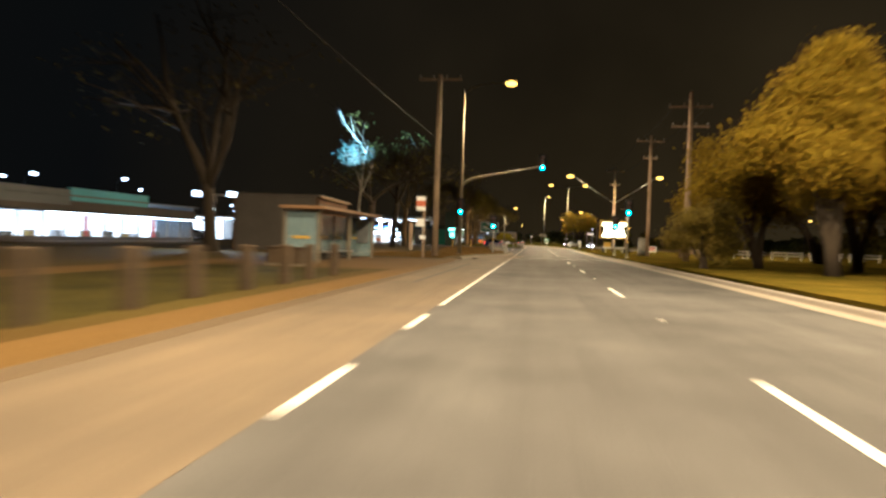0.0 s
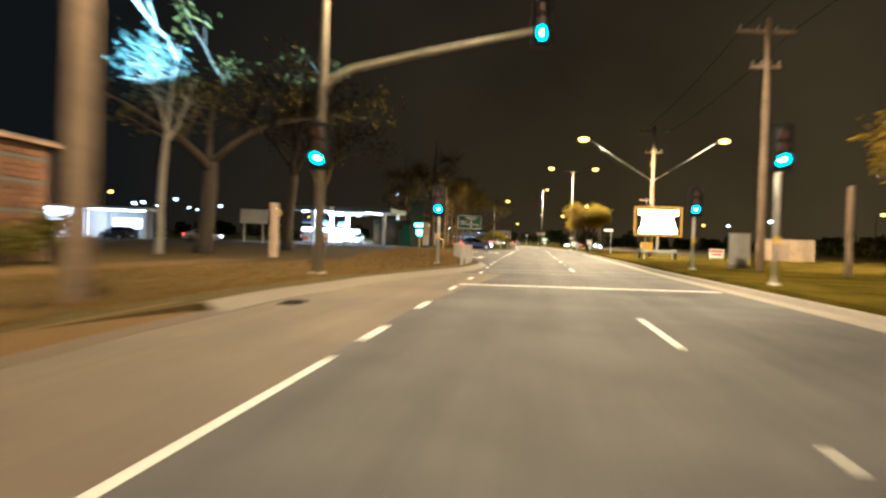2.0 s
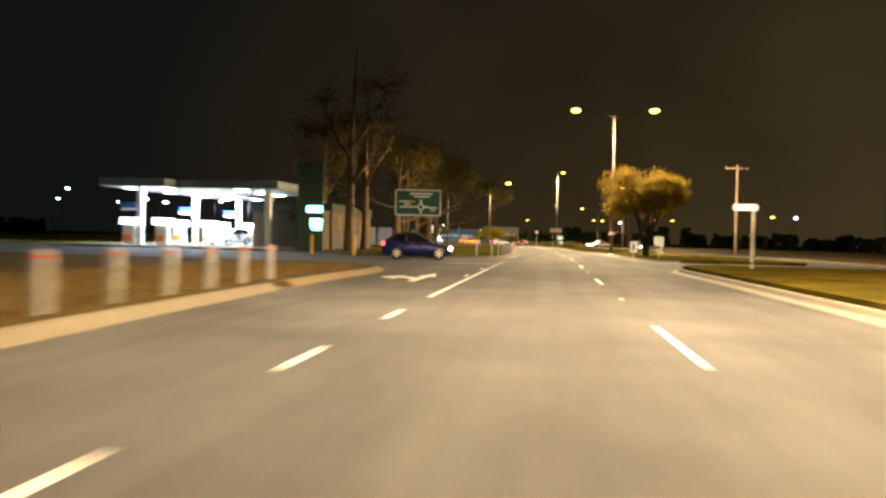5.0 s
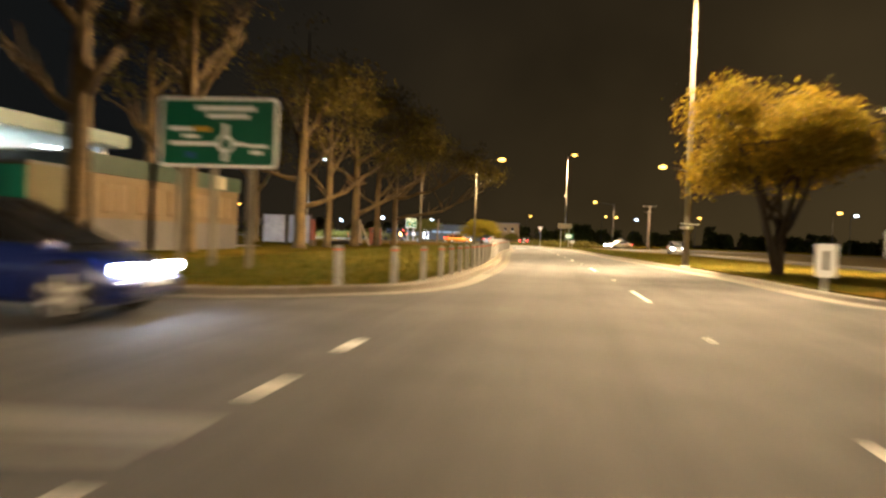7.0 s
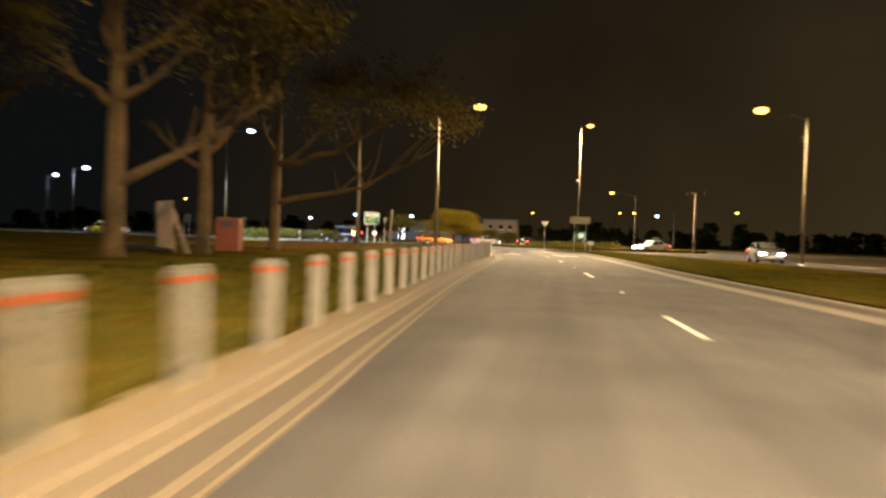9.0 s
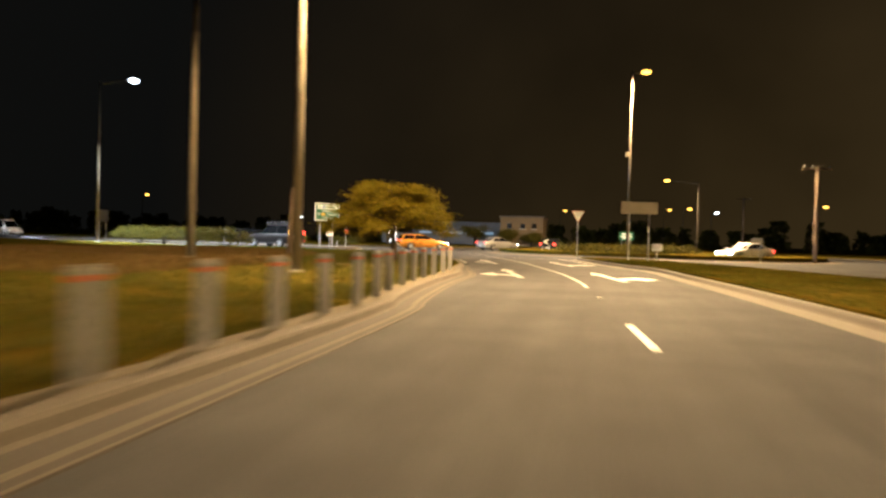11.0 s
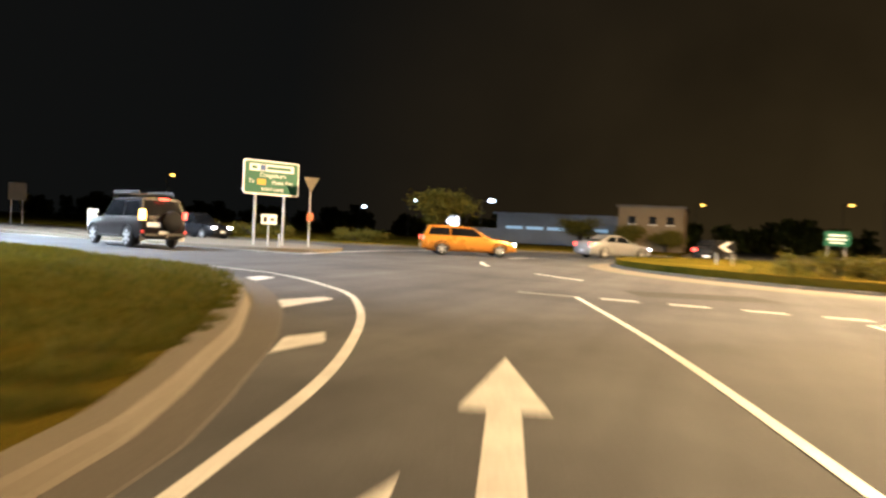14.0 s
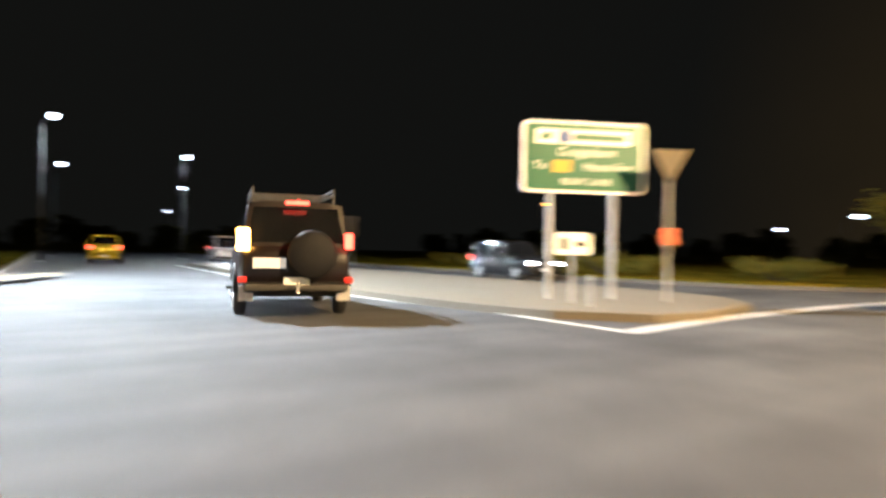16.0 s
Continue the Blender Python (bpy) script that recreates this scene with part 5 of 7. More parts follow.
def dome_tree(x, y, z, height, rx, rz, seed, label, leaf, r=0.2, stems=3, clumps=90, leaves_per=55, leaf_size=0.15, clump=0.75, base=0.35, flat_top=1.0, shift=(0, 0), low=-0.25, lobes_at=()):
    """A tree with a dense, lobed crown carried on a few leaning stems."""
    rnd = random.Random(seed)
    t = thing("tree", x, y, z, 0, label, "tree", "roadside trees")
    wood, crown = bmesh.new(), bmesh.new()
    cz = height - rz
    lobes = []
    for i in range(9 if low > -0.5 else 13):
        a, q = rnd.uniform(0, 2 * math.pi), rnd.uniform(0.25, 0.75)
        lobes.append(Vector((math.cos(a) * rx * q + shift[0], math.sin(a) * rx * q + shift[1], cz + rz * rnd.uniform(low, 0.55) * flat_top)))
    sizes = [(rx * 0.5, rz * 0.5)] * len(lobes)
    if lobes_at:
        lobes = [Vector(q[:3]) for q in lobes_at]
        sizes = [(q[3], q[3] * 0.8) for q in lobes_at]
    for i in range(stems):
        tip = lobes[i % len(lobes)]
        pts = [Vector((rnd.uniform(-0.15, 0.15), rnd.uniform(-0.15, 0.15), -0.1))]
        for k in range(1, 6):
            u = k / 5
            pts.append(Vector((tip.x * u ** 1.4 + rnd.uniform(-0.08, 0.08), tip.y * u ** 1.4 + rnd.uniform(-0.08, 0.08), tip.z * u)))
        rr = r * rnd.uniform(0.7, 1.0)
        tube(wood, pts, [rr * 1.2, rr, rr * 0.85, rr * 0.65, rr * 0.45, rr * 0.2], 8)
        for j in range(3):
            tip2 = lobes[rnd.randrange(len(lobes))]
            s0 = pts[rnd.randint(2, 4)]
            tube(wood, [s0, s0.lerp(tip2, 0.5) + Vector((0, 0, 0.2)), tip2], [rr * 0.45, rr * 0.3, rr * 0.1], 6)
    for i in range(int(clumps * 1.7)):
        L = lobes[i % len(lobes)]
        v = Vector((rnd.gauss(0, 1), rnd.gauss(0, 1), rnd.gauss(0, 0.8)))
        v = v.normalized() * rnd.uniform(0.35, 1.0)
        sx, sz = sizes[i % len(lobes)]
        c = L + Vector((v.x * sx, v.y * sx, v.z * sz))
        leaf_clump(crown, rnd, c, clump, leaves_per, leaf_size, 0.6)
    part("trunk", wood, BARK_DARK, t, smooth=True)
    part("crown", crown, leaf, t)
    return t


GUM = "tall eucalypt with bare forking limbs and thin foliage"
# these gums look unlit through their dimmed bark and leaf colours
tree(-14.9, 63.9, 0.13, 11, 0.36, 12, GUM, BARK_DARK, LEAF_DIM, (0.6, 0), 0.38, 3, leaves_per=12)
tree(-14.9, 75.7, 0.13, 12, 0.3, 14, GUM, BARK_DARK, LEAF_DIM, (0.2, 0), 0.42, 4, leaves_per=12)
tree(-15.0, 83.0, 0.13, 11.5, 0.28, 15, GUM, BARK, LEAF_DIM, (-0.3, 0), 0.4, 4, leaves_per=14)
tree(-16.55, 35.6, 0.13, 11.5, 0.34, 16, "leafless dark tree with upswept branches beside the floodlights", BARK_DARK, LEAF_DIM, (0, 0), 0.3, 7, 0.6, leaves_per=3, spread=0.24)
def gum(x, y, height, r, seed, limbs, lean=(0.0, 0.0), crown=(), label=GUM, bark=BARK, leafy=True, foliage=None, leaf_count=30):
    """A gum with named limbs: (start height, east, north, rise) of each; crown: clumps (east, north, height, radius)."""
    rnd = random.Random(seed)
    t = thing("tree", x, y, 0.13, 0, label, "tree", "roadside trees")
    wood, leaf = bmesh.new(), bmesh.new()

    def trunk_at(z):
        u = z / height
        return Vector((lean[0] * u * u, lean[1] * u * u, z))
    zs = [-0.1, 0.25, 0.8, height * 0.22, height * 0.4, height * 0.6, height * 0.8, height]
    tube(wood, [trunk_at(max(0, z)) + Vector((rnd.uniform(-0.06, 0.06), 0, min(0, z))) for z in zs], [r * 1.5, r * 1.2, r * 1.05, r, r * 0.85, r * 0.55, r * 0.3, r * 0.1], 11)
    ends = [trunk_at(height), trunk_at(height * 0.85)]
    for z0, ex, ny, up in limbs:
        a = trunk_at(z0)
        e = Vector((ex, ny, up))
        L = e.length
        side = Vector((rnd.uniform(-1, 1), rnd.uniform(-1, 1), 0)) * L * 0.05
        pts = []
        for k in range(8):
            u = k / 7
            sag = Vector((0, 0, -math.sin(u * math.pi) * L * 0.07))
            pts.append(a + e * u + sag + side * math.sin(u * 5) + Vector((rnd.uniform(-1, 1), rnd.uniform(-1, 1), rnd.uniform(-1, 1))) * 0.018 * L * (0 < k))
        rr = r * min(0.62, 0.28 + 0.055 * L)
        tube(wood, pts, [rr * (1.15 - 0.135 * k) for k in range(8)], 8)
        ends.append(pts[-1])
        for k in (3, 4, 5, 6):
            for s in (-1, 1):
                d = (e.normalized() * 0.7 + Vector((rnd.uniform(-1, 1), rnd.uniform(-1, 1), rnd.uniform(0.0, 0.9)))).normalized()
                tw, d2 = limb_points(rnd, pts[k], d, L * rnd.uniform(0.22, 0.42), 0.25, 4)
                r2 = rr * 0.4
                tube(wood, tw, [r2, r2 * 0.8, r2 * 0.6, r2 * 0.4, r2 * 0.15], 5)
                ends.append(tw[-1])
    for e in ends:
        if e.z > 6.4 and leafy:
            for _ in range(2):
                leaf_clump(leaf, rnd, e + Vector((rnd.uniform(-0.8, 0.8), rnd.uniform(-0.8, 0.8), rnd.uniform(-0.5, 0.7))), 0.9, 26, 0.12)
    for ex, ny, z, q in crown:
        for _ in range(int(11 * q * q)):
            v = Vector((rnd.gauss(0, 1), rnd.gauss(0, 1), rnd.gauss(0, 0.7))).normalized() * q * rnd.uniform(0.3, 1.0)
            c = Vector((ex, ny, z)) + Vector((v.x, v.y, v.z * 0.7))
            leaf_clump(leaf, rnd, c, 0.75, leaf_count, 0.12, 0.9)
            tube(wood, [Vector((ex, ny, z)) + v * 0.1, c], [0.02, 0.008], 4)
    part("trunk", wood, bark, t, smooth=True)
    part("crown", leaf, foliage if foliage else LEAF_GUM, t)
    return t


gum(-14.95, 60.0, 8.6, 0.15, 11, ((8.0, -2.6, 0.2, 4.0), (4.6, 0.9, 0.6, 2.6), (5.0, -0.6, -0.3, 2.4)), (0.7, 0), ((-0.6, -0.3, 8.5, 1.15), (-0.7, 0.2, 7.8, 1.3), (-0.4, -0.4, 7.0, 1.2), (-0.1, 0.2, 6.3, 0.95)), "tall gum tree with one bare limb floodlit white", BARK_PALE, False, LEAF_SILVER, 16)
gum(-13.2, 128.6, 14.0, 0.29, 30, ((4.6, 2.4, 0.5, 5.5), (4.0, -3.0, 0.8, 2.5), (6.5, -2.0, -1.5, 4.0), (7.0, 1.5, 2.0, 4.0)), (0.3, 0), ((1.8, 0.5, 11.5, 2.4), (-2.0, 0, 10.5, 2.0)), leaf_count=8, leafy=False)
gum(-14.2, 137.1, 13.0, 0.26, 31, ((3.0, -3.2, 0.6, 3.0), (5.0, 2.0, -0.6, 4.2), (5.6, -1.6, 1.5, 4.4), (6.5, 1.0, 2.0, 4.0)), (0.0, 0), ((1.4, 0, 10.5, 2.3), (-1.5, 0.8, 10.5, 2.0)), leaf_count=10, leafy=False)
gum(-14.4, 156.2, 11.5, 0.23, 32, ((3.4, -1.8, 0.4, 2.2), (4.6, 1.4, 0.6, 3.0), (6.0, -1.6, 0.8, 3.6), (6.4, 1.8, -0.6, 3.4)), (0.1, 0), ((1.4, 0.6, 9.4, 2.0), (-1.0, 0, 9.6, 1.8)))
gum(-14.2, 150.1, 12.5, 0.32, 33, ((2.4, 3.6, 0.8, 1.7), (4.0, -3.2, 0.0, 0.9), (4.4, 2.2, -0.6, 1.8), (5.2, -1.6, 0.8, 4.5), (6.2, 1.6, 1.2, 4.2)), (0.3, 0), ((2.4, 0.4, 9.5, 2.4), (-1.4, 0, 10.2, 2.2)))
gum(-14.6, 163.5, 12.5, 0.3, 34, ((2.3, 5.0, 1.2, 3.5), (4.9, -3.6, 0.3, 3.0), (5.0, 2.7, -0.4, 1.9), (6.2, 3.4, 0.5, 3.0), (6.6, -1.2, 1.2, 4.0)), (0.1, 0), ((4.4, 0.8, 9.4, 2.3), (2.0, 0.2, 11.0, 2.2), (5.8, 1.2, 8.0, 1.6)))
gum(-14.2, 168.9, 10.5, 0.25, 35, ((4.0, 2.5, 0.4, 4.0), (3.4, -2.8, 0.6, 2.0), (5.6, 2.6, -0.3, 1.6), (4.6, 0.8, 1.4, 4.4)), (0.2, 0), ((3.4, 0.4, 8.8, 1.9), (0.6, 0.4, 9.8, 1.7)))
gum(-14.5, 177.0, 9.5, 0.26, 36, ((2.4, 8.0, 0.6, 2.9), (4.4, 7.0, -0.4, 2.8), (4.2, 2.4, 0.8, 2.6), (4.8, -1.8, 0.6, 3.4)), (0.4, 0), ((8.6, 0.4, 6.9, 1.7), (6.6, 0.0, 8.2, 2.0), (3.0, 0.4, 8.6, 2.0)))
gum(-24.8, 168.6, 12.5, 0.36, 37, ((4.0, 2.5, 0.6, 4.0), (4.6, -2.8, 0.4, 3.6), (6.2, 1.0, 1.4, 4.0)), (0, 0), ((1.6, 0.3, 10.5, 2.2), (-1.6, 0, 9.8, 2.0)))
gum(-19.5, 143.0, 13.5, 0.27, 38, ((4.5, 2.2, 0.6, 4.4), (5.0, -2.4, 0.4, 4.0), (7.2, 1.0, 1.2, 4.2)), (0, 0), ((1.6, 0.3, 11.0, 2.2), (-1.6, 0, 10.6, 2.0)))


def layered_tree(x, y, z, height, reach, seed, label, leaf):
    """A low tree whose feathery foliage lies in flat, drooping layers along spreading boughs."""
    rnd = random.Random(seed)
    t = thing("tree", x, y, z, 0, label, "tree", "roadside trees")
    wood, crown = bmesh.new(), bmesh.new()
    tube(wood, [(0, 0, -0.1), (0.03, 0, 0.5), (-0.04, 0.02, 1.1), (0.02, 0, height * 0.55), (0, 0, height * 0.85)], [0.16, 0.12, 0.11, 0.08, 0.03], 9)
    for i in range(30):
        u = (i // 5 + 0.5 + rnd.uniform(-0.12, 0.12)) / 6
        z0 = 1.15 + (height - 1.8) * u
        a = i * 2.39996 + rnd.uniform(-0.3, 0.3)
        L = reach * (1.0 - 0.62 * u ** 1.8) * rnd.uniform(0.72, 1.08)
        d = Vector((math.cos(a), math.sin(a), 0))
        rise = rnd.uniform(0.35, 0.75) * (0.5 + 0.6 * u)
        pts = [Vector((0, 0, z0)) + d * L * k / 6 + Vector((0, 0, rise * math.sin(k / 6 * 2.2) - 0.12 * (k / 6) ** 3 * L)) for k in range(7)]
        tube(wood, pts, [0.05, 0.042, 0.035, 0.028, 0.02, 0.013, 0.006], 6)
        for k in range(2, 7):
            for _ in range(4):
                side = Vector((-d.y, d.x, 0)) * rnd.uniform(-1, 1) * (0.55 + 0.35 * (k < 5))
                c = pts[k] + side + d * rnd.uniform(-0.25, 0.3) + Vector((0, 0, rnd.uniform(-0.12, 0.16)))
                leaf_clump(crown, rnd, c, 0.42, 50, 0.062, 0.24)
    part("trunk", wood, BARK, t, smooth=True)
    part("crown", crown, leaf, t)
    return t


GOLD = "broad street tree with dense foliage coloured golden as under street lamps"
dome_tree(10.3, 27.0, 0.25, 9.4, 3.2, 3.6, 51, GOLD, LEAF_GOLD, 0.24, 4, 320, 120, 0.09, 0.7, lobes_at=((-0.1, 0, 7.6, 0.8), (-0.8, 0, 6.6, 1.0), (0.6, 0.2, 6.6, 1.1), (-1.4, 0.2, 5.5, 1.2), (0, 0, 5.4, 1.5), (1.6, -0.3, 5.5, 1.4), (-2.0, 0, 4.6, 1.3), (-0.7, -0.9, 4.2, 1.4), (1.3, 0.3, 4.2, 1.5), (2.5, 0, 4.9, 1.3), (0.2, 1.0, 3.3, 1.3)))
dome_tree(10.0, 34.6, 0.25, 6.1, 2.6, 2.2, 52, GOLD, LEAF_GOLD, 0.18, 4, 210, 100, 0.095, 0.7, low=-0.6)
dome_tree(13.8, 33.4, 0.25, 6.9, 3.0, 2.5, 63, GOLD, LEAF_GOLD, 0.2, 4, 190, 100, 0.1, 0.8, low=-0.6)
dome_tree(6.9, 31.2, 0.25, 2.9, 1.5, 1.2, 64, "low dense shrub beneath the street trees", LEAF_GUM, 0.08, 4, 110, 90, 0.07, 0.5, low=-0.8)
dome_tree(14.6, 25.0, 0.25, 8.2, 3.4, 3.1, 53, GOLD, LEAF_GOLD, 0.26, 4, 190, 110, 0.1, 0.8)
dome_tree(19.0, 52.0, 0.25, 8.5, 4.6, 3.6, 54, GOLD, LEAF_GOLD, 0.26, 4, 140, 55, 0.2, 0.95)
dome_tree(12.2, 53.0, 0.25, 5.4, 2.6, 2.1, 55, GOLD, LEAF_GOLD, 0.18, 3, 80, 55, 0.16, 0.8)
dome_tree(7.95, 136.2, 0.19, 6.6, 3.0, 2.3, 56, "umbrella-shaped street tree with dense foliage coloured golden as under lamps", LEAF_GOLD, 0.15, 5, 250, 90, 0.09, 0.6, low=-0.4)
layered_tree(-8.3, 199.8, 0.13, 3.25, 2.85, 57, "low spreading tree with feathery yellow-green foliage in layers", LEAF_OLIVE)
dome_tree(-26, 262, 0.2, 4.6, 2.8, 1.9, 59, "dark rounded tree behind the roundabout", LEAF_BUSH, 0.18, 3, 60, 45, 0.16, 0.8)
dome_tree(-18.0, 283, 0.2, 3.6, 2.2, 1.6, 60, "dark rounded shrub before the cream building", LEAF_BUSH, 0.15, 3, 50, 45, 0.15, 0.7)


dome_tree(-12.4, 280.0, 0.2, 2.7, 1.5, 1.3, 61, "dark rounded shrub before the tan building", LEAF_BUSH, 0.12, 3, 40, 45, 0.13, 0.6)
dome_tree(-9.0, 279.8, 0.2, 2.2, 1.7, 1.0, 62, "dark rounded shrub before the tan building", LEAF_BUSH, 0.12, 3, 40, 45, 0.13, 0.6)


def bush(x, y, z, w, d, h, seed, label="low dense bush on the grass"):
    rnd = random.Random(seed)
    t = thing("bush", x, y, z, 0, label, "bush", "bushes")
    wood, crown = bmesh.new(), bmesh.new()
    for k in range(4):
        a = rnd.uniform(0, 6.28)
        tube(wood, [(0, 0, -0.05), (math.cos(a) * w * 0.2, math.sin(a) * d * 0.2, h * 0.5), (math.cos(a) * w * 0.35, math.sin(a) * d * 0.35, h * 0.8)], [0.04, 0.03, 0.01], 5)
    for k in range(int(14 + w * 8)):
        c = Vector((rnd.uniform(-0.5, 0.5) * w, rnd.uniform(-0.5, 0.5) * d, h * rnd.uniform(0.3, 0.75)))
        leaf_clump(crown, rnd, c, 0.32, 45, 0.09)
    part("stem", wood, BARK_DARK, t)
    part("foliage", crown, LEAF_BUSH, t)


for i, (x, y, w, d, h) in enumerate(((-1.6, 227.8, 2.6, 1.2, 0.75), (0.9, 226.9, 2.6, 1.2, 0.8), (3.4, 226.4, 2.4, 1.2, 0.75), (6.0, 226.6, 2.6, 1.2, 0.8))):
    bush(x, y, 0.3, w, d, h, 70 + i, "low dense hedge bush on the roundabout island")
for i, (x, y, w, d, h) in enumerate(((-27, 249, 4, 2, 1.0), (-34, 247.5, 5, 2, 1.1), (-41, 250, 5, 2.2, 1.1), (-49, 252, 5, 2.5, 1.0), (-24.2, 215.9, 4.2, 1.8, 1.5), (-27.6, 217.7, 4.6, 1.8, 1.6), (-31.2, 219.8, 4.6, 1.8, 1.6), (-34.6, 222.0, 4.2, 1.8, 1.55))):
    bush(x, y, 0.13, w, d, h, 80 + i, "dark low hedge bush along the verge")


# ---- grass tufts ----
def tufts(name, spots_, seed, label, material, count, h=0.11):
    """Clumps of grass blades over stretches of the verge; each stretch is x0, x1, y0, y1, height."""
    rnd = random.Random(seed)
    verts, faces = [], []
    for x0, x1, y0, y1, z in spots_:
        n = int(count * (x1 - x0) * (y1 - y0))
        for _ in range(n):
            x, y = rnd.uniform(x0, x1), rnd.uniform(y0, y1)
            if noise.noise(Vector((x * 0.35, y * 0.35, seed))) < -0.12:
                continue
            for _ in range(3):
                a, hh = rnd.uniform(0, 6.28), h * rnd.uniform(0.5, 1.4)
                dx, dy = math.cos(a), math.sin(a)
                ox, oy = rnd.uniform(-0.06, 0.06), rnd.uniform(-0.06, 0.06)
                i = len(verts)
                verts += [(x + ox - dy * 0.012, y + oy + dx * 0.012, z), (x + ox + dy * 0.012, y + oy - dx * 0.012, z), (x + ox + dx * hh * 0.6, y + oy + dy * hh * 0.6, z + hh)]
                faces.append((i, i + 1, i + 2))
    me = bpy.data.meshes.new(name)
    me.from_pydata(verts, [], faces)
    me.materials.append(material)
    return tagged(new(name, me), label, "grass", kind="stuff")


BLADES = leaves("grass_blades", (0.045, 0.06, 0.005), (0.13, 0.112, 0.011))
DRY_BLADES = leaves("dry_grass_blades", (0.1, 0.07, 0.02), (0.19, 0.12, 0.035))


def verge_tufts(line, y0, y1, near, far, z, count, seed, label, h=0.09, material=None):
    """Grass blades on the strip beside a kerb line."""
    rnd = random.Random(seed)
    pts = [(p, n) for p, n in zip(line, normals_of(line)) if y0 <= p[1] <= y1]
    verts, faces = [], []
    for _ in range(count):
        p, n = pts[rnd.randrange(len(pts))]
        o = near + (far - near) * rnd.random() ** 1.6
        x, y = p[0] + n.x * o + rnd.uniform(-0.6, 0.6), p[1] + n.y * o + rnd.uniform(-0.6, 0.6)
        if o < near + 0.6:
            x, y = p[0] + n.x * (o + 0.1), p[1] + n.y * (o + 0.1) + rnd.uniform(-0.3, 0.3)
        for _ in range(3):
            a, hh = rnd.uniform(0, 6.28), h * rnd.uniform(0.5, 1.5)
            dx, dy = math.cos(a), math.sin(a)
            ox, oy = rnd.uniform(-0.07, 0.07), rnd.uniform(-0.07, 0.07)
            i = len(verts)
            verts += [(x + ox - dy * 0.014, y + oy + dx * 0.014, z), (x + ox + dy * 0.014, y + oy - dx * 0.014, z), (x + ox + dx * hh * 0.6, y + oy + dy * hh * 0.6, z + hh)]
            faces.append((i, i + 1, i + 2))
    me = bpy.data.meshes.new("grass")
    me.from_pydata(verts, [], faces)
    me.materials.append(material if material else BLADES)
    return tagged(new("grass", me), label, "grass", kind="stuff")


verge_tufts(KERB_B, 121, 197, 0.9, 9.0, 0.13, 26000, 1, "tufts of dry green grass on the verge")
verge_tufts(KERB_B, 197, 222, 0.62, 8.0, 0.13, 26000, 2, "tufts of green grass round the roundabout corner")
verge_tufts(KERB_B, 186, 221, 7.0, 21.0, 0.13, 15000, 7, "tufts of dry grass behind the low tree", 0.12, DRY_BLADES)
verge_tufts(KERB_A, 38, 104, 0.9, 6.0, 0.13, 14000, 3, "tufts of short worn grass on the verge", 0.07, DRY_BLADES)
verge_tufts(MEDIAN_A, 8, 109, 0.62, 7.0, 0.14, 20000, 4, "tufts of green grass beside the power poles")
verge_tufts(MEDIAN_B, 127, 212, 0.78, 6.0, 0.14, 16000, 5, "tufts of green grass on the median")
tufts("grass", [(-4, 12, 227, 246, 0.38)], 6, "tufts of grass on the roundabout island", BLADES, 9)


# ---- far belts of trees on the horizon ----
def far_woods(belts, seed):
    """Dark, uneven belts of distant trees; each belt is x0, y0, x1, y1, height."""
    rnd = random.Random(seed)
    verts, faces = [], []
    for x0, y0, x1, y1, h in belts:
        L = math.hypot(x1 - x0, y1 - y0)
        n = int(L / 2.2)
        for k in range(n):
            u = (k + rnd.uniform(0, 1)) / n
            cx, cy = x0 + (x1 - x0) * u + rnd.uniform(-4, 4), y0 + (y1 - y0) * u + rnd.uniform(-4, 4)
            hh = h * (0.55 + 0.75 * abs(noise.noise(Vector((cx * 0.05, cy * 0.05, seed)))) + rnd.uniform(-0.15, 0.25))
            w = rnd.uniform(1.6, 3.6)
            for _ in range(130):
                a, q = rnd.uniform(0, 6.28), rnd.random() ** 0.6
                z = hh * rnd.random() ** 0.8
                r = w * q * (1.0 - 0.45 * z / hh)
                p = Vector((cx + math.cos(a) * r, cy + math.sin(a) * r, z))
                d = Vector((rnd.uniform(-1, 1), rnd.uniform(-1, 1), rnd.uniform(-1, 1))).normalized()
                e = d.cross(Vector((rnd.uniform(-1, 1), rnd.uniform(-1, 1), 0.4))).normalized()
                s = rnd.uniform(0.5, 1.0)
                i = len(verts)
                verts += [p - d * s, p + e * s * 0.6, p + d * s, p - e * s * 0.6]
                faces.append((i, i + 1, i + 2, i + 3))
    me = bpy.data.meshes.new("far_woods")
    me.from_pydata([tuple(v) for v in verts], [], faces)
    me.materials.append(LEAF_BUSH)
    return tagged(new("far_woods", me), "dark belts of distant trees on the horizon", "trees", kind="stuff")


far_woods(((-150, 330, 130, 370, 6), (60, 120, 105, 330, 5), (70, 20, 75, 130, 5.5), (-150, 170, -190, 330, 6), (-110, 40, -150, 180, 5.5), (-60, 20, -110, 60, 5), (30, 60, 62, 30, 5)), 9)

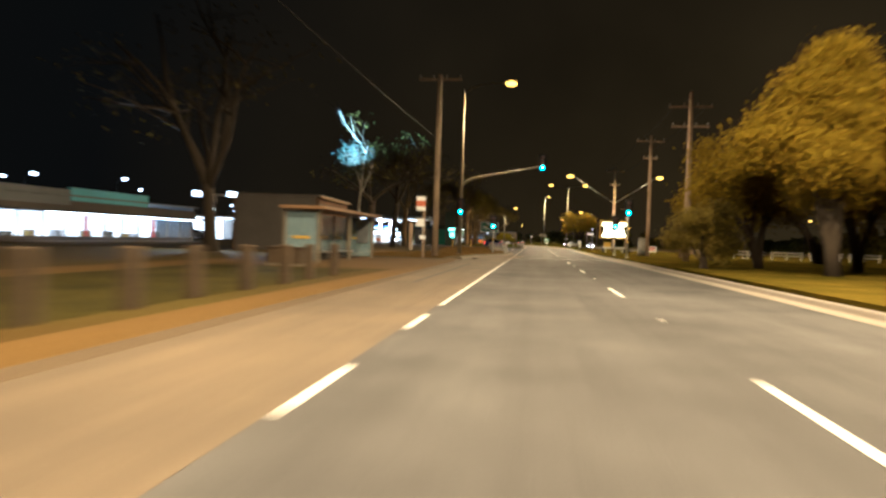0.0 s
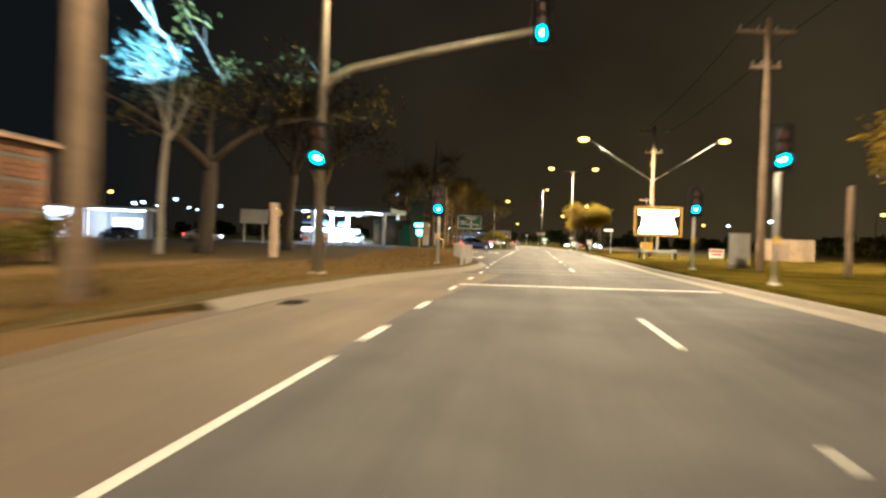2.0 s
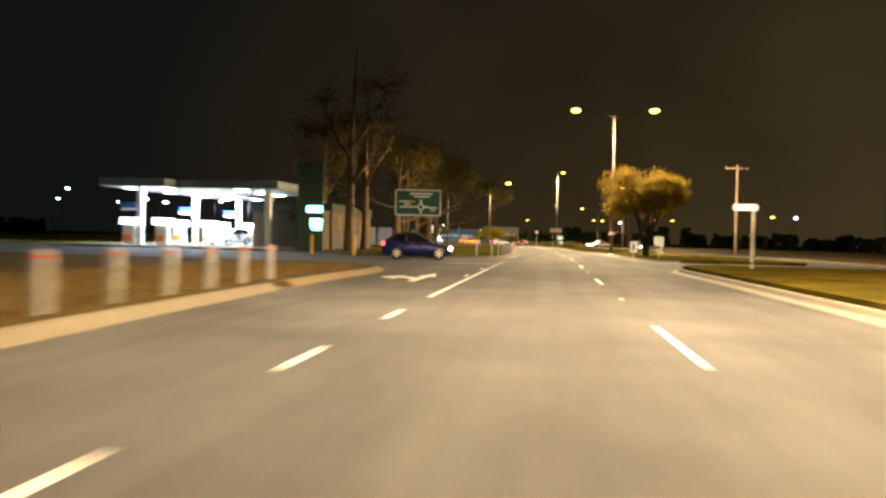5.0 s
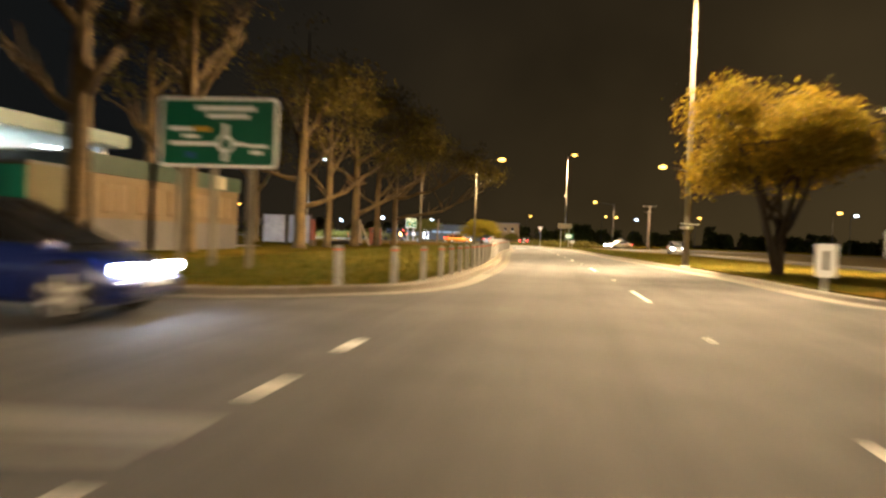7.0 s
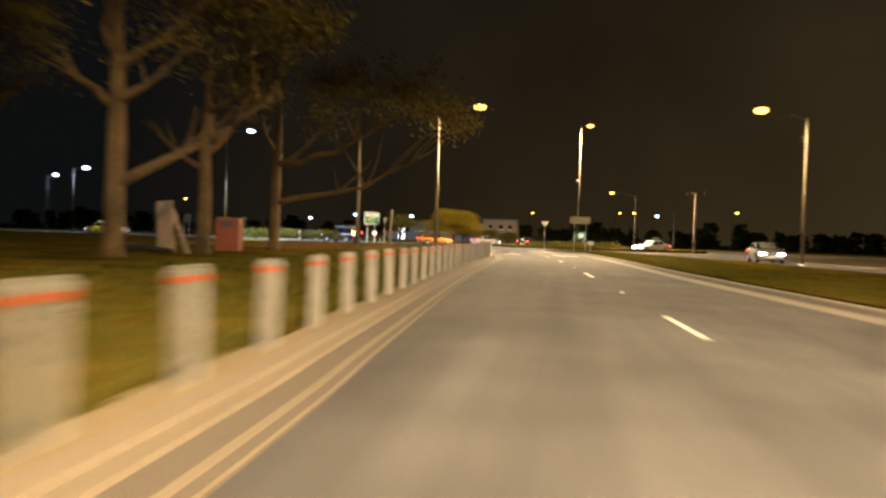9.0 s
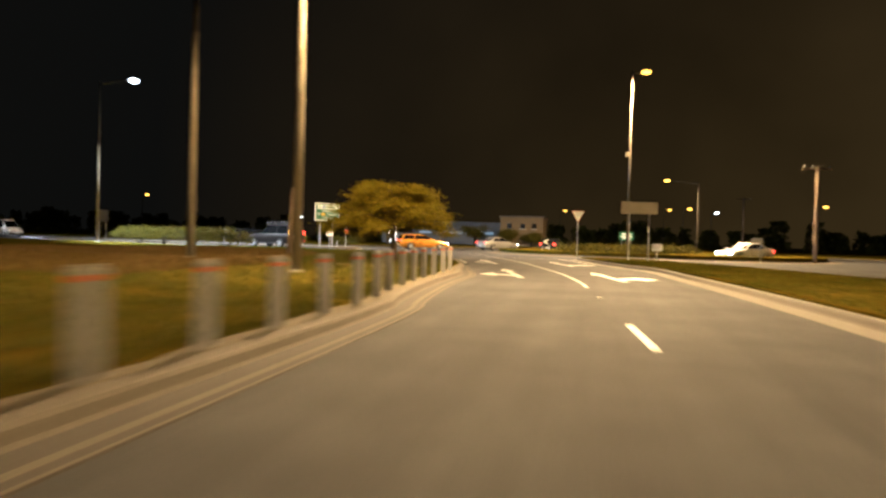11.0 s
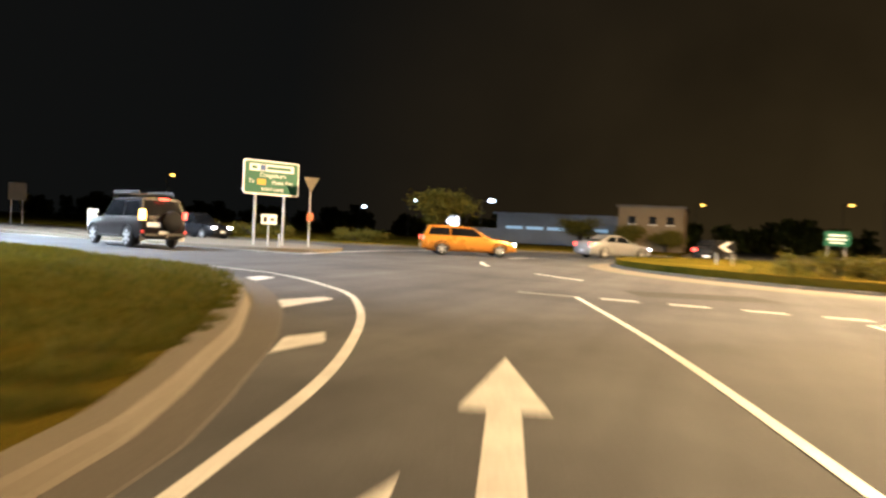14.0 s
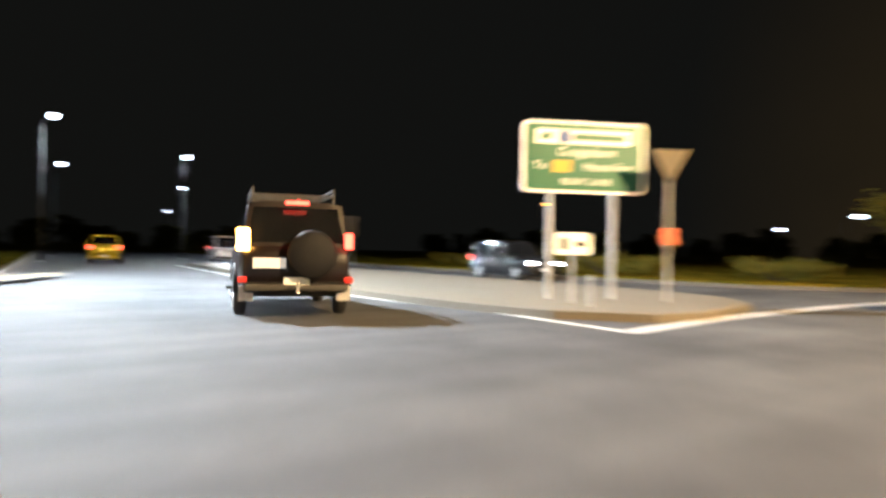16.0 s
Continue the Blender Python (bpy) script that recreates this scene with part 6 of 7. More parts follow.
# ---- vehicles ----
def wheel(parent, x, y, r, w, rim=RIM, spokes=6):
    s = 1 if x > 0 else -1
    bm = bmesh.new()
    tube(bm, [(x - w / 2, y, r), (x - w * 0.42, y, r), (x - w * 0.25, y, r), (x + w * 0.25, y, r), (x + w * 0.42, y, r), (x + w / 2, y, r)], [r * 0.72, r * 0.93, r, r, r * 0.93, r * 0.72], 28)
    wh = part("wheel", bm, RUBBER, parent, smooth=True)
    bm = bmesh.new()
    xf = x + s * (w / 2 + 0.004)
    tube(bm, [(xf, y, r), (xf + s * 0.01, y, r)], [r * 0.2, r * 0.18], 14)
    for k in range(spokes):
        a = 2 * math.pi * k / spokes
        m = pose(xf, y, r) @ Matrix.Rotation(a, 4, "X")
        box(bm, (0, 0, r * 0.4), (0.02, r * 0.2, r * 0.62), 0.005, m)
    n = 24
    rows = []
    for k in range(n):
        a = 2 * math.pi * k / n
        rows.append([bm.verts.new((xf + dx, y + rr * math.cos(a), r + rr * math.sin(a))) for rr, dx in ((r * 0.6, -s * 0.03), (r * 0.7, 0), (r * 0.7, -s * 0.05))])
    for k in range(n):
        a, b = rows[k], rows[(k + 1) % n]
        for j in range(2):
            bm.faces.new((a[j], a[j + 1], b[j + 1], b[j]))
    part("rim", bm, rim, wh, "silver alloy rim")
    return wh


def sections(bm, rows):
    """Joins rings of points, each given as half a cross-section (x, z) at y, mirrored."""
    rings = []
    for y, half in rows:
        rings.append([bm.verts.new((x, y, z)) for x, z in half] + [bm.verts.new((-x, y, z)) for x, z in reversed(half)])
    n = len(rings[0])
    for a, b in zip(rings, rings[1:]):
        for k in range(n):
            bm.faces.new((a[k], a[(k + 1) % n], b[(k + 1) % n], b[k]))
    bm.faces.new(rings[0])
    bm.faces.new(rings[-1])


STYLES = {
    # shoulder line: (along, height); cabin: rear foot, rear roof, front roof, screen foot
    "hatch": dict(line=((-0.5, 0.5), (-0.485, 0.66), (-0.44, 0.68), (-0.2, 0.66), (0.1, 0.62), (0.24, 0.59), (0.38, 0.52), (0.465, 0.43), (0.5, 0.3)), cabin=(-0.485, -0.31, 0.0, 0.33)),
    "sedan": dict(line=((-0.5, 0.5), (-0.49, 0.66), (-0.42, 0.7), (-0.28, 0.69), (0.1, 0.65), (0.2, 0.63), (0.4, 0.55), (0.48, 0.46), (0.5, 0.34)), cabin=(-0.36, -0.2, 0.02, 0.22)),
    "wagon": dict(line=((-0.5, 0.5), (-0.49, 0.64), (-0.42, 0.66), (-0.2, 0.65), (0.1, 0.64), (0.2, 0.62), (0.4, 0.55), (0.48, 0.46), (0.5, 0.34)), cabin=(-0.49, -0.43, 0.02, 0.22)),
    "suv": dict(line=((-0.5, 0.5), (-0.495, 0.6), (-0.44, 0.62), (-0.2, 0.61), (0.1, 0.6), (0.22, 0.59), (0.4, 0.55), (0.485, 0.5), (0.5, 0.36)), cabin=(-0.49, -0.44, 0.05, 0.2)),
    "van": dict(line=((-0.5, 0.5), (-0.495, 0.56), (-0.44, 0.56), (-0.2, 0.56), (0.2, 0.55), (0.3, 0.53), (0.42, 0.47), (0.485, 0.4), (0.5, 0.3)), cabin=(-0.495, -0.475, 0.2, 0.38)),
}


def car(name, x, y, heading, style, L, W, H, paint, label, head_on=True, tail_on=True, brake=False, rim=RIM, r=0.32, clear=0.2, category="car", z=0.0, top=None):
    """A car at rest; its front points to +y before it is turned."""
    S = STYLES[style]
    t = thing(name, x, y, z, heading, label, category, "cars on the road")
    hw = W / 2
    rows = []
    for u, v in S["line"]:
        taper = 1 - 0.13 * max(0, abs(u) - 0.38) / 0.12
        zt = v * H
        lo = clear if abs(u) < 0.47 else clear + 0.1
        rows.append((u * L, [(hw * 0.86 * taper, lo), (hw * 0.97 * taper, lo + 0.12), (hw * taper, lo + (zt - lo) * 0.55), (hw * 0.985 * taper, zt - 0.06), (hw * 0.93 * taper, zt - 0.005), (hw * 0.5 * taper, zt + 0.012)]))
    bm = bmesh.new()
    sections(bm, rows)
    body = part("body", bm, paint, t, smooth=True)
    a, b, c, d = [k * L for k in S["cabin"]]

    def shoulder(yy):
        pts = S["line"]
        for (u0, v0), (u1, v1) in zip(pts, pts[1:]):
            if u0 * L <= yy <= u1 * L:
                return (v0 + (v1 - v0) * (yy - u0 * L) / ((u1 - u0) * L)) * H
        return 0.6 * H
    wr = hw * 0.78
    bm = bmesh.new()
    cab = [(a, [(hw * 0.88, shoulder(a) - 0.05), (hw * 0.86, shoulder(a) + 0.0), (hw * 0.5, shoulder(a) + 0.01)]),
           (b, [(hw * 0.92, shoulder(b) - 0.05), (wr, H - 0.07), (wr * 0.75, H - 0.02)]),
           ((b + c) / 2, [(hw * 0.93, shoulder((b + c) / 2) - 0.05), (wr, H - 0.04), (wr * 0.75, H)]),
           (c, [(hw * 0.92, shoulder(c) - 0.05), (wr * 0.97, H - 0.08), (wr * 0.72, H - 0.03)]),
           (d, [(hw * 0.88, shoulder(d) - 0.05), (hw * 0.84, shoulder(d) + 0.0), (hw * 0.5, shoulder(d) + 0.015)])]
    sections(bm, cab)
    part("cabin", bm, top if top else paint, t, smooth=False)

    def pane(q, nm="window"):
        bm = bmesh.new()
        f = bm.faces.new([bm.verts.new(p) for p in q])
        bmesh.ops.solidify(bm, geom=[f], thickness=0.012)
        part(nm, bm, GLASS_DARK, t)
    zs = lambda yy: shoulder(yy) + 0.03
    for s in (1, -1):
        def sx(yy, zz):
            u = (zz - zs(yy) + 0.08) / max(0.1, (H - 0.04 - zs(yy) + 0.08))
            return s * (hw * 0.925 + (wr - hw * 0.925) * u + 0.012)
        mid = (b + c) / 2
        zt = H - 0.12
        y0 = a + (b - a) * 0.55 + 0.08
        pane([(sx(y0, zs(y0)), y0, zs(y0)), (sx(mid, zs(mid)), mid - 0.04, zs(mid)), (sx(mid, zt), mid - 0.04, zt), (sx(b, zt), b + 0.1, zt)])
        y1 = c + (d - c) * 0.62
        pane([(sx(mid, zs(mid)), mid + 0.04, zs(mid)), (sx(y1, zs(y1)), y1, zs(y1)), (sx(c, zt), c + 0.02, zt), (sx(mid, zt), mid + 0.04, zt)])

    def slope(p, q, nm):
        (ya, za), (yb, zb) = p, q
        n = Vector((0, zb - za, -(yb - ya))).normalized() * (0.014 if nm == "windscreen" else -0.014)
        lo, hi = 0.1, 0.9
        A = (ya + (yb - ya) * lo, za + (zb - za) * lo)
        B = (ya + (yb - ya) * hi, za + (zb - za) * hi)
        w0, w1 = hw * 0.8, wr * 0.9
        pane([(-w0, A[0] + n.y, A[1] + n.z), (w0, A[0] + n.y, A[1] + n.z), (w1, B[0] + n.y, B[1] + n.z), (-w1, B[0] + n.y, B[1] + n.z)], nm)
    slope((d, shoulder(d)), (c, H - 0.05), "windscreen")
    slope((a, shoulder(a)), (b, H - 0.05), "rear_window")
    ax = L * 0.29
    for sx_ in (1, -1):
        for yy in (ax + L * 0.03, -ax):
            wheel(t, sx_ * (hw - 0.11), yy, r, 0.21, rim)
            bm = bmesh.new()
            n = 14
            rows2 = []
            for k in range(n + 1):
                q = math.pi * k / n
                rows2.append([bm.verts.new((sx_ * (hw + dx), yy + (r + dr) * math.cos(q), r + (r + dr) * math.sin(q))) for dx, dr in ((-0.12, 0.03), (0.006, 0.03), (0.012, 0.07), (-0.03, 0.09))])
            for p, q in zip(rows2, rows2[1:]):
                for j in range(3):
                    bm.faces.new((p[j], p[j + 1], q[j + 1], q[j]))
            part("wheel_arch", bm, BLACK, body)
        zf = 0.43 * H if style != "van" else 0.33 * H
        bm = bmesh.new()
        box(bm, (sx_ * hw * 0.66, L * 0.482, zf), (hw * 0.42, 0.1, 0.13), 0.04)
        part("headlight", bm, LENS_HEAD if head_on else RIM, t, "lit headlight" if head_on else "unlit headlight")
        zr = 0.56 * H
        bm = bmesh.new()
        box(bm, (sx_ * hw * 0.8, -L * 0.488, zr), (hw * 0.26, 0.1, 0.2), 0.03)
        part("tail_light", bm, LENS_RED if tail_on else LENS_OFF, t, "lit red tail light" if tail_on else "unlit red tail light")
        bm = bmesh.new()
        box(bm, (sx_ * (hw + 0.09), d - 0.15, shoulder(d) + 0.06), (0.16, 0.1, 0.13), 0.03)
        part("door_mirror", bm, paint, t)
    for nm, yy in (("front_bumper", L * 0.487), ("rear_bumper", -L * 0.487)):
        bm = bmesh.new()
        box(bm, (0, yy, clear + 0.18), (W * 0.86, 0.14, 0.2), 0.05)
        part(nm, bm, BLACK if style in ("suv", "van") else paint, t)
    for yy in (L * 0.5 + 0.05, -L * 0.5 - 0.04):
        bm = bmesh.new()
        box(bm, (0, yy, clear + 0.26), (0.4, 0.015, 0.12), 0.004)
        part("number_plate", bm, SIGN_WHITE, t)
    return t


BLUE = car_paint("blue_car_paint", (0.006, 0.014, 0.11))
AMBER_PAINT = car_paint("orange_car_paint", (0.5, 0.2, 0.014))
LIME = car_paint("lime_yellow_paint", (0.5, 0.42, 0.02))
SILVER = car_paint("silver_car_paint", (0.45, 0.45, 0.45), 0.3, 0.7)
INK = car_paint("near_black_car_paint", (0.012, 0.013, 0.016))
WHITE_CAR = car_paint("white_car_paint", (0.7, 0.7, 0.68), 0.3, 0.0)
MAROON = surface("dark_maroon_car_paint", (0.007, 0.0045, 0.0045), 0.4, 0.0, vary=0.1, grain=200, stain=1.2, bump=0.0, coat=0.25, spec=0.3)

car("hatchback", -6.35, 117.6, -84, "hatch", 3.65, 1.66, 1.44, BLUE, "dark blue hatchback with a black roof waiting at the side road", top=INK)
car("station_wagon", -16.4, 240.2, -62, "wagon", 4.75, 1.84, 1.48, AMBER_PAINT, "orange station wagon driving round the roundabout", tail_on=True)
car("emergency_car", -61.5, 233.3, 76, "wagon", 4.9, 1.9, 1.7, LIME, "lime yellow emergency wagon on the exit road", tail_on=True)
car("sedan", -10.4, 250.5, -42, "sedan", 4.7, 1.82, 1.45, SILVER, "silver sedan with lit tail lights leaving the roundabout")
car("small_suv", -35.0, 239.4 + 3.2, -100, "suv", 4.4, 1.82, 1.62, INK, "black compact sport utility car approaching with lit headlights")
car("delivery_van", -66, 242.8, -104, "van", 4.9, 1.9, 1.95, WHITE_CAR, "white van approaching with glaring headlights", category="van")
lamp(-63.6, 242.2, 0.75, 9000, (1.0, 0.98, 0.95), 0.12, (-20, 229, 0.2), 50)
car("sedan", 11.1, 230.5, 128, "sedan", 4.6, 1.8, 1.45, WHITE_CAR, "white sedan approaching on the far carriageway with lit headlights", z=0.0)
car("sedan", 14.5, 196, 176, "sedan", 4.6, 1.8, 1.45, SILVER, "silver sedan approaching on the far carriageway with glaring headlights")
car("sedan", -4.5, 252.5, -12, "sedan", 4.6, 1.8, 1.45, INK, "dark sedan ahead with bright red brake lights")

# the dark four-wheel drive ahead
suv = car("four_wheel_drive", -25.9, 227.55, 68, "suv", 4.85, 1.88, 1.88, MAROON, "dark four-wheel drive with rear spare wheel, roof rack and lit indicator", r=0.39, clear=0.34)
for ob in [o for o in suv.children if o.name.startswith("tail_light")]:
    bpy.data.objects.remove(ob)
for sx_ in (1, -1):
    bm = bmesh.new()
    box(bm, (sx_ * 0.82, -2.39, 1.24), (0.2 if sx_ < 0 else 0.13, 0.12, 0.36 if sx_ < 0 else 0.26), 0.03)
    tl = part("tail_light", bm, LENS_AMBER if sx_ < 0 else LENS_RED, suv, "lit amber indicator" if sx_ < 0 else "lit red tail light")
    bm = bmesh.new()
    box(bm, (sx_ * 0.82, -2.43, 0.62), (0.14, 0.06, 0.1), 0.02)
    part("rear_reflector", bm, SIGN_RED, suv, "red bumper reflector")
    bm = bmesh.new()
    tube(bm, [(sx_ * 0.66, -1.75, 1.98), (sx_ * 0.66, -1.7, 2.02), (sx_ * 0.66, 0.35, 2.02), (sx_ * 0.66, 0.4, 1.98)], 0.025, 8)
    part("rack_rail", bm, DARK_STEEL, suv)
    bm = bmesh.new()
    tube(bm, [(sx_ * 0.66, -1.75, 1.87), (sx_ * 0.66, -1.75, 2.1), (sx_ * 0.66, 0.35, 2.1), (sx_ * 0.66, 0.35, 1.87)], 0.02, 8)
    part("rack_side", bm, DARK_STEEL, suv)
    bm = bmesh.new()
    box(bm, (sx_ * 0.97, 0, 0.42), (0.16, 1.8, 0.05), 0.02)
    part("side_step", bm, DARK_STEEL, suv)
for k in range(6):
    bm = bmesh.new()
    box(bm, (0, -1.7 + 0.41 * k, 2.0), (1.32, 0.05, 0.025), 0.006)
    part("rack_bar", bm, DARK_STEEL, suv)
bm = bmesh.new()
tube(bm, [(0.22, -2.46, 1.02), (0.22, -2.5, 1.02), (0.22, -2.6, 1.02), (0.22, -2.66, 1.02), (0.22, -2.68, 1.02)], [0.3, 0.38, 0.385, 0.34, 0.1], 30)
part("spare_wheel", bm, BLACK, suv, "covered black spare wheel", smooth=True)
bm = bmesh.new()
tube(bm, [(0, -2.36, 1.84), (0, -2.42, 1.84)], [0.03, 0.03], 8)
box(bm, (0, -2.36, 1.83), (0.36, 0.06, 0.05), 0.01)
part("high_brake_light", bm, LENS_RED, suv, "lit high brake light")
bm = bmesh.new()
box(bm, (-0.42, -2.47, 0.88), (0.5, 0.02, 0.16), 0.005)
part("rear_plate", bm, GLOW_PLATE, suv, "pale plate glowing in place of plate lamps, no lettering")
bm = bmesh.new()
box(bm, (0, -2.52, 0.5), (1.6, 0.1, 0.1), 0.03)
tb = part("tow_bar", bm, DARK_STEEL, suv, "dark steel tow bar")
bm = bmesh.new()
tube(bm, [(0, -2.6, 0.44), (0, -2.72, 0.44), (0, -2.72, 0.56)], 0.025, 8)
bmesh.ops.create_icosphere(bm, subdivisions=2, radius=0.035, matrix=Matrix.Translation((0, -2.72, 0.58)))
part("tow_ball", bm, RIM, tb)
for sx_ in (1, -1):
    bm = bmesh.new()
    box(bm, (sx_ * 0.76, -2.3, 0.4), (0.22, 0.02, 0.24), 0.008)
    part("mud_flap", bm, GALV, suv, "grey mud flap")

# ---- buildings ----
def slab(parent, name, c, s, material, label="", bevel=0.0):
    bm = bmesh.new()
    box(bm, c, s, bevel)
    return part(name, bm, material, parent, label)


SHEET_GREY = surface("dull_grey_sheet", (0.4, 0.41, 0.42), 0.6, vary=0.12, grain=8, stain=0.8, bump=0.05)

# lit shop across the car park
shop = thing("shop", -38, 54, 0.13, 0, "single-storey shop with brightly lit full-width windows", "shop building")
slab(shop, "back_wall", (-6.9, 0, 1.6), (0.2, 27, 3.2), GREY_WALL)
slab(shop, "side_wall", (-1.0, -13.4, 1.6), (11.8, 0.2, 3.2), GREY_WALL)
slab(shop, "side_wall", (-1.0, 13.4, 1.6), (11.8, 0.2, 3.2), GREY_WALL)
slab(shop, "floor_slab", (-1, 0, 0.03), (11.8, 26.6, 0.06), CONCRETE)
slab(shop, "roof", (-0.9, 0, 3.24), (12.4, 27.4, 0.12), GREY_WALL)
# this wall emits by itself, in place of lamps inside the shop
slab(shop, "interior_wall", (1.2, 0, 1.1), (0.1, 26, 2.0), WHITE_GLOW, "white interior wall glowing in place of shop lamps")
slab(shop, "fascia", (5.0, -9.7, 3.1), (0.3, 7.6, 1.1), GREY_WALL, "grey-blue fascia panel")
slab(shop, "fascia", (5.05, -0.7, 3.36), (0.3, 10.4, 0.95), surface("pale_blue_fascia", (0.13, 0.42, 0.58), 0.6, vary=0.08), "pale blue fascia panel")
slab(shop, "fascia", (5.0, 0, 2.44), (0.26, 26.8, 0.86), DARK_WALL, "dark fascia panel")
slab(shop, "awning", (5.9, 0, 2.06), (1.9, 26.6, 0.09), DARK_WALL)
slab(shop, "sill", (4.85, 0, 0.2), (0.2, 26.4, 0.3), DARK_WALL)
slab(shop, "path", (6.4, 0, 0.03), (2.8, 26.6, 0.06), CONCRETE, "pale concrete path")
for k in range(12):
    yy = -13.2 + 2.4 * k
    red = k in (4, 8)
    slab(shop, "window_post", (4.85, yy, 1.18), (0.12, 0.3 if red else 0.09, 1.7), SIGN_RED if red else PALE_STEEL)
    if k < 11:
        slab(shop, "window_pane", (4.85, yy + 1.2, 1.18), (0.012, 2.3, 1.64), SHOP_GLASS)
rs = random.Random(8)
for k in range(9):
    hh = rs.uniform(0.5, 0.95)
    slab(shop, "display_stand", (2.6 + rs.uniform(-0.5, 0.6), -11.5 + 2.7 * k, 0.06 + hh / 2), (0.6, rs.uniform(0.3, 0.8), hh), rs.choice([SIGN_WHITE, GREY_WALL, DARK_WALL, SIGN_YELLOW]))
slab(shop, "soffit_tube", (5.6, 2.0, 1.98), (0.1, 22, 0.05), TUBE, "glowing fluorescent tube")

# lit workshop further along the car park
wk = thing("lit_workshop", -45.5, 104.0, 0.0, 24, "low white workshop with a brightly lit open bay", "building")
slab(wk, "wall", (0, 3.0, 1.6), (10.4, 0.2, 3.2), WHITE_WALL)
slab(wk, "wall", (-5.1, 0.5, 1.6), (0.2, 5.2, 3.2), WHITE_WALL)
slab(wk, "wall", (5.1, 0.5, 1.6), (0.2, 5.2, 3.2), GREY_WALL)
# emissive wall, in place of lamps inside the bay
slab(wk, "lit_wall", (-2.9, 0.2, 1.5), (4.2, 0.15, 2.8), WHITE_GLOW, "white wall glowing in place of bay lamps")
slab(wk, "roof", (0, 0.6, 3.3), (10.9, 6.0, 0.22), WHITE_WALL, "thin white roof edge")
slab(wk, "soffit_tube", (0, -1.9, 3.1), (9.6, 0.1, 0.06), TUBE, "glowing fluorescent tube")
for x in (-5.0, -0.7, 1.3, 3.2, 5.0):
    slab(wk, "post", (x, -2.1, 1.6), (0.14, 0.14, 3.2), WHITE_WALL)
slab(wk, "counter", (2.2, 1.5, 0.55), (3.4, 0.6, 1.1), GREY_WALL)
slab(wk, "rear_window", (2.6, 2.86, 1.8), (2.8, 0.06, 1.0), WHITE_GLOW, "lit rear window")
car("hatchback", -41.5, 101.2, 70, "hatch", 4.0, 1.72, 1.45, INK, "dark hatchback parked before the workshop", head_on=False, tail_on=False)
car("sedan", -47.5, 96.5, 98, "sedan", 4.6, 1.8, 1.45, SILVER, "silver sedan with lit lights in the car park")
car("sedan", -40.5, 118.0, -60, "sedan", 4.6, 1.8, 1.42, WHITE_CAR, "white sedan with lit headlights on the side street")
bb = thing("billboard", -30.6, 109.8, 0.0, 22, "plain pale billboard panel on two posts", "billboard")
slab(bb, "panel", (0, 0, 3.0), (2.9, 0.1, 1.55), SHEET_GREY, "dull pale panel")
for x in (-1.0, 1.0):
    slab(bb, "post", (x, 0.1, 1.9), (0.12, 0.1, 3.8), GALV)
ys = thing("yellow_sign", -25.6, 103.6, 0.0, 20, "round yellow sign lit on a slim post", "road sign", "road signs")
pole_part(ys, "post", 3.0, 0.04, 0.04, GALV)
bm = bmesh.new()
tube(bm, [(0, 0.03, 3.3), (0, -0.03, 3.3)], [0.42, 0.42], 24)
part("disc", bm, SIGN_YELLOW, ys)

# twin floodlights
fl = thing("floodlight_post", -17.75, 38.6, 0.13, 0, "steel post carrying two glaring white floodlights", "floodlight")
pole_part(fl, "post", 3.1, 0.06, 0.05, GALV)
slab(fl, "crossbar", (0, 0, 3.05), (2.2, 0.06, 0.06), GALV)
for x, a in ((-1.0, 12), (1.0, 22)):
    bm = bmesh.new()
    box(bm, (0, 0, 0), (0.46, 0.14, 0.32), 0.03, pose(x, -0.02, 3.1, 8, 0, a))
    h = part("flood_housing", bm, BLACK, fl)
    bm = bmesh.new()
    box(bm, (0, -0.08, 0), (0.4, 0.02, 0.26), 0.004, pose(x, -0.02, 3.1, 8, 0, a))
    part("flood_lens", bm, LENS_COOL, h, "glaring white lens")
bm = bmesh.new()
box(bm, (0, 0, 0), (0.3, 0.12, 0.25), 0.03, pose(0, 0.1, 3.0, -35, 0, 180))
part("uplight_housing", bm, BLACK, fl)
lamp(-17.75, 38.2, 3.1, 1500, COOL, 0.15, (-17.75, 30, 0.5), 130)
lamp(-17.6, 39.1, 3.1, 750000, FLOOD, 0.1, (-15.3, 60, 9.6), 13)

# brown brick building
brk = thing("brick_building", -18.9, 46.6, 0.13, 3, "single-storey brown brick building with a flat metal roof", "building")
slab(brk, "wall", (5.55, 0, 1.65), (0.2, 8.3, 3.3), MORTAR, "brick wall facing the road")
slab(brk, "wall", (3.0, -4.15, 1.65), (4.9, 0.2, 3.3), DARK_WALL, "dark grey side wall")
slab(brk, "wall", (3.0, 4.15, 1.65), (4.9, 0.2, 3.3), MORTAR)
slab(brk, "wall", (0.45, 0, 1.65), (0.2, 8.3, 3.3), MORTAR)
slab(brk, "roof", (3.0, 0, 3.36), (5.6, 8.7, 0.1), DARK_WALL, "dark flat roof")
slab(brk, "gutter", (5.84, 0, 3.28), (0.1, 8.7, 0.09), RUST_BOARD, "rust-brown gutter board")
# dark strips paint the shade of gaps between the courses
for zz in (0.43, 1.4, 2.2, 2.84):
    slab(brk, "shadow_course", (5.66, 0, zz), (0.012, 8.2, 0.09), DARK_WALL, "dark strip standing in for a shadow gap")
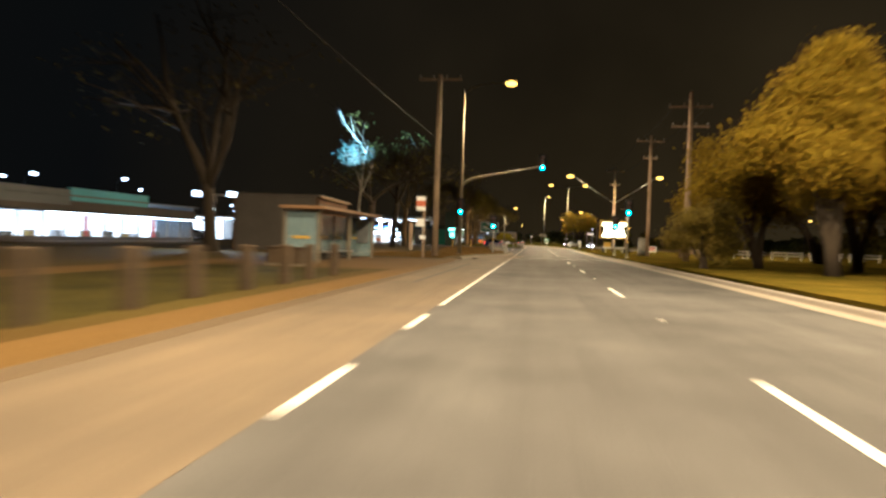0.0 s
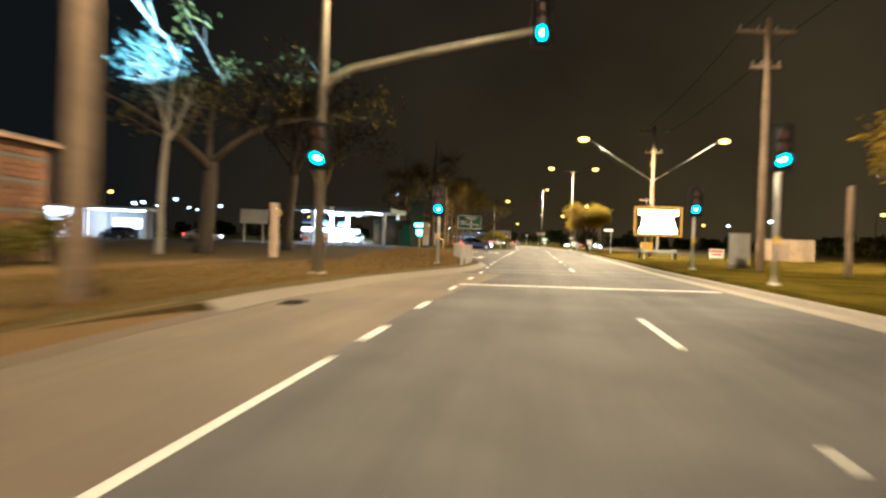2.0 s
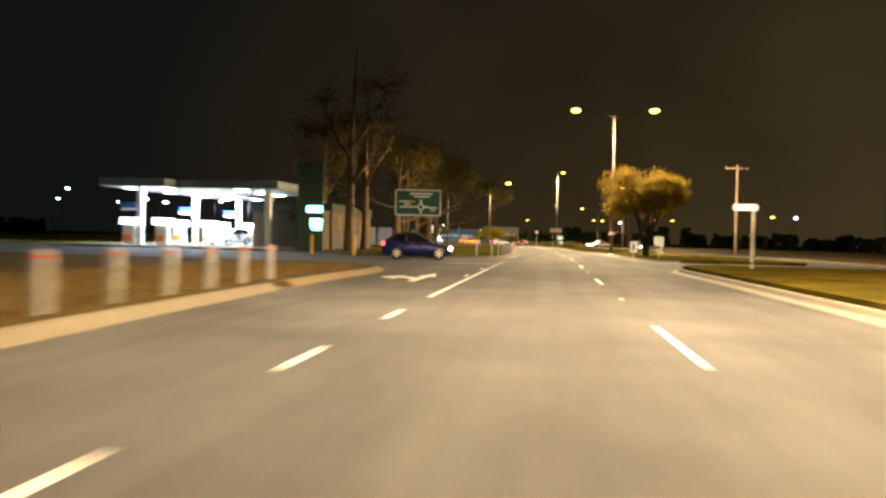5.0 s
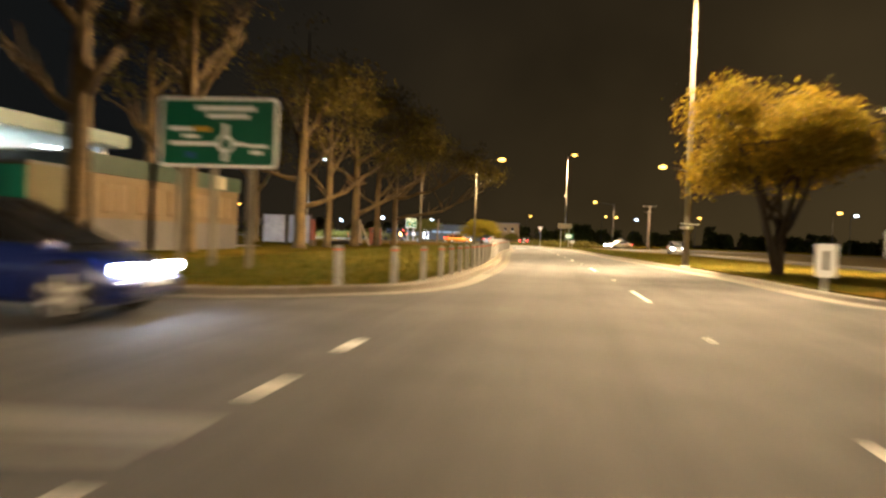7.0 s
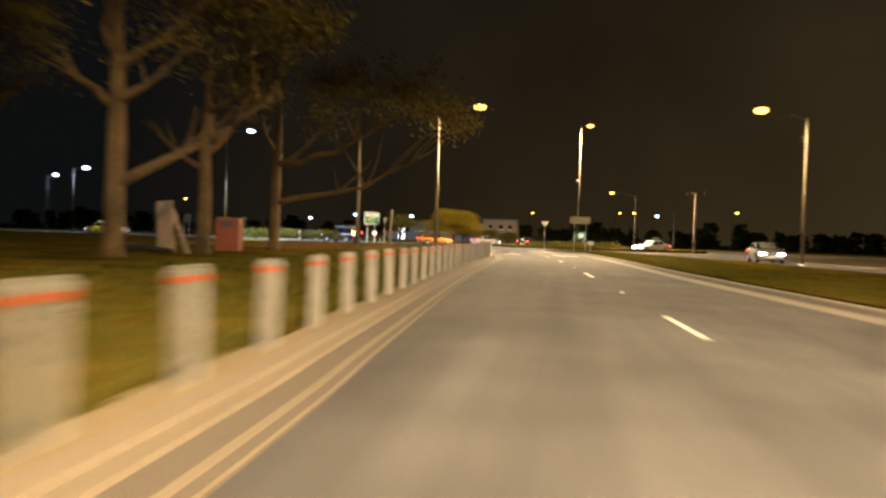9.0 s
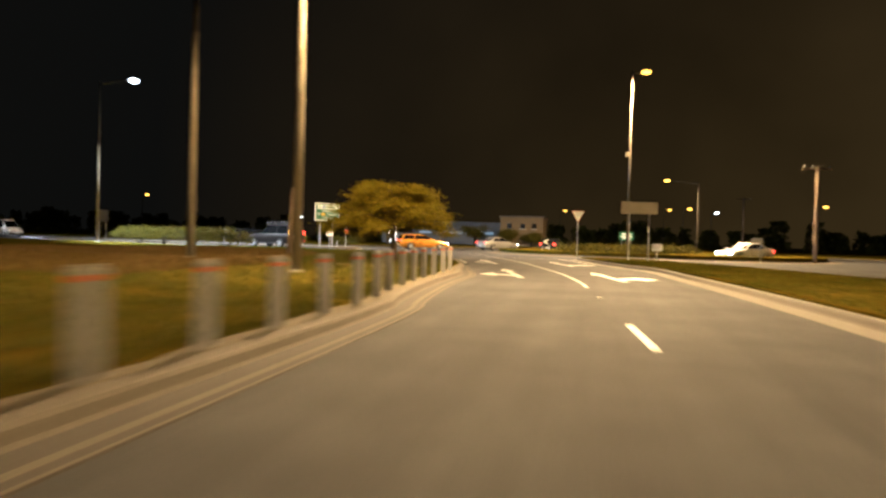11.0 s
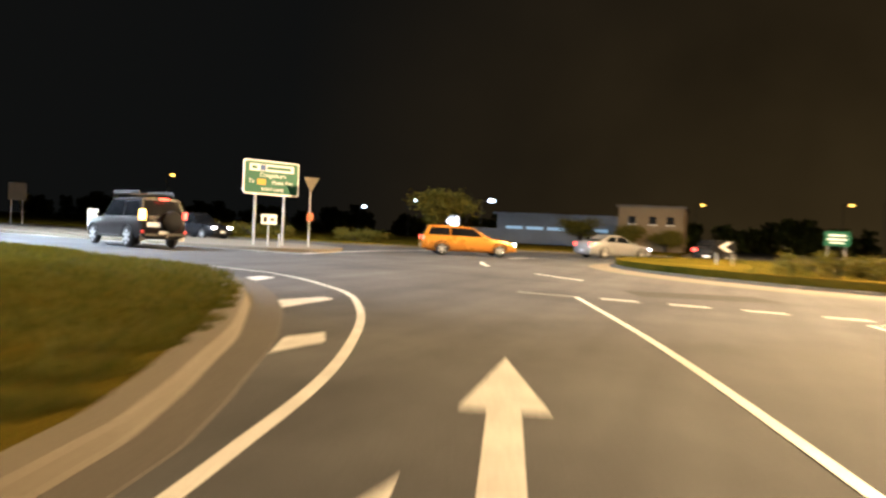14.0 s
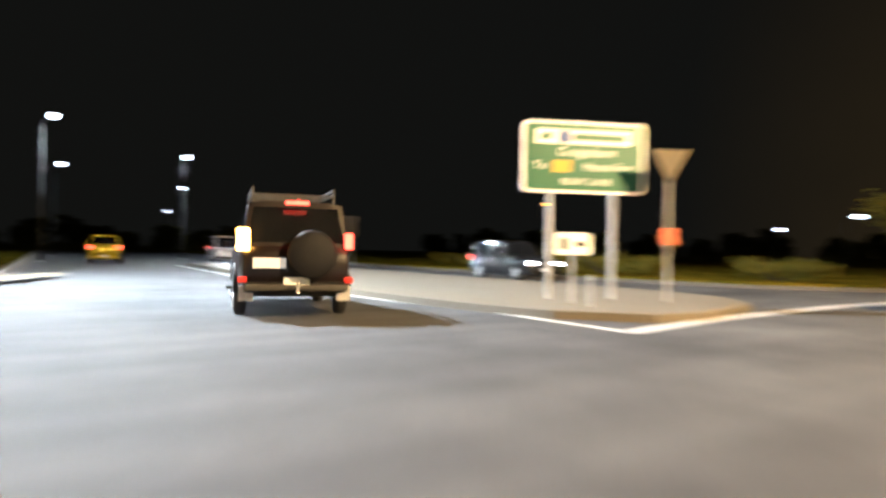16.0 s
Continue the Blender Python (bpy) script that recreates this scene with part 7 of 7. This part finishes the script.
for i, (yy, w, h) in enumerate(((43.4, 1.6, 1.1), (45.6, 1.8, 1.4), (48.0, 1.7, 1.2), (50.0, 1.5, 1.6))):
    bush(-12.6, yy, 0.13, w, 1.0, h, 95 + i, "dark low bush before the brick wall")

# petrol station
CANOPY = surface("grey_green_canopy", (0.16, 0.2, 0.19), 0.5, vary=0.1)
ps = thing("petrol_station", -27.2, 139.0, 0.13, -3, "petrol station forecourt with a glowing flat canopy", "petrol station")
slab(ps, "canopy", (-2.6, 0.4, 4.73), (5.4, 19.6, 0.56), CANOPY, "grey-green canopy edge")
slab(ps, "canopy", (4.23, -3.1, 4.725), (8.2, 9.4, 0.55), CANOPY, "grey-green canopy edge")
slab(ps, "soffit", (-2.6, 0.4, 4.435), (5.2, 19.4, 0.03), WHITE_WALL)
slab(ps, "soffit", (4.15, -3.1, 4.435), (8.0, 9.2, 0.03), WHITE_WALL)
for x, y in [(-4.3, k) for k in (-7, -1.5, 4, 8.5)] + [(-1.1, k) for k in (-7, -1.5, 4, 8.5)] + [(4.6, k) for k in (-6, -2.5, 1)]:
    slab(ps, "soffit_light", (x, y, 4.4), (0.7, 0.7, 0.05), TUBE, "glowing canopy light")
for x, y in ((-2.8, -7.9), (-2.8, 0.2), (-2.8, 8.3), (7.2, 1.1), (7.2, -6.9)):
    c = slab(ps, "column", (x, y, 2.22), (0.42, 0.42, 4.44), WHITE_WALL, "", 0.02)
    if x < 0:
        slab(c, "column_sign", (x - 0.95, y - 0.05, 3.05), (1.3, 0.08, 0.42), SIGN_BLUE, "blue and white column sign")
        slab(c, "column_sign", (x - 0.95, y - 0.05, 2.74), (1.3, 0.08, 0.18), SIGN_WHITE)
slab(ps, "forecourt", (0, 0.5, 0.02), (19, 25, 0.05), CONCRETE, "pale concrete forecourt")
for x, y in ((-30, 132), (-30, 139), (-30, 146), (-23, 135.5)):
    a = bpy.data.lights.new("canopy_light", "AREA")
    a.energy, a.color, a.size = 1900, COOL, 1.8
    new("canopy_light", a).matrix_world = look((x, y, 4.5), (x, y, 0))
pump = thing("fuel_pump", -31.2, 131.2, 0.17, -3, "white and orange fuel pump under the canopy", "fuel pump", "fuel pumps")
slab(pump, "cabinet", (0, 0, 0.75), (1.0, 0.6, 1.5), WHITE_WALL, "", 0.03)
slab(pump, "top_panel", (0, 0, 1.78), (1.5, 0.5, 0.5), WHITE_GLOW, "glowing display panel", 0.03)
slab(pump, "lower_panel", (-0.1, -0.31, 0.5), (0.7, 0.03, 0.5), ORANGE)
for xx in (-0.52, 0.52):
    bm = bmesh.new()
    tube(bm, [(xx, 0.1, 1.3), (xx * 1.15, -0.25, 1.0), (xx * 1.15, -0.22, 0.5), (xx * 1.1, -0.1, 0.8)], 0.02, 6)
    part("hose", bm, RUBBER, pump)
for x, y in ((-31.4, 139.3), (-31.3, 147.4), (-28.4, 131.0), (-28.6, 139.1), (-28.4, 147.2)):
    copy_thing(pump, pose(x, y, 0.17, 0, 0, -3))
car("hatchback", -26.2, 138.0, 168, "hatch", 4.2, 1.75, 1.48, SILVER, "silver hatchback at a fuel pump with lit headlights", tail_on=False, z=0.15)

price = thing("price_sign", -14.65, 124.5, 0.13, 8, "tall dark green petrol price pylon with glowing panels", "price sign")
slab(price, "pylon", (0, 0, 2.8), (1.65, 0.3, 5.6), GREEN_WALL, "dark green pylon", 0.03)
slab(price, "pylon_cap", (0, 0, 5.64), (1.75, 0.36, 0.1), GREEN_WALL, "", 0.02)
for x, w, z, h in ((0.28, 0.98, 2.72, 0.4), (0.4, 0.74, 1.98, 0.24), (0.4, 0.74, 1.66, 0.24), (0.44, 0.6, 1.4, 0.06)):
    slab(price, "price_panel", (x, -0.165, z), (w, 0.03, h), GREEN_LIGHT, "glowing green price panel", 0.008)
cabin = thing("service_cabin", -16.9, 131.2, 0.13, 0, "small flat-roofed service cabin with green and olive walls", "cabin")
slab(cabin, "body", (0, 0, 1.4), (2.2, 2.6, 2.8), OLIVE_WALL)
# the green of the price sign's light is given to a panel here
slab(cabin, "green_panel", (0.25, -1.32, 1.4), (1.6, 0.03, 2.7), surface("price_light_green", (0.02, 0.24, 0.16), 0.5, vary=0.12), "front panel coloured green as by price sign light")
slab(cabin, "pale_panel", (-0.85, -1.32, 1.1), (0.45, 0.03, 2.1), GREY_WALL, "pale grey front panel")
slab(cabin, "roof", (0, 0, 2.85), (2.3, 2.7, 0.1), DARK_WALL, "thin dark flat roof")
for x, y in ((-10.6, 120.3), (-13.9, 122.6)):
    b = thing("bollard", x, y, 0.0, 0, "yellow steel safety bollard at the driveway", "bollard", "driveway bollards")
    bm = bmesh.new()
    tube(bm, [(0, 0, 0), (0, 0, 1.15), (0, 0, 1.2)], [0.11, 0.11, 0.06], 14)
    part("post", bm, SIGN_YELLOW, b)
BROWN_PANEL = surface("brown_window_panel", (0.1, 0.066, 0.026), 0.5, vary=0.2, grain=14, stain=1.0, bump=0.05)
annex = thing("low_annex", -18.9, 139.0, 0.13, -1, "low cream shop with brown windows and a dark green parapet", "shop building")
for c, sz in (((3.1, 0, 1.4), (0.2, 11.6, 2.8)), ((-3.1, 0, 1.4), (0.2, 11.6, 2.8)), ((0, 5.7, 1.4), (6.0, 0.2, 2.8)), ((0, -5.7, 1.4), (6.0, 0.2, 2.8))):
    slab(annex, "wall", c, sz, CREAM_WALL)
slab(annex, "plinth_wall", (3.22, 0, 0.6), (0.04, 11.4, 1.2), DARK_WALL, "dark brown lower wall")
slab(annex, "parapet", (0, 0, 3.16), (6.5, 11.9, 0.7), surface("dark_green_parapet", (0.008, 0.02, 0.008), 0.6, vary=0.15), "dark green parapet")
slab(annex, "parapet_sign", (3.27, 3.6, 3.16), (0.04, 1.3, 0.6), PALE_BACK, "pale square sign")
for k in range(5):
    w = slab(annex, "window", (3.22, -4.5 + 2.2 * k, 1.98), (0.04, 1.25, 1.0), BROWN_PANEL, "brown window panel")
    slab(w, "sill", (3.26, -4.5 + 2.2 * k, 1.44), (0.1, 1.4, 0.06), CREAM_WALL)
    for dy in (-0.2, 0.2):
        slab(w, "glazing_bar", (3.25, -4.5 + 2.2 * k + dy, 1.98), (0.03, 0.05, 1.0), CREAM_WALL)
RUST_RED = surface("rust_red_paint", (0.2, 0.05, 0.012), 0.6, vary=0.2)
SHEET = surface("grey_white_sheeting", (0.32, 0.31, 0.32), 0.7, vary=0.2, grain=6, stain=1.3, bump=0.2)
bx = thing("hoarding", -18.5, 159.6, 0.13, -17, "pale two-panel hoarding with a red end post behind the trees", "hoarding")
for x, w in ((-1.15, 1.9), (1.05, 1.75)):
    slab(bx, "panel", (x, 0, 1.15), (w, 0.05, 1.95), SHEET, "mottled pale sheet panel", 0.01)
for x in (-2.15, -0.1, 2.0):
    slab(bx, "post", (x, 0.06, 1.1), (0.09, 0.09, 2.2), DARK_TIMBER)
slab(bx, "end_post", (2.25, 0, 1.1), (0.28, 0.2, 1.5), RUST_RED, "red end post")
slab(bx, "foot_block", (2.25, 0, 0.2), (0.4, 0.4, 0.4), CREAM_WALL, "", 0.03)
rk = thing("clothing_bin", -15.55, 174.2, 0.13, 12, "rust-red steel charity bin beneath a tree", "bin")
slab(rk, "body", (0, 0, 0.75), (1.1, 0.95, 1.5), RUST_RED, "", 0.05)
slab(rk, "lid", (0, 0, 1.53), (1.16, 1.0, 0.07), RUST_BOARD, "", 0.02)
slab(rk, "chute", (0, -0.5, 1.25), (0.6, 0.1, 0.25), DARK_WALL)
for x in (-0.45, 0.45):
    slab(rk, "foot", (x, -0.3, 0.03), (0.1, 0.3, 0.1), DARK_WALL)
wd = thing("timber_slab", -15.6, 168.9, 0.13, -8, "weathered upright timber board with a leaning plank under a tree", "timber slab")
bm = bmesh.new()
box(bm, (-0.15, 0, 1.05), (0.75, 0.08, 2.1), 0.02, pose(0, 0, 0, 0, -4, 0))
part("board", bm, WOODPOLE, wd)
bm = bmesh.new()
box(bm, (0, 0, 0.95), (0.16, 0.07, 1.95), 0.015, pose(0.95, -0.12, 0.0, 0, -24, 0))
part("leaning_plank", bm, TIMBER, wd)
bm = bmesh.new()
tube(bm, [(-2.6, -0.2, 0.12), (-1.2, -0.1, 0.22), (-0.4, -0.15, 0.1), (0.3, -0.3, 0.08)], [0.16, 0.15, 0.13, 0.1], 8)
part("fallen_log", bm, BARK_DARK, wd, smooth=True)

# fence and rails beyond the right verge
f2 = thing("paling_fence", 23, 92, 0.25, 0, "pale timber paling fence along the far verge", "fence")
for k in range(14):
    slab(f2, "paling", (-5.1 + 0.32 * k, 0.02 * (k % 2), 0.85), (0.29, 0.03, 1.7), TIMBER)
for z in (0.4, 1.4):
    slab(f2, "rail", (-3.0, 0.05, z), (4.5, 0.05, 0.09), TIMBER)
for j in range(4):
    rl = thing("post_rail", 18.7 + 3.35 * j, 67.3 + 0.3 * j, 0.25, 3, "low white timber rail fence on short posts", "rail fence", "low rails")
    for z, h in ((0.62, 0.12), (0.36, 0.1)):
        slab(rl, "rail", (0, 0, z), (2.8, 0.06, h), WHITE_WALL)
    for x in (-1.25, 0, 1.25):
        slab(rl, "post", (x, 0.06, 0.34), (0.11, 0.06, 0.68), WHITE_WALL)

# buildings behind the roundabout
cb = thing("cream_building", -10.6, 286, 0.2, 0, "two-storey cream rendered building lit by street lamps", "building")
TAN_WALL = surface("dull_tan_wall", (0.13, 0.095, 0.05), 0.8, vary=0.15, grain=12, stain=0.5, bump=0.12)
slab(cb, "wall", (0, -5, 2.2), (6.2, 0.2, 4.4), TAN_WALL)
slab(cb, "wall", (-3.1, 0, 2.2), (0.2, 10, 4.4), TAN_WALL)
slab(cb, "wall", (3.1, 0, 2.2), (0.2, 10, 4.4), TAN_WALL)
slab(cb, "roof", (0, 0, 4.5), (6.8, 10.6, 0.2), DARK_WALL)
for x in (-1.8, 0.2, 1.9):
    w = slab(cb, "window", (x, -5.12, 3.1), (0.7, 0.06, 0.8), GLASS_DARK)
    slab(w, "sill", (x, -5.16, 2.66), (0.85, 0.12, 0.06), WHITE_WALL)
ws = thing("showroom", -24, 300, 0.2, 0, "low showroom with blue-white lit windows", "shop building")
slab(ws, "wall", (0, 0, 1.9), (16, 0.3, 3.8), GREY_WALL)
slab(ws, "roof", (0, 3, 3.9), (17, 7, 0.2), GREY_WALL)
for k in range(5):
    slab(ws, "window", (-5.6 + 2.8 * k, -0.18, 1.5), (2.3, 0.06, 1.5), glow("dim_blue_window", (0.55, 0.8, 1.0), 0.2) if k == 0 else bpy.data.materials["dim_blue_window"], "lit blue-white window")
slab(ws, "wall_light", (4.2, -0.3, 2.6), (0.5, 0.2, 0.35), LENS_COOL, "glaring white wall light")
wl = thing("long_wall", -14, 294, 0.2, 0, "long low grey wall behind the roundabout", "wall")
slab(wl, "wall", (-9, 0, 0.9), (26, 0.25, 1.8), GREY_WALL)
ls = thing("lit_panel_sign", -26.9, 267.5, 0.13, 12, "illuminated white advertising panel on the verge", "sign")
slab(ls, "frame", (0, 0, 1.45), (1.25, 0.2, 2.5), GREY_WALL, "", 0.02)
slab(ls, "lit_face", (0, -0.11, 1.5), (1.05, 0.03, 2.1), WHITE_GLOW, "glowing white face")
slab(ls, "plinth", (0, 0, 0.1), (1.4, 0.4, 0.2), CONCRETE)

# ---- bricks of the road-side wall ----
rbk = random.Random(4)
bm = bmesh.new()
box(bm, (0, 0, 0), (0.03, 0.44, 0.145), 0.004)
first = part("brick", bm, BRICK, brk)
mesh = first.data
n = 0
for r in range(20):
    for c in range(18):
        yy = -4.0 + 0.46 * c + (0.23 if r % 2 else 0)
        zz = 0.12 + 0.16 * r
        if yy > 3.95 or any(abs(zz - w) < 0.08 for w in (0.43, 1.4, 2.2, 2.84)):
            continue
        ob = first if n == 0 else new("brick", mesh)
        ob.parent = brk
        ob.location = (5.665 + rbk.uniform(-0.003, 0.003), yy, zz)
        n += 1
